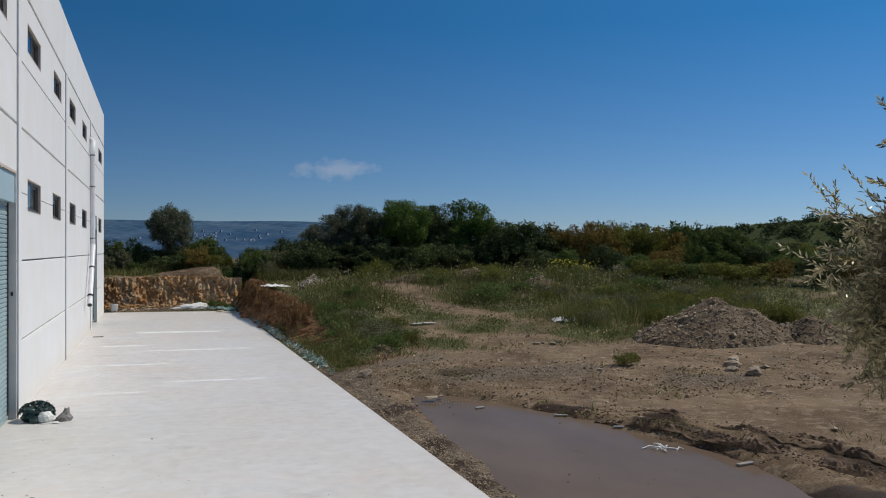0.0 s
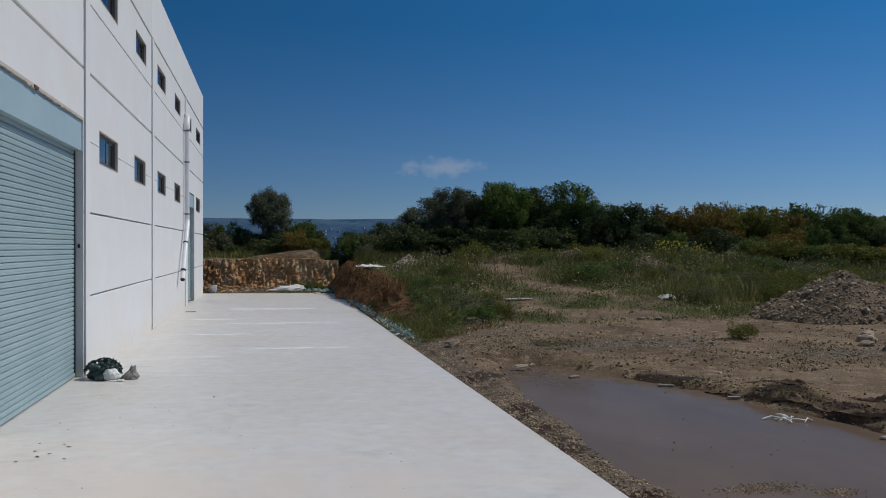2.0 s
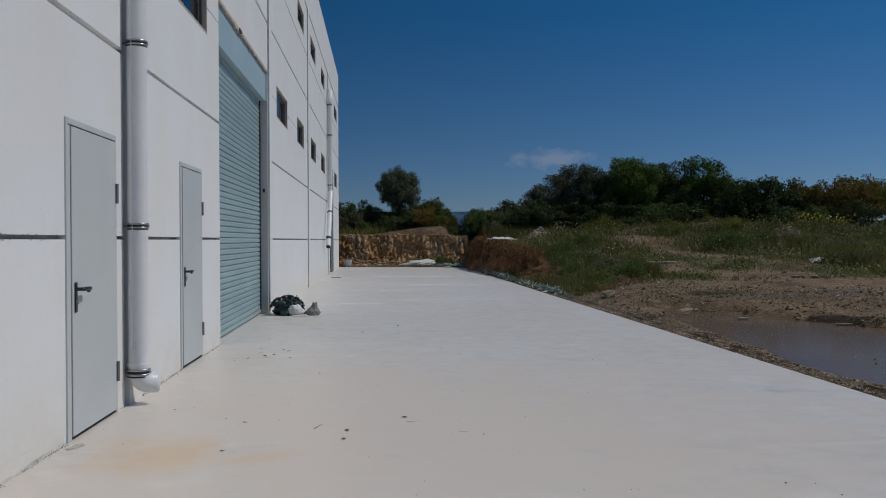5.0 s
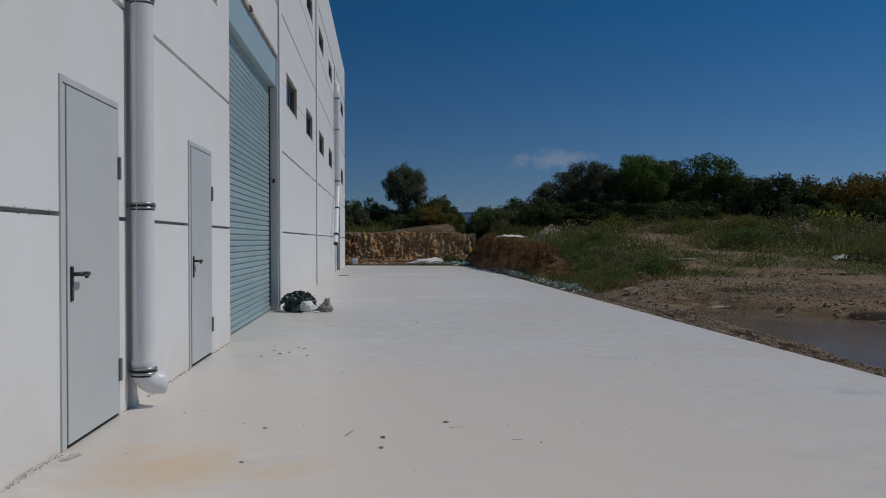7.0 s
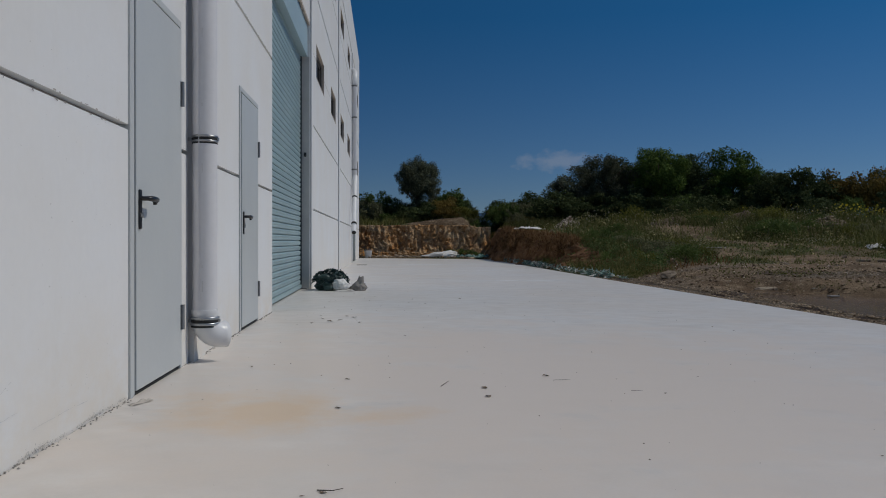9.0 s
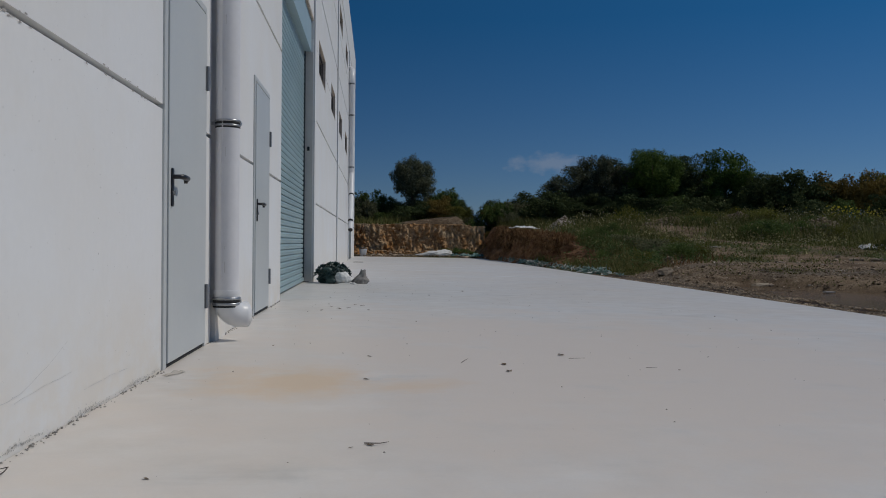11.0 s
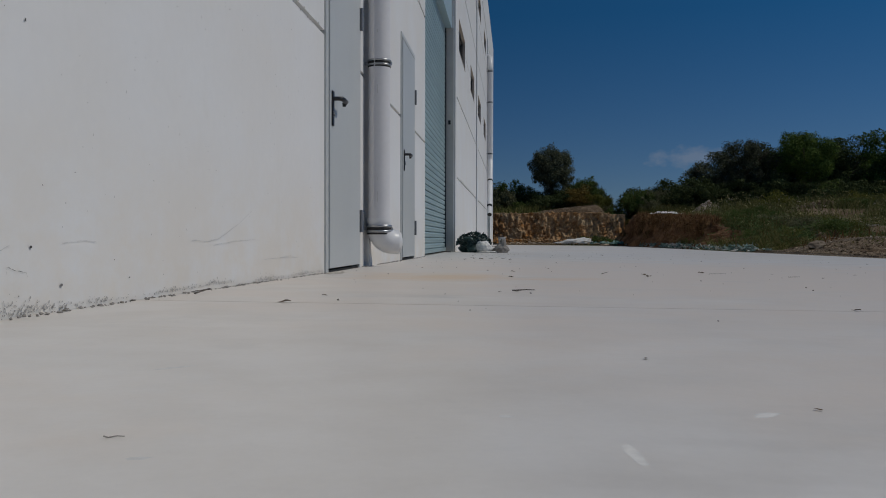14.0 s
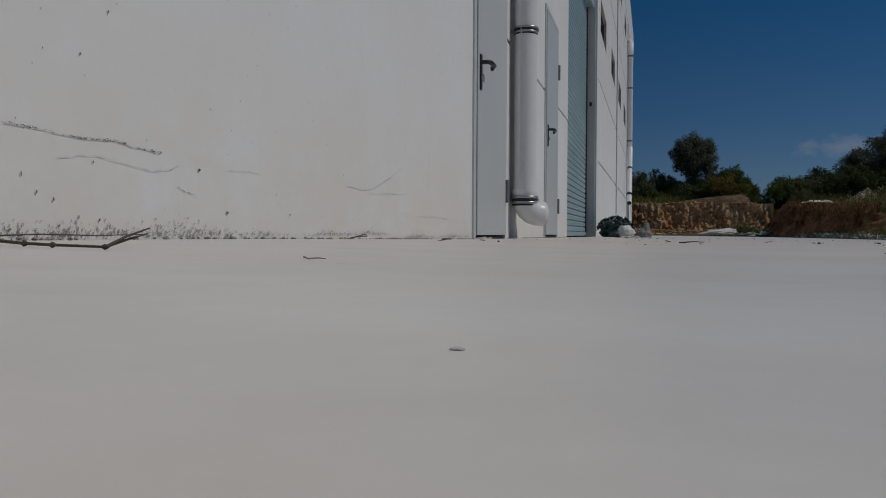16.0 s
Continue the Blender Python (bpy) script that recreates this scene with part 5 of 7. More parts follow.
def mud_ridge(off, y0, y1, h, w, seed):
    """A long low lip of pressed mud beside a wheel rut, steep towards the water, broken along its length."""
    n, m = int((y1 - y0) / 0.03), 10
    ys = np.linspace(y0, y1, n + 1)
    xs = np.interp(ys, RIDGE_Y, RIDGE_X) + off
    vs = []
    for i in range(n + 1):
        y = float(ys[i])
        x = float(xs[i]) + 0.14 * noise.noise((y * 0.7, seed, 0)) + 0.06 * noise.noise((y * 3.0, seed, 1))
        k = max(0.0, min(1.0, 0.45 + 1.6 * noise.noise((y * 1.1, seed, 2)))) * min(1, 6 * i / n, 6 * (n - i) / n)
        g = float(ground_z(x, y)) - 0.025
        for q in range(m + 1):
            u = q / m
            up = math.sin(math.pi * min(1.0, u * 2.6) / 2) if u < 0.3846 else math.cos(math.pi * (u - 0.3846) / 1.231) ** 1.5
            rough = 1 + 0.9 * noise.noise((y * 6, u * 4, seed)) + 0.6 * noise.noise((y * 17, u * 9, seed + 3))
            vs.append((x + (u - 0.35) * w * (1 + 0.3 * noise.noise((y * 5, u * 3, seed + 6))), y, g + max(-0.02, up * h * k * rough)))
    fs = [(i * (m + 1) + q, (i + 1) * (m + 1) + q, (i + 1) * (m + 1) + q + 1, i * (m + 1) + q + 1) for i in range(n) for q in range(m)]
    tagged(part("mud_ridge", (vs, fs), M_MUD), "dark wet lip of mud along a wheel rut", "mud", "", "stuff")


for off, y0, y1, h, w, seed in ((-0.1, 0.6, 8.8, 0.095, 0.34, 1.0), (0.36, 0.4, 8.0, 0.07, 0.26, 2.0), (0.80, 0.2, 7.4, 0.085, 0.30, 3.0), (1.25, 1.0, 5.8, 0.06, 0.3, 4.0), (-0.45, 3.6, 7.0, 0.08, 0.3, 5.0)):
    mud_ridge(off, y0, y1, h, w, seed)
# pale sticks and rubbish caught at the water's edge
for i, (x, y, ln, rz, r) in enumerate(((9.75, 4.85, 0.26, 30, 0.016), (9.83, 4.9, 0.30, 75, 0.014), (9.68, 4.78, 0.24, 120, 0.013), (9.88, 4.76, 0.2, 160, 0.012), (9.62, 4.93, 0.3, 5, 0.010), (9.8, 4.98, 0.22, 100, 0.015), (9.92, 4.92, 0.18, 50, 0.010), (9.72, 4.7, 0.2, 85, 0.010), (9.98, 4.66, 0.16, 20, 0.010))):
    o = thing("plastic_strip", (x, y, WATER + 0.01), "pale plastic strip lying in the puddle's edge", "litter", "strips in the puddle", rz=rz)
    part("strip", tube([(-ln / 2, 0, 0.0), (0, 0.02, 0.015 + 0.012 * (i % 3)), (ln / 2, 0, 0.02 * (i % 2))], [r, r, r * 0.7], 6), M_WHITE, o, "", True)
for x, y, ln, rz in ((9.45, 7.7, 0.26, -30), (9.95, 6.4, 0.24, -20), (10.4, 3.6, 0.4, 10), (8.3, 8.9, 0.2, 20)):
    o = thing("wood_scrap", (x, y, 0), "weathered pale board scrap on the mud", "wood", rz=rz)
    o.location.z = max(float(ground_z(x, y)), WATER) + 0.01
    part("board", boxed(-ln / 2, ln / 2, -0.04, 0.04, 0, 0.025, 0.004), M_GREYBAG, o)

# ---- rubble heaps ----
def rubble_heap(x, y, rx, ry, h, label, seed, count, grit=M_RUBBLE):
    heap = thing("rubble_heap", (x, y, 0), label, "rubble heap")
    heap.location.z = float(ground_z(x, y)) - 0.1
    n, m = 64, 26
    vs = [(0, 0, h)]

    def top(a, t):
        e = 1 + 0.16 * noise.noise((math.cos(a) * 1.4, math.sin(a) * 1.4, seed))
        px, py = math.cos(a) * rx * t * e, math.sin(a) * ry * t * e
        z = h * (1 - t) ** 0.85 * (1 + 0.22 * noise.noise((px * 1.1, py * 1.1, seed))) + 0.10 * noise.noise((px * 3.5, py * 3.5, seed + 2)) * (1 - t * 0.6) + 0.05 * noise.noise((px * 9, py * 9, seed + 5))
        return px, py, z
    for j in range(1, m + 1):
        for i in range(n):
            vs.append(top(2 * math.pi * i / n, j / m))
    fs = [(0, 1 + i, 1 + (i + 1) % n) for i in range(n)]
    fs += [(1 + (j - 1) * n + i, 1 + j * n + i, 1 + j * n + (i + 1) % n, 1 + (j - 1) * n + (i + 1) % n) for j in range(1, m) for i in range(n)]
    part("earth_core", (vs, fs), M_HEAP, heap, "", True)
    rng = random.Random(int(seed * 10))
    for i in range(count):
        a, t = rng.uniform(0, 6.283), rng.random() ** 0.6
        px, py, pz = top(a, min(t, 1.0))
        s = part("stone", STONES[rng.randrange(7)], None, heap)
        r = 0.06 + 0.24 * rng.random() ** 3 * (0.3 + t * 0.7)
        s.matrix_local = pose(px, py, pz + 0.1 * r, rng.uniform(-40, 40), rng.uniform(-40, 40), rng.uniform(0, 360)) @ Matrix.Diagonal((r, r, r, 1))
    base = heap.location
    spots = []
    for i in range(count * 22):
        px, py, pz = top(rng.uniform(0, 6.283), rng.random() ** 0.5)
        spots.append((px + base.x, py + base.y, pz + base.z, 0.03 + 0.10 * rng.random() ** 2))
    stones_stuff("rubble_grit", spots, grit, "fine broken stone over the rubble heap", "rubble", int(seed))


M_HEAP = surface("grey_brown_rubble", (0.14, 0.102, 0.066), (0.23, 0.175, 0.118), 2.5, 18.0, 0.95, 0.8, 0, 0.05, 0.5, 0.15)
rubble_heap(18.0, 14.9, 2.6, 2.3, 1.35, "heap of grey-brown earth and limestone rubble", 4.0, 260, M_ROCKS)
rubble_heap(20.6, 14.0, 1.6, 1.5, 0.75, "low dark heap of earth and rubble", 6.0, 90)
rubble_heap(9.1, 32.0, 1.0, 0.8, 0.75, "small heap of pale broken stone on the bank", 9.0, 60, M_PALE)
rubble_heap(18.6, 28.6, 1.2, 0.8, 0.5, "pale heap of broken stone among weeds", 15.0, 60, M_ROCKS)
rubble_heap(16.8, 32.2, 1.8, 1.2, 0.6, "overgrown heap of broken stone among weeds", 11.0, 70)
rubble_heap(13.6, 31.5, 1.4, 1.0, 0.4, "overgrown heap of broken stone among weeds", 13.0, 50)

# stones standing out of the end bank and fallen at its foot
rng = random.Random(44)
for i in range(130):
    x = rng.uniform(-0.6, 6.2)
    v = rng.random()
    h = 1.55 * v + 0.05
    s = part("stone", BANK_STONES[rng.randrange(5)], None, bpy.data.objects["earth_bank_end"])
    r = rng.uniform(0.08, 0.24)
    s.matrix_local = pose(x, 39.22 - 0.28 * (1 - v) ** 3 + 0.15 * v + rng.uniform(-0.06, 0.06), h, rng.uniform(0, 360), rng.uniform(0, 360), 0) @ Matrix.Diagonal((r, r, r * 1.2, 1))
stones_stuff("rubble_grit", [(rng.uniform(-0.3, 6.0), rng.uniform(37.5, 39.1), 0.02, rng.uniform(0.03, 0.16)) for _ in range(700)], M_ROCKS, "fallen earth and stones below the bank", "rubble", 5)
stones_stuff("rubble_grit", [(rng.uniform(-0.3, 6.2), 38.75 - abs(rng.gauss(0, 0.3)), 0.12 + 0.10 * rng.random(), rng.uniform(0.06, 0.24)) for _ in range(260)], M_BANK, "ochre clods slipped from the bank", "rubble", 15)
spots = [(rng.uniform(2.4, 5.9), rng.uniform(39.9, 42.2), 0.02 + 0.07 * rng.random() ** 2) for _ in range(1500)]
gz = ground_z(np.array([q[0] for q in spots]), np.array([q[1] for q in spots]))
stones_stuff("rubble_grit", [(x, y, float(z), r) for (x, y, r), z in zip(spots, gz)], M_RUBBLE, "brown broken stone over the mound on the bank", "rubble", 25)
for x, y, s in ((1.9, 38.4, 0.55), (2.3, 38.2, 0.32), (1.2, 38.5, 0.4), (2.7, 38.5, 0.3), (0.9, 38.2, 0.3)):
    stone(x, y, s, "pale stone fallen from the bank", 0.0, x * 80, 0.7, int(x * 10) % 7, "fallen stones")
stone(5.35, 36.7, 0.5, "flat red-brown stone slab on the concrete", slab_z(5.35, 36.7), 12, 0.3, 1, "fallen stones")

# ---- plants ----
def leaf_mesh(name, pts, size, rng, material, slim=0.45, up=0.0, hang=0.0, spread=0.35):
    """One small folded leaf at each point; every leaf is its own island."""
    n = len(pts)
    a = rng.normal(size=(n, 3))
    a[:, 2] = a[:, 2] * (1 - abs(up)) + up * 2 - hang
    a /= np.linalg.norm(a, axis=1)[:, None]
    b = np.cross(a, rng.normal(size=(n, 3)))
    b /= np.linalg.norm(b, axis=1)[:, None]
    c = np.cross(a, b)
    ln = size * (1 + spread * rng.normal(size=n)).clip(0.4, 2.0)[:, None]
    w = ln * slim * 0.5
    p = np.asarray(pts)
    v = np.stack([p - a * ln * 0.5, p + b * w + c * w * 0.5, p + a * ln * 0.5, p - b * w + c * w * 0.5], 1).reshape(-1, 3)
    me = bpy.data.meshes.new(name)
    me.vertices.add(4 * n)
    me.vertices.foreach_set("co", v.ravel().astype(np.float32))
    me.loops.add(4 * n)
    me.loops.foreach_set("vertex_index", np.arange(4 * n, dtype=np.int32))
    me.polygons.add(n)
    me.polygons.foreach_set("loop_start", np.arange(0, 4 * n, 4, dtype=np.int32))
    me.update(calc_edges=True)
    me.materials.append(material)
    return me


def crown_points(blobs, per, rng, shell=0.6):
    """Points in the outer part of a set of blobs (x, y, z, rx, ry, rz), and the way out of the crown at each."""
    out, ways = [], []
    for x, y, z, rx, ry, rz in blobs:
        n = max(6, int(per * (rx * rz) ** 0.9))
        d = rng.normal(size=(n, 3))
        d /= np.linalg.norm(d, axis=1)[:, None]
        r = shell + (1 - shell) * rng.random(n) ** 0.7
        r *= 1 + 0.20 * np.sin(d[:, 0] * 7 + x * 3) * np.sin(d[:, 1] * 6 + z * 5) + 0.12 * np.sin(d[:, 2] * 11 + y)
        far = rng.random(n) < 0.10
        r = np.where(far, r + 0.35 * rng.random(n), r)
        out.append(np.stack([x + d[:, 0] * rx * r, y + d[:, 1] * ry * r, z + d[:, 2] * rz * r], 1))
        ways.append(d)
    return np.concatenate(out), np.concatenate(ways)


def foliage_mesh(name, blobs, per, size, rng, material, slim=0.7, shell=0.6, loose=0.75):
    """Small three-cornered leaves that lie roughly along the surface of each clump of a crown."""
    p, out = crown_points(blobs, per, rng, shell)
    n = len(p)
    out = out + loose * rng.normal(size=(n, 3)) + np.array([0.0, 0.0, 0.25])
    out /= np.linalg.norm(out, axis=1)[:, None]
    a = np.cross(out, rng.normal(size=(n, 3)))
    a /= np.linalg.norm(a, axis=1)[:, None]
    b = np.cross(out, a)
    ln = size * (1 + 0.35 * rng.normal(size=n)).clip(0.4, 2.0)[:, None]
    w = ln * slim * 0.5
    v = np.stack([p - a * ln * 0.5 - b * w, p - a * ln * 0.5 + b * w, p + a * ln * 0.6], 1).reshape(-1, 3)
    me = bpy.data.meshes.new(name)
    me.vertices.add(3 * n)
    me.vertices.foreach_set("co", v.ravel().astype(np.float32))
    me.loops.add(3 * n)
    me.loops.foreach_set("vertex_index", np.arange(3 * n, dtype=np.int32))
    me.polygons.add(n)
    me.polygons.foreach_set("loop_start", np.arange(0, 3 * n, 3, dtype=np.int32))
    me.update(calc_edges=True)
    me.materials.append(material)
    return me


def dome_blobs(rng, n, w, d, low, h, r0, r1, under=0.15):
    """Clumps spread over a dome from low to h, thickest at its skin; a few stand proud of it."""
    blobs = []
    for i in range(n):
        v = rng.normal(size=3)
        v /= np.linalg.norm(v)
        if v[2] < 0 and rng.random() > under:
            v[2] = -v[2]
        r = rng.uniform(r0, r1)
        q = rng.random() ** 0.4 * (1.0 + 0.12 * rng.normal() * (rng.random() < 0.25))
        mid = low + 0.35 * (h - low)
        z = mid + v[2] * q * ((h - mid - r * 0.7) if v[2] > 0 else (mid - low))
        blobs.append((v[0] * q * (w - r * 0.6), v[1] * q * (d - r * 0.6), z, r, r, r * rng.uniform(0.75, 1.0)))
    return blobs


def limbs(height, crown_r, rng, base_r, n=7, fork=0.35):
    geos = [tube([(0, 0, -0.3), (0.03, 0.02, height * fork * 0.5), (0.05, -0.02, height * fork), (0.0, 0.0, height * 0.72)], [base_r * 1.35, base_r, base_r * 0.8, base_r * 0.25], 8)]
    for i in range(n):
        a = 6.283 * i / n + rng.uniform(-0.4, 0.4)
        z0 = height * (fork + 0.25 * rng.random())
        r = crown_r * rng.uniform(0.45, 0.85)
        geos.append(tube([(0.03, 0, z0), (math.cos(a) * r * 0.4, math.sin(a) * r * 0.4, z0 + height * 0.16), (math.cos(a) * r, math.sin(a) * r, z0 + height * rng.uniform(0.22, 0.42))], [base_r * 0.5, base_r * 0.32, base_r * 0.08], 6))
    return join(*geos)


def tree(x, y, height, w, d, low, material, label, seed, leaf=0.08, per=2400, blobs=60, rr=(0.28, 0.55), shell=0.55, loose=0.75):
    rng = np.random.default_rng(seed)
    t = thing("tree", (x, y, 0), label, "tree", "trees at the field's edge")
    t.location.z = float(ground_z(x, y))
    part("trunk", limbs(height * 0.85, w, random.Random(seed), 0.05 + height * 0.016), M_BARK, t, "", True)
    part("crown", foliage_mesh("crown", dome_blobs(rng, blobs, w, d, low, height, rr[0], rr[1], 0.5), per, leaf, rng, material, 0.7, shell, loose), None, t)
    return t


# lone round tree and the scrub above the end bank
def round_tree(x, y):
    """A single feathery round crown on a short forked trunk."""
    rng = np.random.default_rng(1)
    t = thing("tree", (x, y, float(ground_z(x, y))), "round grey-green tree above the end bank", "tree", "trees at the field's edge")
    part("trunk", limbs(3.0, 1.2, random.Random(1), 0.09, 9, 0.22), M_BARK, t, "", True)
    blobs = []
    for i in range(290):
        d = rng.normal(size=3)
        d /= np.linalg.norm(d)
        q = 0.25 + 0.75 * rng.random() ** 0.5
        if d[2] < -0.55 and rng.random() < 0.6:
            continue
        r = rng.uniform(0.14, 0.30)
        blobs.append((0.1 + d[0] * (1.46 - r) * q, d[1] * (1.35 - r) * q, 2.25 + d[2] * (1.62 - r) * q, r, r, r))
    part("crown", foliage_mesh("crown", blobs, 3400, 0.055, rng, M_L_GREYD, 0.55, 0.3, 0.9), None, t)


round_tree(3.0, 44.3)
# the dark clump of olive-like trees with the fresh green ones in it
tree(13.4, 43.2, 4.3, 2.5, 2.0, 0.1, M_L_GREYD, "dark grey-green olive-like tree in the clump", 2, 0.062, 2600, 150, (0.25, 0.46), 0.35, 0.9)
tree(11.7, 43.0, 3.2, 2.1, 1.5, 0.1, M_L_GREYD, "low dark grey-green tree in the clump", 3, 0.062, 2600, 110, (0.24, 0.44), 0.35, 0.9)
tree(16.15, 41.9, 4.3, 1.85, 1.5, 1.75, M_L_OAK, "bright fresh-green deciduous tree in the clump", 4, 0.07, 2400, 60, (0.30, 0.62), 0.7, 0.7)
tree(15.0, 43.6, 4.1, 1.9, 1.5, 0.1, M_L_DARK, "dark evergreen tree in the clump", 5, 0.075, 2200, 90, (0.34, 0.58))
tree(20.3, 42.2, 4.45, 1.75, 1.4, 0.8, M_L_OAK, "fresh-green tree with a ragged top", 6, 0.08, 2100, 80, (0.24, 0.50), 0.5, 0.8)
tree(18.3, 42.9, 4.2, 2.2, 1.5, 0.1, M_L_DARK, "dark evergreen tree in the clump", 7, 0.075, 2100, 110, (0.36, 0.60))
tree(22.3, 42.6, 3.2, 2.0, 1.4, 0.1, M_L_DARK, "dark evergreen tree in the clump", 8, 0.075, 2100, 80, (0.34, 0.56))


def shrub_kind(material, seed, w, h, leaf, per, blobs, label, rr=(0.2, 0.40)):
    """A bush of several stems and a broken dome of leaves; the first of its kind, to be copied."""
    rng = np.random.default_rng(seed)
    s = thing("bush", (0, -30 - seed * 4, 0), label, "bush", "scrub round the field")
    part("branchwork", limbs(h * 0.8, w, random.Random(seed), 0.035, 6, 0.12), M_BARK, s, "", True)
    part("foliage", foliage_mesh("foliage", dome_blobs(rng, blobs, w, w, 0.05, h, rr[0], rr[1]), per, leaf, rng, material, 0.7, 0.5, 0.8), None, s)
    return s


KINDS = {
    "dark": [shrub_kind(M_L_DARK, 10, 1.70, 2.65, 0.096, 800, 62, "dense dark evergreen bush in the scrub"), shrub_kind(M_L_DARK, 11, 1.45, 2.9, 0.096, 800, 62, "dense dark evergreen bush in the scrub")],
    "gold": [shrub_kind(M_L_GOLD, 12, 1.65, 2.5, 0.092, 800, 62, "golden-brown flowering bush in the scrub")],
    "yel": [shrub_kind(M_L_YEL, 13, 1.54, 2.3, 0.092, 800, 60, "yellow-green bush in the scrub")],
    "mid": [shrub_kind(M_L_MID, 14, 1.65, 2.45, 0.096, 800, 62, "mid-green bush in the scrub"), shrub_kind(M_L_MID, 15, 1.20, 2.0, 0.092, 950, 52, "mid-green bush in the scrub")],
    "grey": [shrub_kind(M_L_GREY, 16, 1.32, 2.2, 0.070, 1800, 60, "grey-green bush in the scrub", (0.16, 0.34))],
    "lowm": [shrub_kind(M_L_MID, 18, 0.75, 0.9, 0.045, 2300, 24, "low mid-green weedy bush", (0.12, 0.26))],
    "lowg": [shrub_kind(M_L_GREY, 19, 0.75, 0.8, 0.042, 2300, 24, "low grey-green weedy bush", (0.12, 0.26))],
    "low": [shrub_kind(M_L_YEL, 17, 0.7, 0.9, 0.045, 2300, 24, "low yellow-green bush on the field", (0.12, 0.26))],
}
used = set()


def put_bush(kind, x, y, s=1.0, sz=None, rng=random.Random(77)):
    group = KINDS[kind]
    src = group[rng.randrange(len(group))]
    m = pose(x, y, float(ground_z(x, y)) - 0.05, 0, 0, rng.uniform(0, 360)) @ Matrix.Diagonal((s, s, sz or s, 1))
    if src.name not in used:
        used.add(src.name)
        src.matrix_world = m
        return src
    src_scale = tuple(src.scale)
    o = copy_thing(src, m @ Matrix.Diagonal((1 / src_scale[0], 1 / src_scale[1], 1 / src_scale[2], 1)))
    return o


rng = random.Random(5)
# scrub above the end bank, behind the slab
TALL = {"dark": 2.75, "gold": 2.5, "yel": 2.3, "mid": 2.2, "grey": 2.2}
for kind, x, y, s, h in (("dark", -0.2, 45.0, 0.8, 2.0), ("mid", 0.95, 44.3, 0.62, 2.1), ("dark", -2.2, 46.5, 1.1, 2.4), ("grey", 2.2, 43.6, 0.6, 1.1), ("mid", 4.4, 44.9, 0.7, 1.6),
                         ("mid", 5.0, 44.3, 0.62, 1.8), ("yel", 5.8, 44.2, 0.6, 1.6), ("dark", 6.4, 45.0, 0.7, 1.7), ("mid", 7.3, 44.4, 0.62, 1.8), ("yel", 7.0, 43.6, 0.6, 1.4),
                         ("grey", 8.3, 44.0, 0.6, 1.3), ("grey", 9.3, 43.2, 0.7, 1.5), ("dark", 3.6, 47.5, 1.0, 1.7), ("mid", 0.4, 48, 1.0, 1.6), ("grey", 8.2, 41.8, 0.5, 0.9),
                         ("yel", 5.2, 42.6, 0.55, 0.8), ("gold", 8.8, 42.2, 0.6, 0.9), ("mid", 3.9, 43.0, 0.5, 0.8), ("dark", 9.8, 45.0, 0.9, 1.9), ("gold", 6.5, 42.4, 0.6, 0.9),
                         ("mid", 1.4, 43.0, 0.5, 0.8), ("gold", 4.4, 42.2, 0.5, 0.7), ("dark", 7.9, 45.6, 0.8, 1.5), ("dark", -0.6, 43.4, 0.6, 1.0), ("grey", 7.4, 41.4, 0.5, 0.7), ("mid", 6.2, 43.2, 0.6, 2.0), ("dark", 6.9, 43.0, 0.6, 1.9), ("mid", 7.6, 42.9, 0.6, 1.8), ("grey", 8.3, 42.6, 0.6, 1.5), ("grey", 8.9, 42.8, 0.6, 1.5), ("yel", 6.7, 40.7, 0.5, 0.8), ("gold", 7.4, 40.5, 0.5, 0.7), ("yel", 7.0, 39.9, 0.4, 0.5), ("grey", 8.2, 40.4, 0.5, 0.8)):
    put_bush(kind, x, y, s, h / TALL[kind])
rng3 = random.Random(63)
for i in range(26):
    x = -1.2 + i * 0.44
    kind = rng3.choice(("dark", "grey", "dark", "mid", "gold", "grey"))
    put_bush(kind, x, 43.2 + rng3.uniform(-0.7, 1.6), rng3.uniform(0.5, 0.7), rng3.uniform(0.9, 1.7) / TALL[kind])
# skirt of dark bushes standing in for the shade under the clump of trees
for i in range(12):
    put_bush(rng.choice(("dark", "dark", "dark", "mid")), 10.4 + i * 1.05, 41.2 + rng.uniform(-0.5, 0.6), rng.uniform(0.75, 1.0), rng.uniform(0.55, 0.85))
for i in range(15):
    put_bush("dark", 9.6 + i * 1.0, 44.8 + rng3.uniform(-0.4, 0.4), 1.1, rng3.uniform(0.6, 0.8))
# added dark bushes for the shade below the fresh-green crowns
for x, y, h in ((15.3, 40.9, 1.9), (16.2, 40.7, 1.8), (17.1, 40.9, 2.0), (18.2, 40.8, 1.9), (19.6, 40.9, 1.7), (20.6, 40.8, 1.9)):
    put_bush("dark", x, y, 0.85, h / TALL["dark"])
# hedge of scrub along the field's far side, in two or three ranks
row = ["dark", "dark", "gold", "gold", "gold", "yel", "yel", "gold", "mid", "mid", "dark", "grey", "mid", "mid", "dark", "mid", "gold", "gold", "yel", "dark", "mid", "gold", "dark", "dark", "mid"]
def hedge_height(x):
    return float(np.interp(x, [20, 33, 34, 35.6, 37.6, 41.6, 43, 50], [3.35, 3.25, 3.25, 3.0, 2.3, 1.6, 1.0, 0.9]))


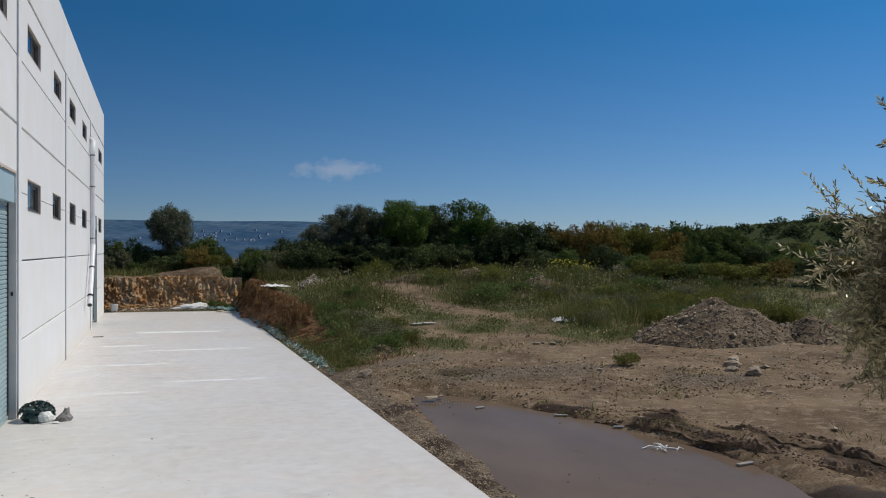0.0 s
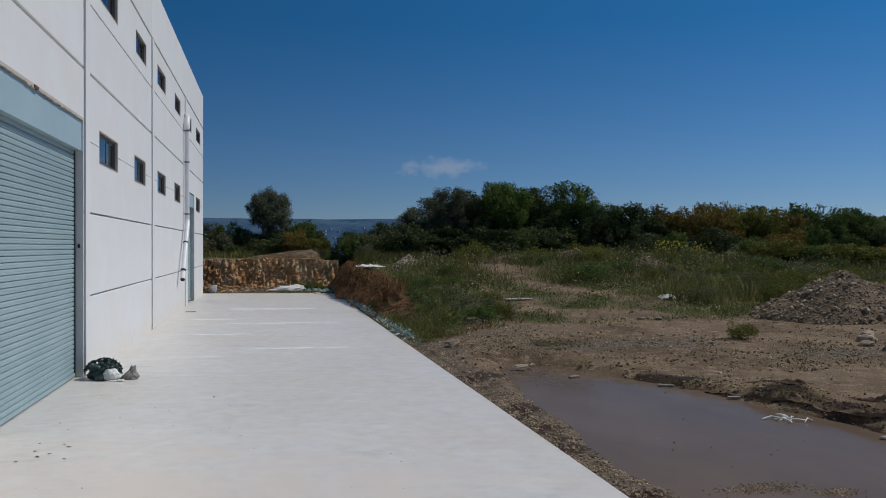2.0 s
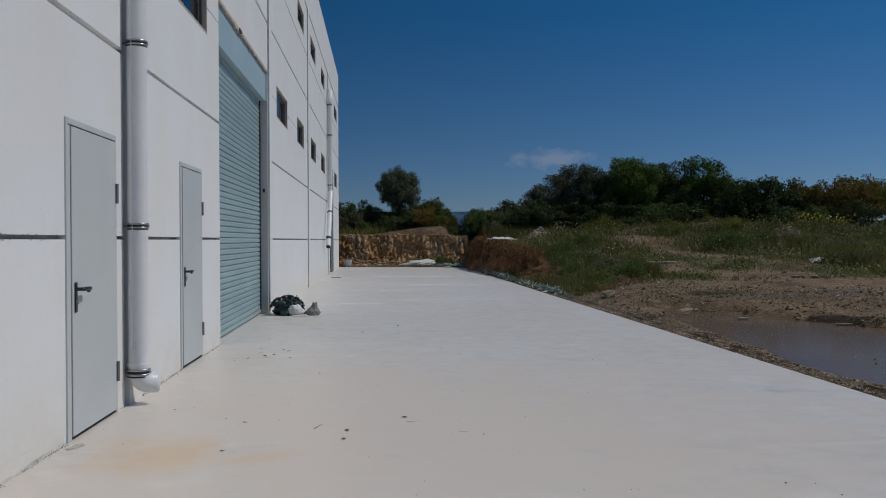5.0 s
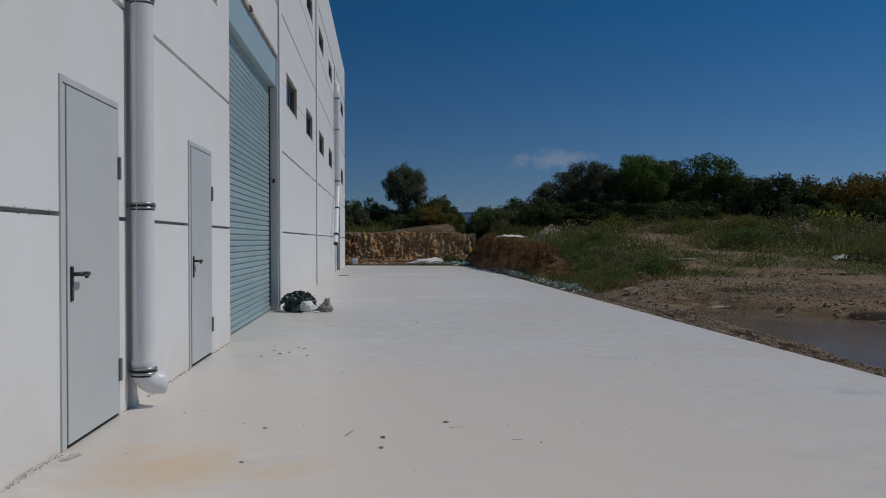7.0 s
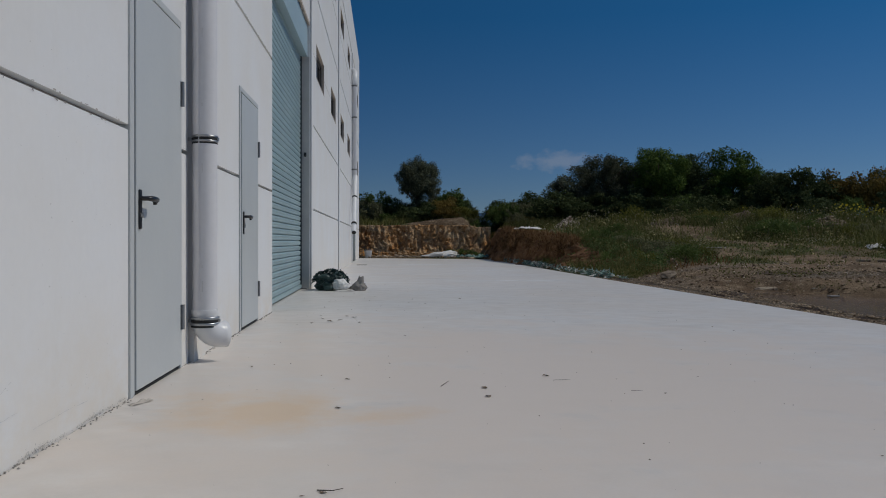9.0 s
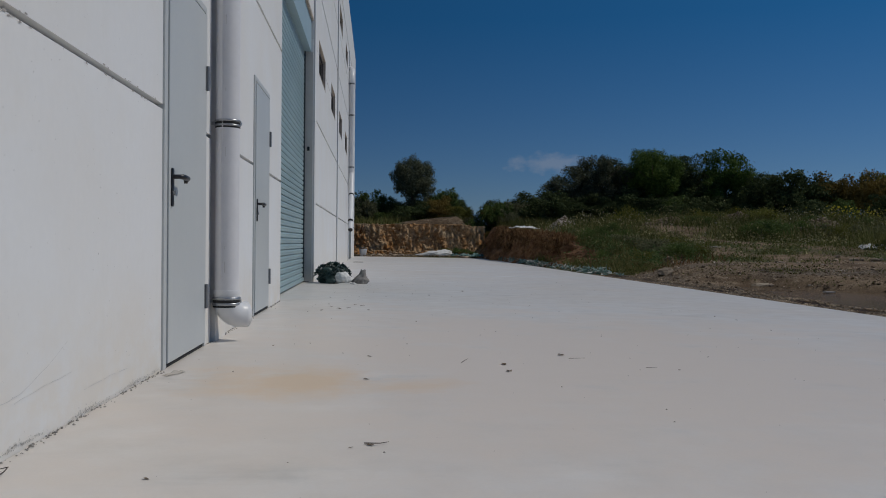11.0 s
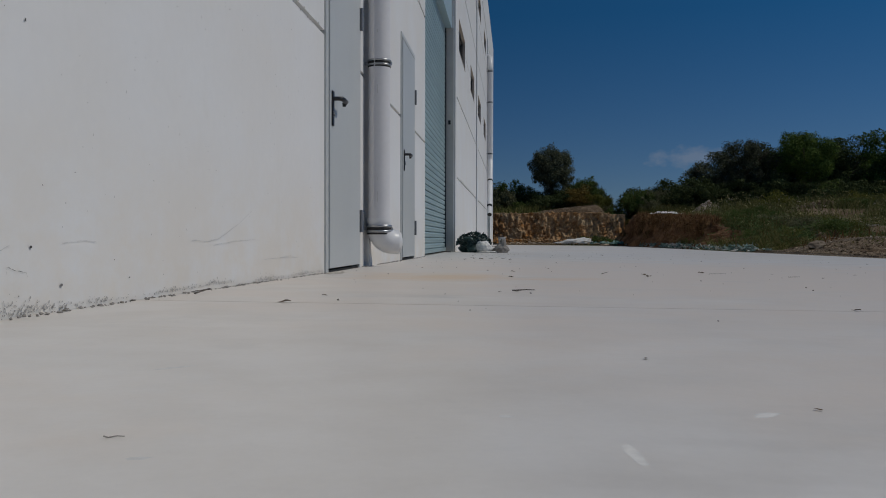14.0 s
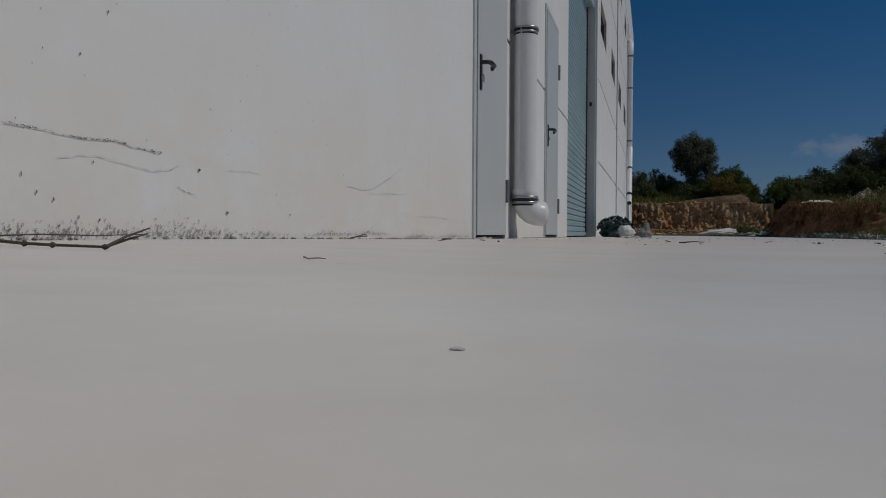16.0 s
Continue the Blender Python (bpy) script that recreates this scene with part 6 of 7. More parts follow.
for i in range(34):
    x = 21.3 + i * 1.0
    kind = row[min(int(i * 0.75), len(row) - 1)]
    y = 38.8 + rng.uniform(-0.5, 0.5) - 0.06 * max(0, x - 33)
    put_bush(kind, x, y, rng.uniform(0.9, 1.15), hedge_height(x) * rng.uniform(0.88, 1.0) / TALL[kind])
    if i % 3 == 0:
        put_bush(rng.choice(("dark", "mid", "dark")), x + 0.5, 40.6 + rng.uniform(-0.6, 0.6) - 0.08 * max(0, x - 33), 1.2, hedge_height(x) * rng.uniform(0.86, 0.98) / 2.8)
    if i % 2:
        put_bush(rng.choice(("dark", "dark", "mid", "gold", "mid")), x, 36.9 + rng.uniform(-0.5, 0.5) - 0.10 * max(0, x - 30), rng.uniform(0.7, 0.9), hedge_height(x) * rng.uniform(0.45, 0.7) / 2.4)
tree(35.4, 38.2, 2.9, 2.0, 1.6, 0.1, M_L_MID, "broad mid-green bushy tree in the hedge", 31, 0.08, 2200, 60)
for i in range(16):
    put_bush(rng.choice(("dark", "mid", "gold", "yel")), 26 + i * 1.4, 31.5 - i * 0.75 + rng.uniform(-0.8, 0.8), rng.uniform(0.8, 1.1), rng.uniform(0.5, 0.75))
for i in range(14):
    put_bush(rng.choice(("dark", "mid", "dark", "yel")), 40 + i * 2.4, 50 - i * 1.2 + rng.uniform(-2, 2), 1.4, rng.uniform(0.55, 0.85))
rng2 = random.Random(91)
for i in range(70):
    x, y = rng2.uniform(9, 30), rng2.uniform(22, 36.5)
    if ((x - 18.5) / 11) ** 2 + ((y - 30) / 6.5) ** 2 < 1 and abs(x - float(np.interp(y, [18, 28, 36], [13.6, 12.6, 10.8]))) > 1.6:
        put_bush(rng2.choice(("lowm", "low", "low", "lowg", "lowm")), x, y, rng2.uniform(0.6, 1.5), rng2.uniform(0.5, 1.0))
for i in range(26):
    x, y = rng2.uniform(15.5, 24), rng2.uniform(16.8, 22.5)
    put_bush(rng2.choice(("low", "lowm", "low", "lowg")), x, y, rng2.uniform(0.7, 1.4), rng2.uniform(0.5, 0.95))
for i in range(22):
    put_bush(rng2.choice(("low", "lowm", "lowm", "lowg")), rng2.uniform(7.1, 9.6), rng2.uniform(15.5, 25), rng2.uniform(0.4, 0.9), rng2.uniform(0.3, 0.65))
for x, y, s, h in ((4.5, 38.5, 0.55, 0.5), (5.0, 38.4, 0.6, 0.55), (5.5, 38.3, 0.5, 0.5), (4.1, 38.7, 0.4, 0.35), (5.8, 37.9, 0.45, 0.4)):
    put_bush("lowm", x, y, s, h)
for x, y, h in ((6.6, 43.9, 2.0), (6.95, 42.6, 1.1), (6.4, 42.0, 0.8), (7.6, 44.0, 1.9), (7.1, 44.4, 2.1), (8.3, 43.8, 1.7), (5.9, 45.0, 2.1), (6.5, 44.7, 1.7), (7.2, 45.4, 1.6), (5.3, 45.6, 1.7), (8.0, 45.2, 1.5)):
    put_bush("dark", x, y, 0.7, h / TALL["dark"])
for x, y, s in ((5.4, 40.0, 0.5), (5.9, 39.9, 0.55), (6.2, 40.2, 0.6), (4.9, 40.1, 0.3), (0.3, 40.1, 0.45), (1.0, 40.2, 0.4)):
    put_bush("lowm", x, y, s, 0.35)
# bright bushes with yellow flower heads before the hedge, and small ones on the earth
for x, y, s, sz in ((21.6, 33.2, 1.0, 1.0), (23.2, 33.4, 1.3, 1.0), (19.6, 33.6, 0.8, 0.8), (12.95, 11.4, 0.62, 0.5), (22.4, 17.5, 1.3, 1.0), (21.6, 18.2, 1.0, 0.8), (13.0, 36.5, 1.4, 1.5), (12.2, 36.0, 1.0, 1.0)):
    put_bush("low", x, y, s, sz)


# ---- grass and weeds ----
def blades(name, pts, height, rng, material, label, category, width=0.012, lean=0.35, droop=False):
    """Single blades, each a narrow bent strip."""
    n = len(pts)
    p = np.asarray(pts, float)
    h = (height * (1 + 0.4 * rng.normal(size=n)).clip(0.35, 2.0))[:, None] if np.isscalar(height) else (height * (1 + 0.3 * rng.normal(size=n)).clip(0.4, 1.8))[:, None]
    a = rng.uniform(0, 6.283, n)
    s = np.stack([np.cos(a), np.sin(a), np.zeros(n)], 1)
    o = rng.normal(size=(n, 3)) * lean
    o[:, 2] = 1.0
    if droop:
        o = rng.normal(size=(n, 3)) * 0.6 + np.array([-0.6, 0.0, -0.8])
    o /= np.linalg.norm(o, axis=1)[:, None]
    bend = rng.normal(size=(n, 3)) * 0.35
    bend[:, 2] = -0.15
    w = (h * 0.0 + width) * (0.7 + 0.6 * rng.random((n, 1)))
    v = np.stack([p - s * w, p + s * w, p + o * h * 0.55 + s * w * 0.8, p + o * h * 0.55 - s * w * 0.8, p + o * h + bend * h * 0.35], 1).reshape(-1, 3)
    me = bpy.data.meshes.new(name)
    me.vertices.add(5 * n)
    me.vertices.foreach_set("co", v.ravel().astype(np.float32))
    base = np.arange(n)[:, None] * 5
    loops = np.concatenate([base + np.array([0, 1, 2, 3]), base + np.array([3, 2, 4])], 1).ravel()
    me.loops.add(7 * n)
    me.loops.foreach_set("vertex_index", loops.astype(np.int32))
    starts = (np.arange(n)[:, None] * 7 + np.array([0, 4])).ravel()
    me.polygons.add(2 * n)
    me.polygons.foreach_set("loop_start", starts.astype(np.int32))
    me.update(calc_edges=True)
    me.materials.append(material)
    return tagged(new(name, me), label, category, "", "stuff")


def scatter(rng, n, x0, x1, y0, y1, keep):
    x, y = rng.uniform(x0, x1, n), rng.uniform(y0, y1, n)
    k = rng.random(n) < keep(x, y)
    x, y = x[k], y[k]
    z = ground_z(x, y)
    ok = z > WATER + 0.02
    return np.stack([x[ok], y[ok], z[ok] - 0.01], 1)


rng = np.random.default_rng(3)
turf = lambda x, y: np.clip(green_at(x, y), 0, 1) * (0.12 + 1.1 * sstep(-0.08, 0.16, fbm(x, y, 1.7, 2, 2.2)))
blades("grass", scatter(rng, 75000, 7.3, 24, 12.5, 30, turf), 0.13, rng, M_GRASS, "short green grass over the field", "grass", 0.008, 0.5)
blades("grass", scatter(rng, 26000, 24, 48, 14, 37, turf), 0.22, rng, M_GRASS, "green grass far across the field", "grass", 0.016, 0.5)
blades("grass", scatter(rng, 16000, 7.0, 24, 28, 42, turf), 0.24, rng, M_GRASS, "green grass far across the field", "grass", 0.014, 0.5)
sparse = lambda x, y: sstep(0.2, 0.3, fbm(x, y, 0.9, 3, 3.3))
blades("grass", scatter(rng, 16000, 8.3, 24, 3.0, 15, sparse), 0.10, rng, M_GRASS, "small green tufts on the bare earth", "grass", 0.006, 0.6)
on_way = lambda x, y: np.exp(-((x - np.interp(y, [18, 21, 24.5, 28, 31, 36], [13.6, 13.3, 12.7, 12.6, 11.9, 10.8])) / 0.9) ** 2)
mound = lambda x, y: (1 - on_way(x, y)) * sstep(0, 0.6, 1.15 - ((x - 18.5) / 11) ** 2 - ((y - 30) / 7.0) ** 2) * (0.25 + sstep(-0.15, 0.2, fbm(x, y, 0.8, 2, 5.0)))
blades("weeds", scatter(rng, 42000, 8, 31, 21, 38, mound), 0.40, rng, M_WEED, "tall green weeds over the mounds", "weeds", 0.013, 0.35)
edge = lambda x, y: sstep(0, 0.5, 1 - ((x - 19.5) / 5.0) ** 2 - ((y - 19.5) / 3.4) ** 2) * (0.2 + sstep(-0.1, 0.2, fbm(x, y, 0.9, 2, 6.0)))
blades("weeds", scatter(rng, 26000, 13, 26, 15.5, 24, edge), 0.48, rng, M_WEED, "tall green weeds behind the rubble heap", "weeds", 0.011, 0.35)
side = lambda x, y: (0.35 + 0.75 * sstep(-0.1, 0.2, fbm(x, y, 0.9, 2, 8.0))) * sstep(0.0, 0.8, 7.3 + 0.28 * (y - 14.5) + 2.2 * fbm(x, y, 0.8, 3, 6.0) - x) * (1 - np.exp(-((x - 9.3) / 1.4) ** 2 - ((y - 18.3) / 0.9) ** 2))
blades("weeds", scatter(rng, 30000, 6.6, 10.5, 14.5, 27, side), 0.26, rng, M_WEED, "green weeds along the top of the bank", "weeds", 0.010, 0.4)
pts = scatter(rng, 12000, 7, 11.5, 38, 44, lambda x, y: 0.8 + 0 * x)
blades("weeds", pts, 0.4, rng, M_WEED, "rank weeds by the end bank", "weeds", 0.014, 0.35)
pts = scatter(rng, 9000, -3, 7.0, 40.4, 44, lambda x, y: 0.9 * sstep(40.4, 41.5, y - 1.5 * np.exp(-((x - 4.1) / 1.7) ** 4)) + 0 * x)
blades("weeds", pts, 0.34, rng, M_WEED, "rank weeds above the end bank", "weeds", 0.013, 0.35)
# leafy forbs between the blades
forb = lambda x, y: np.clip(green_at(x, y), 0, 1) * sstep(-0.12, 0.2, fbm(x, y, 1.1, 3, 12.0))
pts = scatter(rng, 42000, 7.2, 30, 15, 37, forb)
pts[:, 2] += rng.random(len(pts)) ** 2 * 0.34
tagged(new("weeds", leaf_mesh("weeds", pts, 0.075, rng, M_FORB, 0.6)), "leafy yellow-green forbs over the field", "weeds", "", "stuff")
def tufts(rng, n, per, x0, x1, y0, y1, keep, r, h):
    """Leaf points in small mounds, one mound a plant."""
    c = scatter(rng, n, x0, x1, y0, y1, keep)
    k = rng.uniform(0.5, 1.5, (len(c), 1))
    q = np.repeat(c, per, 0)
    kk = np.repeat(k, per, 0)[:, 0]
    g = rng.normal(size=(len(q), 2)) * r * kk[:, None]
    q[:, 0] += g[:, 0]
    q[:, 1] += g[:, 1]
    q[:, 2] += h * kk * rng.random(len(q)) * np.exp(-(g ** 2).sum(1) / (r * kk) ** 2 / 3) + 0.02
    return q


pts = tufts(rng, 900, 34, 8, 31, 19, 38, lambda x, y: 0.9 * mound(x, y) + 0.25 * np.clip(green_at(x, y), 0, 1), 0.22, 0.75)
tagged(new("weeds", leaf_mesh("weeds", pts, 0.085, rng, M_FORB, 0.4, 0.35)), "tall leafy weeds in clumps over the mounds", "weeds", "", "stuff")
pts = tufts(rng, 420, 34, 13, 26, 15.8, 24, edge, 0.18, 0.7)
tagged(new("weeds", leaf_mesh("weeds", pts, 0.07, rng, M_FORB, 0.35, 0.4)), "leafy weeds in clumps behind the rubble heap", "weeds", "", "stuff")
pts = tufts(rng, 1500, 22, 7.2, 24, 14.5, 26, lambda x, y: np.clip(green_at(x, y), 0, 1), 0.11, 0.22)
tagged(new("weeds", leaf_mesh("weeds", pts, 0.045, rng, M_WEED, 0.45, 0.2)), "low dark weeds in tufts over the grass", "weeds", "", "stuff")
pts = tufts(rng, 3600, 18, 6.9, 22, 3, 16, lambda x, y: 0.5 * sstep(0.04, 0.26, fbm(x, y, 0.8, 3, 14.0)) + 0.5 * np.exp(-((x - 8.3) / 1.2) ** 2 - ((y - 12.2) / 1.0) ** 2) + 0.9 * np.exp(-((x - np.interp(y, RIDGE_Y, RIDGE_X)) / 0.35) ** 2) * (y > 5) * (y < 10), 0.10, 0.14)
tagged(new("weeds", leaf_mesh("weeds", pts, 0.035, rng, M_WEED, 0.5)), "low creeping weeds on the bare earth", "weeds", "", "stuff")
near_bank = lambda x, y: np.clip(green_at(x, y), 0, 1) * (0.25 + 0.75 * sstep(11.5, 8.5, x)) * sstep(-0.2, 0.15, fbm(x, y, 0.8, 2, 13.0))
pts = tufts(rng, 2600, 30, 7.0, 17, 15, 29, near_bank, 0.14, 0.20)
tagged(new("grass", leaf_mesh("grass", pts, 0.065, rng, M_TUFT, 0.22, 0.35)), "fresh green grass in tufts beside the bank", "grass", "", "stuff")
pts = scatter(rng, 5200, 7.2, 26, 15, 24, lambda x, y: np.clip(green_at(x, y), 0, 1) * sstep(0.0, 0.14, fbm(x, y, 0.6, 2, 21.0)))
pts[:, 2] += rng.uniform(0.05, 0.20, len(pts))
tagged(new("flowers", leaf_mesh("flowers", pts, 0.035, rng, M_DAISY, 0.8)), "tiny pale flower heads in the grass", "flowers", "", "stuff")
pts = scatter(rng, 6000, 9, 30, 22, 37, lambda x, y: 0.8 * mound(x, y) * sstep(0.0, 0.14, fbm(x, y, 0.5, 2, 24.0)))
pts[:, 2] += rng.uniform(0.25, 0.70, len(pts))
tagged(new("flowers", leaf_mesh("flowers", pts, 0.06, rng, M_DAISY, 0.7)), "pale seed heads over the tall weeds", "flowers", "", "stuff")
# flower heads
pts = scatter(rng, 150, 17, 27, 29, 36, lambda x, y: 0.5 * mound(x, y))
pts[:, 2] += rng.uniform(0.35, 0.75, len(pts))
tagged(new("flowers", leaf_mesh("flowers", pts, 0.06, rng, M_FLOWER, 0.8)), "small yellow flower heads among the weeds", "flowers", "", "stuff")
pts = scatter(rng, 110, 21.4, 23.9, 32.6, 33.8, lambda x, y: 0.9 + 0 * x)
pts[:, 2] += rng.uniform(0.6, 1.0, len(pts))
tagged(new("flowers", leaf_mesh("flowers", pts, 0.09, rng, M_FLOWER, 0.8)), "bright yellow flower heads before the hedge", "flowers", "", "stuff")
# dry red-brown grass hanging over the side bank
n = 6000
cy, ct = rng.uniform(22.5, 36.8, 105), 0.35 + 0.65 * rng.random(105) ** 0.5
pick = rng.integers(0, 105, n)
y = cy[pick] + 0.09 * rng.normal(size=n)
edge_x = np.interp(y, [16, 19, 23, 28, 34, 39.4], [7.4, 7.0, 6.75, 6.68, 6.5, 6.5])
hh = np.interp(y, [16, 19, 23, 28, 34, 39.4], [0.12, 0.5, 0.85, 1.05, 1.25, 1.45])
t = np.clip(ct[pick] + 0.11 * rng.normal(size=n), 0.02, 1)
lobe = 0.10 * np.sin(pick * 12.9) * np.sin(pick * 3.7)
pts = np.stack([edge_x - 0.33 * (1 - t) ** 3 + 0.40 * t - 0.02 + lobe + 0.05 * rng.normal(size=n), y, hh * t + 0.05], 1)
tagged(new("dry_grass", leaf_mesh("dry_grass", pts, 0.22, rng, M_DRY, 0.12, 0.0, 1.9)), "dry red-brown grass hanging over the bank", "dry grass", "", "stuff")
blades("dry_grass", pts[::4], 0.26, rng, M_DRY, "dry red-brown stalks hanging over the bank", "dry grass", 0.007, 0.3, True)
top_pts = np.stack([edge_x + 0.42 + 0.25 * np.abs(rng.normal(size=n)), y, hh * 0 + 0.0], 1)[:4000]
keep = rng.random(4000) < 0.15 + 0.8 * sstep(-0.02, 0.15, fbm(y[:4000], y[:4000] * 0, 1.1, 2, 3.0))
top_pts[:, 2] = np.maximum(ground_z(top_pts[:, 0], top_pts[:, 1]), hh[:4000] - 0.1)
top_pts = top_pts[keep]
blades("dry_grass", top_pts[(top_pts[:, 1] < 30.5) | (top_pts[:, 1] > 34.5)], 0.22, rng, M_DRY, "dry brown grass standing on the bank", "dry grass", 0.010, 0.35)
pts = scatter(rng, 2500, 6.7, 9.3, 14.0, 20, lambda x, y: 0.7 * sstep(0.0, 0.15, fbm(x, y, 1.1, 2, 4.0)))
blades("dry_grass", pts, 0.2, rng, M_DRY, "dry brown grass at the bank's low end", "dry grass", 0.008, 0.5)


# ---- olive tree beside the puddle ----
def olive(x, y):
    rng = np.random.default_rng(40)
    r2 = random.Random(40)
    base, low, size = Vector((x + 0.93, y - 0.29, 0)), 1.25, 0.58
    base.z = float(ground_z(base.x, base.y))

    def place(v):
        return (v[0] * size + x - base.x, v[1] * size + y - base.y, v[2] * size + low - base.z)
    t = thing("olive_tree", tuple(base), "olive tree with narrow silver-green leaves", "olive tree")
    part("trunk", tube([place(v) for v in ((1.6, -0.5, -2.5), (1.5, -0.45, -1.6), (1.2, -0.4, -0.6), (0.7, -0.25, 0.5), (0.3, -0.15, 1.3), (0, 0, 2.2))], [0.13, 0.10, 0.085, 0.07, 0.055, 0.03], 12), M_BARK, t, "", True)
    tips, geos = [], []
    ends = []
    for i in range(90):
        a, el = r2.uniform(0, 6.283), r2.uniform(-0.75, 1.25)
        r = r2.uniform(0.8, 1.6)
        ends.append((math.cos(a) * math.cos(el) * r, math.sin(a) * math.cos(el) * r, 2.75 + math.sin(el) * r * 1.1))
    for i in range(120):  # the boughs that hang out over the bare earth
        z = r2.uniform(1.85, 3.3)
        x0 = r2.uniform(-1.52, -0.3)
        ends.append((x0, r2.uniform(-0.5, 0.6), max(z, 1.95 - 0.45 * (x0 + 0.7))))
    for i in range(64):  # looser sprays above them
        ends.append((r2.uniform(-1.25, -0.1), r2.uniform(-0.3, 0.5), r2.uniform(3.2, 4.75)))
    ends += [(-1.1, 0.35, 3.95), (-1.0, 0.3, 4.1), (-1.2, 0.4, 3.8)]
    for e in ends:
        if e[2] > 4.5 or (e[2] > 3.2 and e[0] < -1.35 + 0.5 * (e[2] - 3.3)) or (e[2] < 1.8 and e[0] < -0.6) or (e[2] < 1.4 and e[0] < 0):
            continue
        s = Vector((0.1, -0.1, r2.uniform(1.2, 2.2)))
        e = Vector(e)
        mid = s.lerp(e, 0.55) + Vector((r2.uniform(-0.15, 0.15), r2.uniform(-0.15, 0.15), r2.uniform(0.05, 0.3)))
        geos.append(tube([tuple(s), tuple(mid), tuple(e)], [0.015, 0.007, 0.002], 5))
        for k in range(22):
            f = r2.uniform(0.3, 1.0)
            p = s.lerp(mid, f * 2) if f < 0.5 else mid.lerp(e, f * 2 - 1)
            q = p + Vector((r2.gauss(0, 0.15), r2.gauss(0, 0.15), r2.gauss(0.06, 0.17)))
            geos.append(tube([tuple(p), tuple(q)], [0.003, 0.001], 4, False))
            for j in range(28):
                tips.append((p.lerp(q, j / 26), (q - p).normalized()))
    vs, fs = join(*geos)
    tagged(part("branchwork", ([place(v) for v in vs], fs), M_BARK, t, "", True), kind="stuff")
    # narrow leaves in pairs along the twigs, pointing outwards
    root, axis = np.array([tuple(v) for v, _ in tips]), np.array([tuple(v) for _, v in tips])
    n = len(root)
    axis = axis + 0.55 * rng.normal(size=(n, 3))
    axis /= np.linalg.norm(axis, axis=1)[:, None]
    side = np.cross(axis, rng.normal(size=(n, 3)))
    side /= np.linalg.norm(side, axis=1)[:, None]
    ln = rng.uniform(0.052, 0.088, (n, 1))
    v = np.stack([root, root + axis * ln * 0.5 + side * ln * 0.13, root + axis * ln, root + axis * ln * 0.5 - side * ln * 0.13], 1).reshape(-1, 3)
    v = v * size + np.array((x - base.x, y - base.y, low - base.z))
    part("foliage", (v.tolist(), np.arange(4 * n).reshape(-1, 4).tolist()), M_L_OLIVE, t)


olive(6.44, -3.56)


# torn plastic and low weeds beside the slab
shreds(2000, 0.18, M_TEAL, "torn strips of faded green netting beside the slab", 5)
shreds(800, 0.17, M_WHITE, "torn strips of white plastic beside the slab", 6)
rng = np.random.default_rng(71)
strip = lambda x, y: 0.9 * sstep(0.0, 0.25, 0.10 + fbm(x, y, 0.9, 2, 31.0))
pts = tufts(rng, 900, 26, 6.34, 7.5, 14.0, 37, strip, 0.11, 0.20)
pts = pts[pts[:, 0] > 6.26]
tagged(new("weeds", leaf_mesh("weeds", pts, 0.065, rng, M_WEED, 0.25, 0.3)), "low dark weeds at the foot of the bank", "weeds", "", "stuff")
pts = tufts(rng, 260, 40, 6.9, 8.3, 14.5, 24, strip, 0.16, 0.32)
tagged(new("weeds", leaf_mesh("weeds", pts, 0.085, rng, M_TUFT, 0.25, 0.3)), "rank green weeds over the low end of the bank", "weeds", "", "stuff")


# ---- woods on the low rise ----
rng = np.random.default_rng(52)
blobs = []
for i in range(330):
    az, f = math.radians(rng.uniform(33, 64)), rng.random() ** 0.6
    r = 190 * (0.86 + 0.14 * f)
    top = float(np.interp(math.degrees(az), [28, 36.7, 45.3, 54, 62.7, 71.3, 80], [1.0, 7.6, 9.4, 9.0, 8.6, 8.0, 7.0]))
    z = -14 + (0.55 + 0.45 * f) * (top + 14)
    q = rng.uniform(0.7, 1.7)
    blobs.append((math.sin(az) * r, math.cos(az) * r, z, q * 1.3, q * 1.3, q))
tagged(new("far_woods", foliage_mesh("far_woods", blobs, 75, 0.42, rng, M_L_DARK, 0.8, 0.5)), "woods of dark trees over the low rise", "woods", "", "stuff")

# ---- litter and marks on the slab ----
def curled_leaf(size, seed, material):
    """A dry curled leaf with a bent midrib."""
    vs, fs, n = [], [], 6
    for i in range(n + 1):
        t = i / n
        w = size * 0.26 * math.sin(math.pi * min(t * 0.92 + 0.06, 1)) * (1 + 0.25 * noise.noise((t * 3, seed, 0)))
        lift = size * (0.16 * math.sin(t * 3.0 + seed) ** 2 + 0.02)
        for s in (-1, 0, 1):
            vs.append((size * (t - 0.5), s * w, lift + abs(s) * w * (0.5 + 0.3 * math.sin(seed + t * 4))))
    for i in range(n):
        for s in range(2):
            k = i * 3 + s
            fs.append((k, k + 1, k + 4, k + 3))
    return mesh_of("blade", vs, fs, material, True)


LEAVES = [curled_leaf(1.0, s, M_LEAFLITTER) for s in (1.0, 2.3, 4.1, 5.6)]
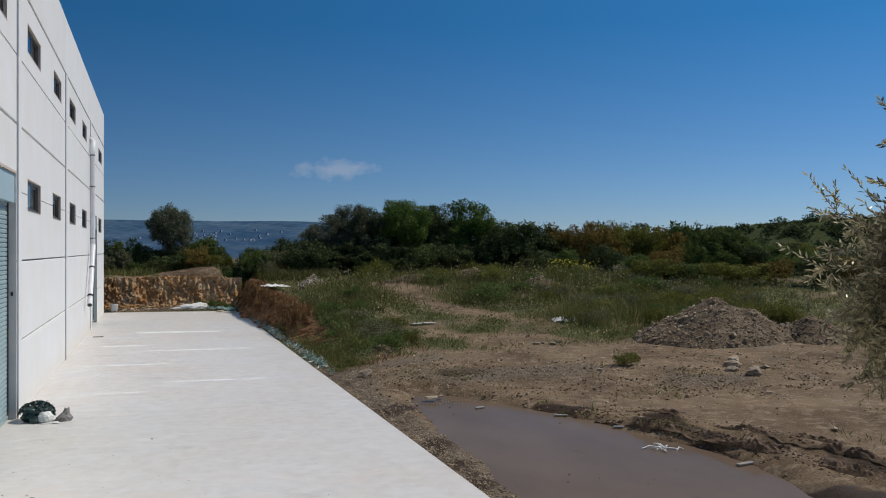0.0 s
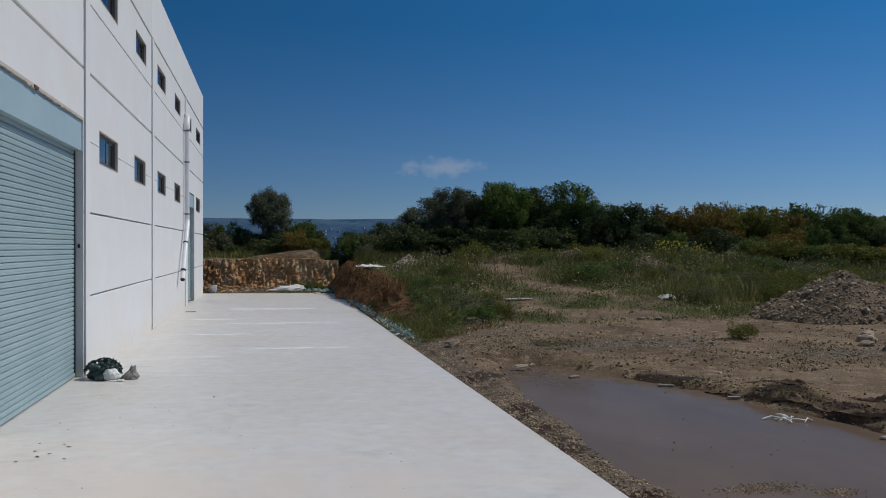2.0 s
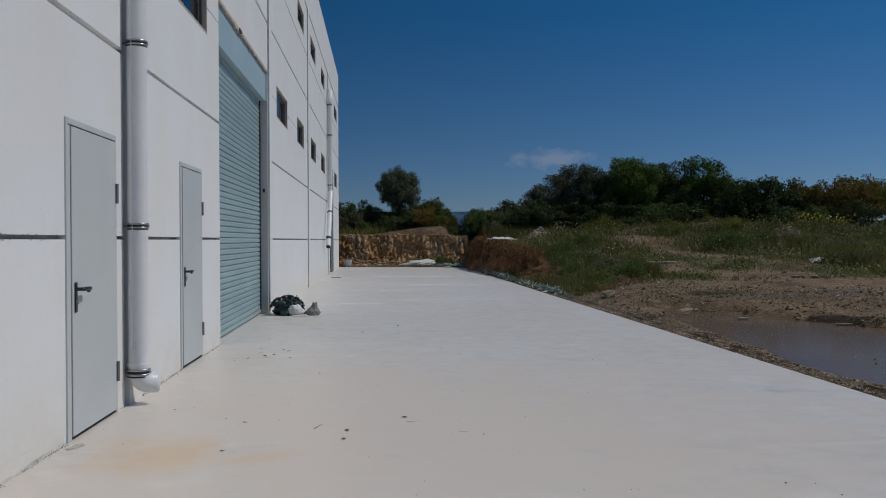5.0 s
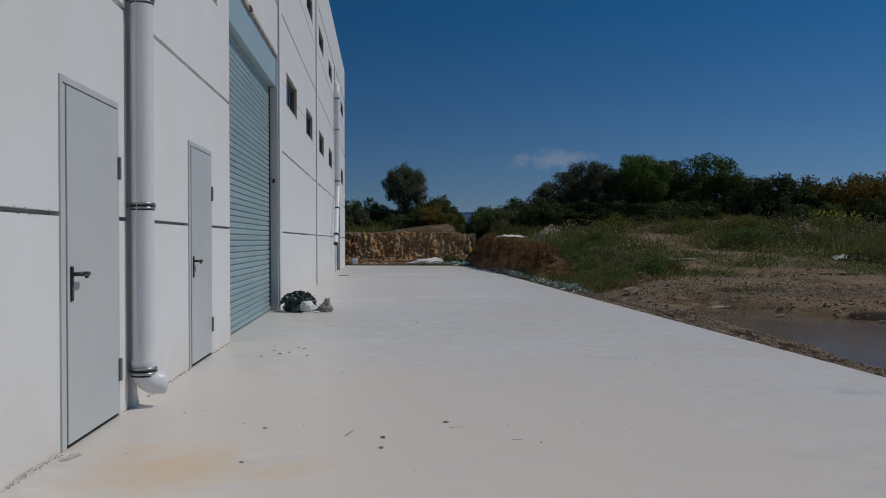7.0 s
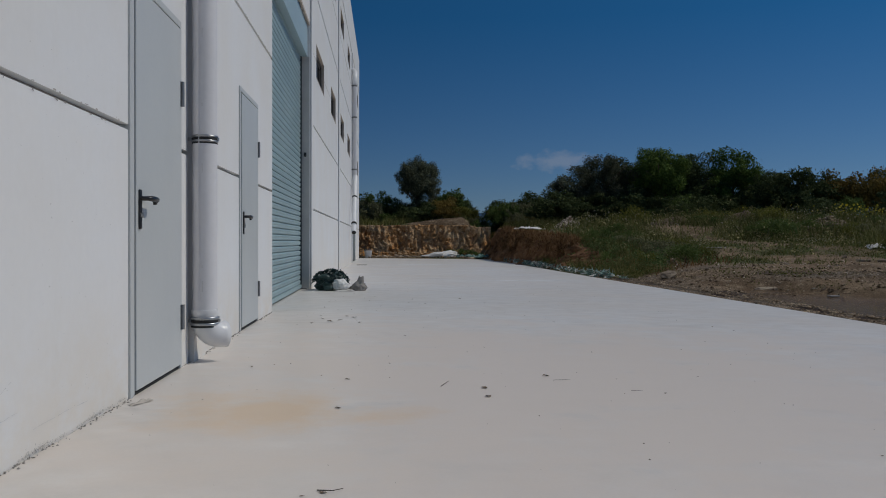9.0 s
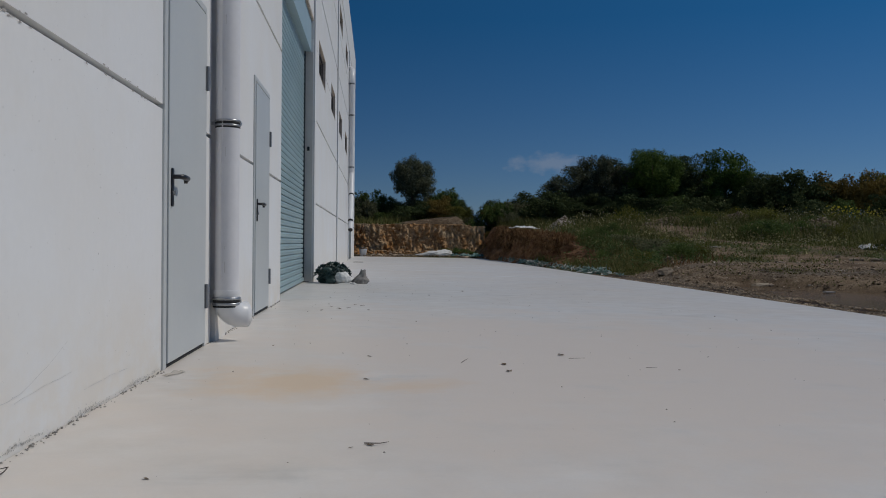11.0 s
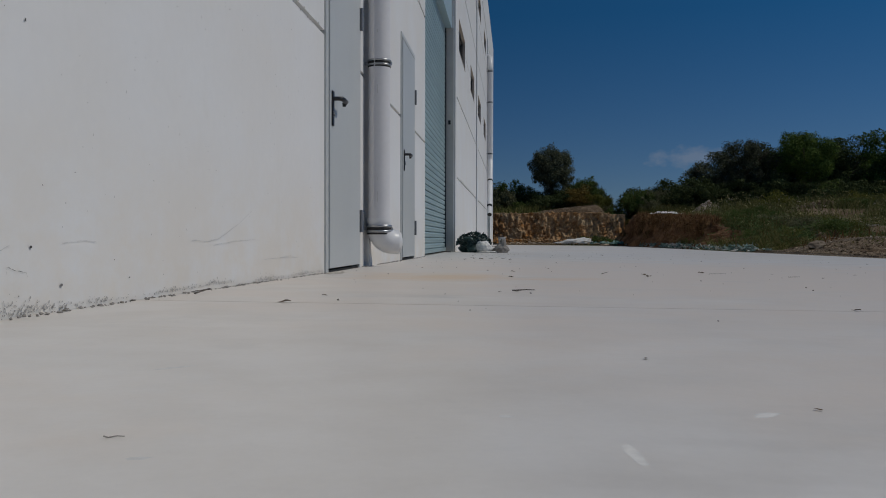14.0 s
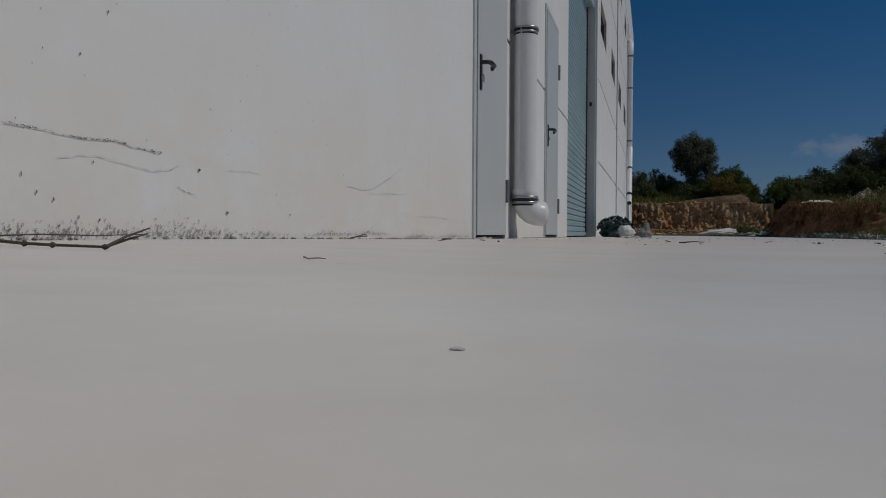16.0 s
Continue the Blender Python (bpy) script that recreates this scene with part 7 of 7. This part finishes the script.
spots = [(0.42, -2.39, 0.075), (1.06, -1.65, 0.055), (1.78, 0.30, 0.10), (2.19, 0.72, 0.09), (1.94, -2.36, 0.05), (2.16, -2.38, 0.06), (2.08, -2.98, 0.09),
         (1.03, -0.26, 0.06), (1.04, 0.60, 0.06), (1.24, -3.42, 0.022), (1.36, -3.79, 0.018), (1.77, 0.04, 0.09), (0.71, 4.22, 0.09), (0.93, 4.66, 0.09),
         (0.80, 4.35, 0.07), (0.62, 4.5, 0.07), (1.0, 4.1, 0.06), (0.55, 4.05, 0.06), (0.85, 4.8, 0.07), (2.28, 7.7, 0.08), (0.46, -2.05, 0.04)]
rng = random.Random(12)
for i in range(46):
    spots.append((rng.uniform(0.4, 4.6), rng.uniform(-1.8, 9), rng.uniform(0.02, 0.05)))
for i, (x, y, s) in enumerate(spots):
    o = thing("dead_leaf", at_slab(x, y, 0.001), "dry curled brown leaf on the concrete", "leaf", "dead leaves", rz=rng.uniform(0, 360))
    s *= 0.72 if y > 3.5 else 0.55
    o.scale = (s, s, s * 0.55)
    part("blade", LEAVES[i % 4], None, o)


def twig(path, r, label, name="twig", lift=0.004, material=None):
    o = thing(name, (0, 0, 0), label, "twig")
    pts = [(x, y, slab_z(x, y) + z + lift) for x, y, z in path]
    part("stem", tube(pts, [r * (1 - 0.5 * i / (len(pts) - 1)) for i in range(len(pts))], 7), material or M_TWIG, o, "", True)
    return o, pts


stick, pts = twig([(0.02, -3.64, 0.012), (0.13, -3.70, 0.006), (0.22, -3.765, 0.004), (0.30, -3.81, 0.002), (0.37, -3.855, 0.002), (0.43, -3.855, 0.001)], 0.0026, "dry grey-brown branch lying by the wall", "branch", 0.002)
for dx, dy, dz in ((-0.02, 0.105, 0.013), (-0.005, 0.085, 0.019)):
    q = Vector(pts[5])
    part("side_twig", tube([tuple(q), tuple(q + Vector((dx * 0.3, dy * 0.45, dz * 0.55))), tuple(q + Vector((dx, dy, dz)))], [0.0016, 0.0013, 0.0008], 6), M_TWIG, stick, "", True)
for i, (k, rr) in enumerate(((1, 0.0034), (3, 0.0037), (4, 0.0032), (5, 0.0030))):
    q = Vector(pts[k])
    part("knot", tube([tuple(q - Vector((0.006, -0.003, 0))), tuple(q), tuple(q + Vector((0.006, -0.003, 0)))], [0.0014, rr, 0.0012], 7), M_TWIG, stick, "", True)
twig([(0.03, -3.75, 0.004), (0.035, -3.60, 0.003), (0.03, -3.45, 0.006), (0.04, -3.32, 0.004), (0.035, -3.17, 0.006)], 0.0016, "thin dry twig along the wall's foot")
twig([(0.06, -2.10, 0), (0.08, -2.03, 0.012), (0.06, -1.95, 0.006), (0.02, -1.99, 0.002)], 0.0022, "small curled twig by the wall")
twig([(0.699, -3.998, 0.0015), (0.702, -3.996, 0), (0.708, -3.992, 0.0006), (0.714, -3.990, 0)], 0.0008, "small grey twig on the concrete", "twig", 0.0008, M_GRIT2)
twig([(1.04, -1.63, 0), (1.09, -1.65, 0.004), (1.12, -1.62, 0.002)], 0.0022, "small brown twig on the concrete")
twig([(2.2, 0.55, 0), (2.30, 0.565, 0.002)], 0.0012, "thin brown twig on the concrete")
twig([(2.55, 0.2, 0), (2.61, 0.19, 0.002)], 0.0012, "thin brown twig on the concrete")
twig([(1.55, 0.35, 0), (1.60, 0.48, 0.006)], 0.002, "thin brown twig on the concrete")
card = thing("cardboard_scrap", at_slab(0.09, -0.11, 0.001), "folded scrap of pale cardboard by the door", "cardboard", rz=70)
part("sheet", crumple(0.16, 0.035, 0.014, 4.0, 8), M_CARD, card, "", True)


def smear(name, x, y, w, d, seed, material, label, rz=0.0):
    """A thin dried patch on the slab with a ragged outline."""
    n = 22
    rim = []
    for i in range(n):
        a = 6.283 * i / n
        k = 1 + 0.45 * noise.noise((math.cos(a) * 2, math.sin(a) * 2, seed))
        px, py = math.cos(a) * w * k, math.sin(a) * d * k
        c, s = math.cos(radians(rz)), math.sin(radians(rz))
        rim.append((x + px * c - py * s, y + px * s + py * c))
    vs = [(px, py, slab_z(px, py) + 0.00012) for px, py in rim]
    return tagged(part(name, (vs, [tuple(range(n))]), material), label, "stain", "", "structure")


smear("paint_mark", 1.145, -4.0, 0.006, 0.035, 1.0, M_CHIP, "pale scrape mark on the concrete", 6)
smear("paint_mark", 0.757, -4.058, 0.010, 0.005, 2.0, M_CHIP, "pale dried drip on the concrete", 20)
smear("paint_mark", 1.04, -3.86, 0.007, 0.007, 3.0, M_CHIP, "pale dried drip on the concrete")
for x, y, w, d, s in ((1.30, -3.82, 0.02, 0.009, 6.0), (0.6, -3.6, 0.03, 0.006, 11.0)):
    smear("paint_mark", x, y, w, d, s, M_CHIP, "pale dried drip on the concrete", s * 37)
crumb = thing("crumb", at_slab(0.918, -4.445), "tiny flat grey crumb on the concrete", "crumb")
part("grain", lump(0.0014, 0.0012, 0.00035, 0.3, 4.0, 3), M_SPOT, crumb, "", True)
for x, y, w, d, s in ((3.5, 20.5, 1.9, 0.16, 31.0), (3.9, 14.0, 1.5, 0.12, 32.0), (1.6, 17.3, 1.2, 0.12, 33.0), (1.4, 12.6, 0.8, 0.09, 34.0), (3.2, 26.5, 1.6, 0.3, 35.0), (1.3, 22.0, 1.0, 0.18, 36.0)):
    smear("lime_bloom", x, y, w, d, s, M_LIME, "long pale lime bloom on the concrete", 2)
grit = []
rng = random.Random(9)
for i in range(330):
    x, y = rng.uniform(0.05, 4.5), rng.uniform(-4.2, 12)
    if y > -2.8:
        grit.append((x, y, slab_z(x, y) + 0.001, 0.003 + 0.011 * rng.random() ** 3))
stones_stuff("grit", grit, M_GRIT, "dark grit scattered over the concrete", "grit", 6)
edge_dirt = []
for i in range(1500):
    y = rng.uniform(-13, 9.5)
    if any(a - 0.02 < y < b + 0.02 for a, b in DOORS + GATES):
        continue
    x = 0.002 + abs(rng.gauss(0, 0.012))
    edge_dirt.append((x, y, slab_z(x, y) + 0.002, rng.uniform(0.004, 0.016)))
stones_stuff("grit", edge_dirt, M_GRIT2, "line of grey dirt where wall meets slab", "grit", 7)


# ---- marks on the wall ----
def wall_marks(name, blots, material, label, lift=0.0016):
    """Thin flakes of stain on the wall face: blots are (y, z, half width, half height, seed)."""
    step = min(0.00001, 0.0012 / len(blots))
    vs, fs = [], []
    for q, (y, z, w, h, s) in enumerate(blots):
        k, n = len(vs), 9
        for i in range(n):
            a = 6.283 * i / n
            r = 1 + 0.7 * noise.noise((math.cos(a) * 1.7, math.sin(a) * 1.7, s))
            vs.append((lift + q * step, y + math.cos(a) * w * r, z + math.sin(a) * h * r))
        fs.append(tuple(range(k, k + n)))
    return tagged(part(name, (vs, fs), material), label, "stain", "", "stuff")


rng = random.Random(17)
blots = []
for i in range(5200):
    y = rng.uniform(-6.0, -0.05)
    patch = 0.5 + 0.9 * noise.noise((y * 3.2, 3.0, 0)) + 0.5 * noise.noise((y * 11, 5.0, 0)) + (0.25 if y < -2.9 else -0.15)
    if rng.random() > max(0.05, patch):
        continue
    z = 0.012 + 0.012 * (y < -1.5) + abs(rng.gauss(0, 0.003 + 0.009 * max(0.0, patch)))
    blots.append((y, z, rng.uniform(0.0006, 0.0026), 0.0008 + 0.003 * rng.random() ** 2, rng.uniform(0, 99)))
wall_marks("algae_stain", blots, M_MOLD, "grey algae flecks along the wall's foot")
blots = [(rng.uniform(-6, -0.1), rng.uniform(0.05, 1.5), 0.0008 + 0.002 * rng.random() ** 4, 0.001 + 0.003 * rng.random() ** 3, rng.uniform(0, 99)) for _ in range(420)]
blots += [(-2.911, 0.166, 0.005, 0.003, 1.0), (-2.784, 0.077, 0.006, 0.003, 2.0), (-2.43, 0.08, 0.006, 0.0015, 3.0), (-3.38, 0.085, 0.002, 0.004, 4.0), (-3.42, 0.095, 0.002, 0.003, 5.0)]
wall_marks("wall_specks", blots, M_SCRATCH, "small dark specks on the white wall")


def scrape(path, r, seed, material, label):
    """A long thin scuff drawn over the wall, broken and uneven in width."""
    vs, fs = [], []
    pts = []
    for (y0, z0), (y1, z1) in zip(path[:-1], path[1:]):
        for i in range(10):
            t = i / 10
            pts.append((y0 + (y1 - y0) * t, z0 + (z1 - z0) * t))
    for i, (y, z) in enumerate(pts):
        w = r * max(0.15, 0.75 + 1.1 * noise.noise((i * 0.33, seed, 0)))
        z += 0.003 * noise.noise((i * 0.2, seed, 5))
        vs += [(0.0019, y, z - w), (0.0019, y, z + w)]
    for i in range(len(pts) - 1):
        if noise.noise((i * 0.5, seed, 9)) > -0.42:
            fs.append((2 * i, 2 * i + 2, 2 * i + 3, 2 * i + 1))
    return tagged(part("scrape_mark", (vs, fs), material), label, "scrape", "", "structure")


MAIN = [(-3.62, 0.194), (-3.49, 0.196), (-3.44, 0.197), (-3.38, 0.194), (-3.31, 0.192), (-3.21, 0.198), (-3.14, 0.191), (-3.05, 0.189)]
scrape(MAIN, 0.0010, 1.0, M_SCUFF, "dark scraped line along the white wall")
rng = random.Random(29)
blots = []
for i in range(330):
    y = rng.uniform(-3.62, -3.05)
    if noise.noise((y * 30, 2.0, 0)) + 0.35 * noise.noise((y * 9, 7.0, 0)) < -0.05 and rng.random() < 0.8:
        continue
    k = max(j for j in range(len(MAIN) - 1) if MAIN[j][0] <= y)
    t = (y - MAIN[k][0]) / (MAIN[k + 1][0] - MAIN[k][0])
    z = MAIN[k][1] + (MAIN[k + 1][1] - MAIN[k][1]) * t
    blots.append((y, z + rng.gauss(0, 0.0011), rng.uniform(0.0008, 0.0032), rng.uniform(0.0003, 0.0011), rng.uniform(0, 99)))
wall_marks("scrape_flecks", blots, M_SCRATCH, "dark flecks along the scraped line")
scrape([(-3.371, 0.153), (-3.32, 0.161), (-3.277, 0.165), (-3.187, 0.159), (-3.094, 0.151), (-3.04, 0.156), (-2.984, 0.170)], 0.0008, 2.0, M_SCUFF, "faint grey scuff on the white wall")
scrape([(-1.97, 0.180), (-1.80, 0.178), (-1.71, 0.187), (-1.51, 0.237), (-1.306, 0.304)], 0.0013, 3.0, M_SCUFF, "faint grey scuff on the white wall")
scrape([(-1.77, 0.162), (-1.55, 0.178), (-1.42, 0.180), (-1.263, 0.187)], 0.0008, 4.0, M_SCUFF, "faint grey scuff on the white wall")
scrape([(-2.78, 0.174), (-2.70, 0.179), (-2.607, 0.178)], 0.0007, 5.0, M_SCUFF, "faint grey scuff on the white wall")
scrape([(-1.15, 0.10), (-0.85, 0.105), (-0.55, 0.098)], 0.0009, 6.0, M_SCUFF, "faint grey scuff on the white wall")
scrape([(-3.002, 0.110), (-3.00, 0.125), (-2.975, 0.118), (-2.93, 0.112), (-2.922, 0.100)], 0.0006, 7.0, M_SCRATCH, "small scratched mark on the white wall")
rng = random.Random(41)
blots = []
for z, y0, y1, k in ((2.78, -6.2, 1.25, 60), (2.78, 1.7, 5.3, 60), (1.325, -6.2, -0.05, 90)):
    for i in range(k):
        y = rng.uniform(y0, y1)
        if noise.noise((y * 2.3, z, 1)) > -0.15:
            blots.append((y, z + rng.choice((-0.016, 0.016)) + rng.gauss(0, 0.002), rng.uniform(0.005, 0.020), rng.uniform(0.0015, 0.0045), rng.uniform(0, 99)))
wall_marks("rough_mortar", blots, M_CORE, "rough grey mortar along the panel joints")
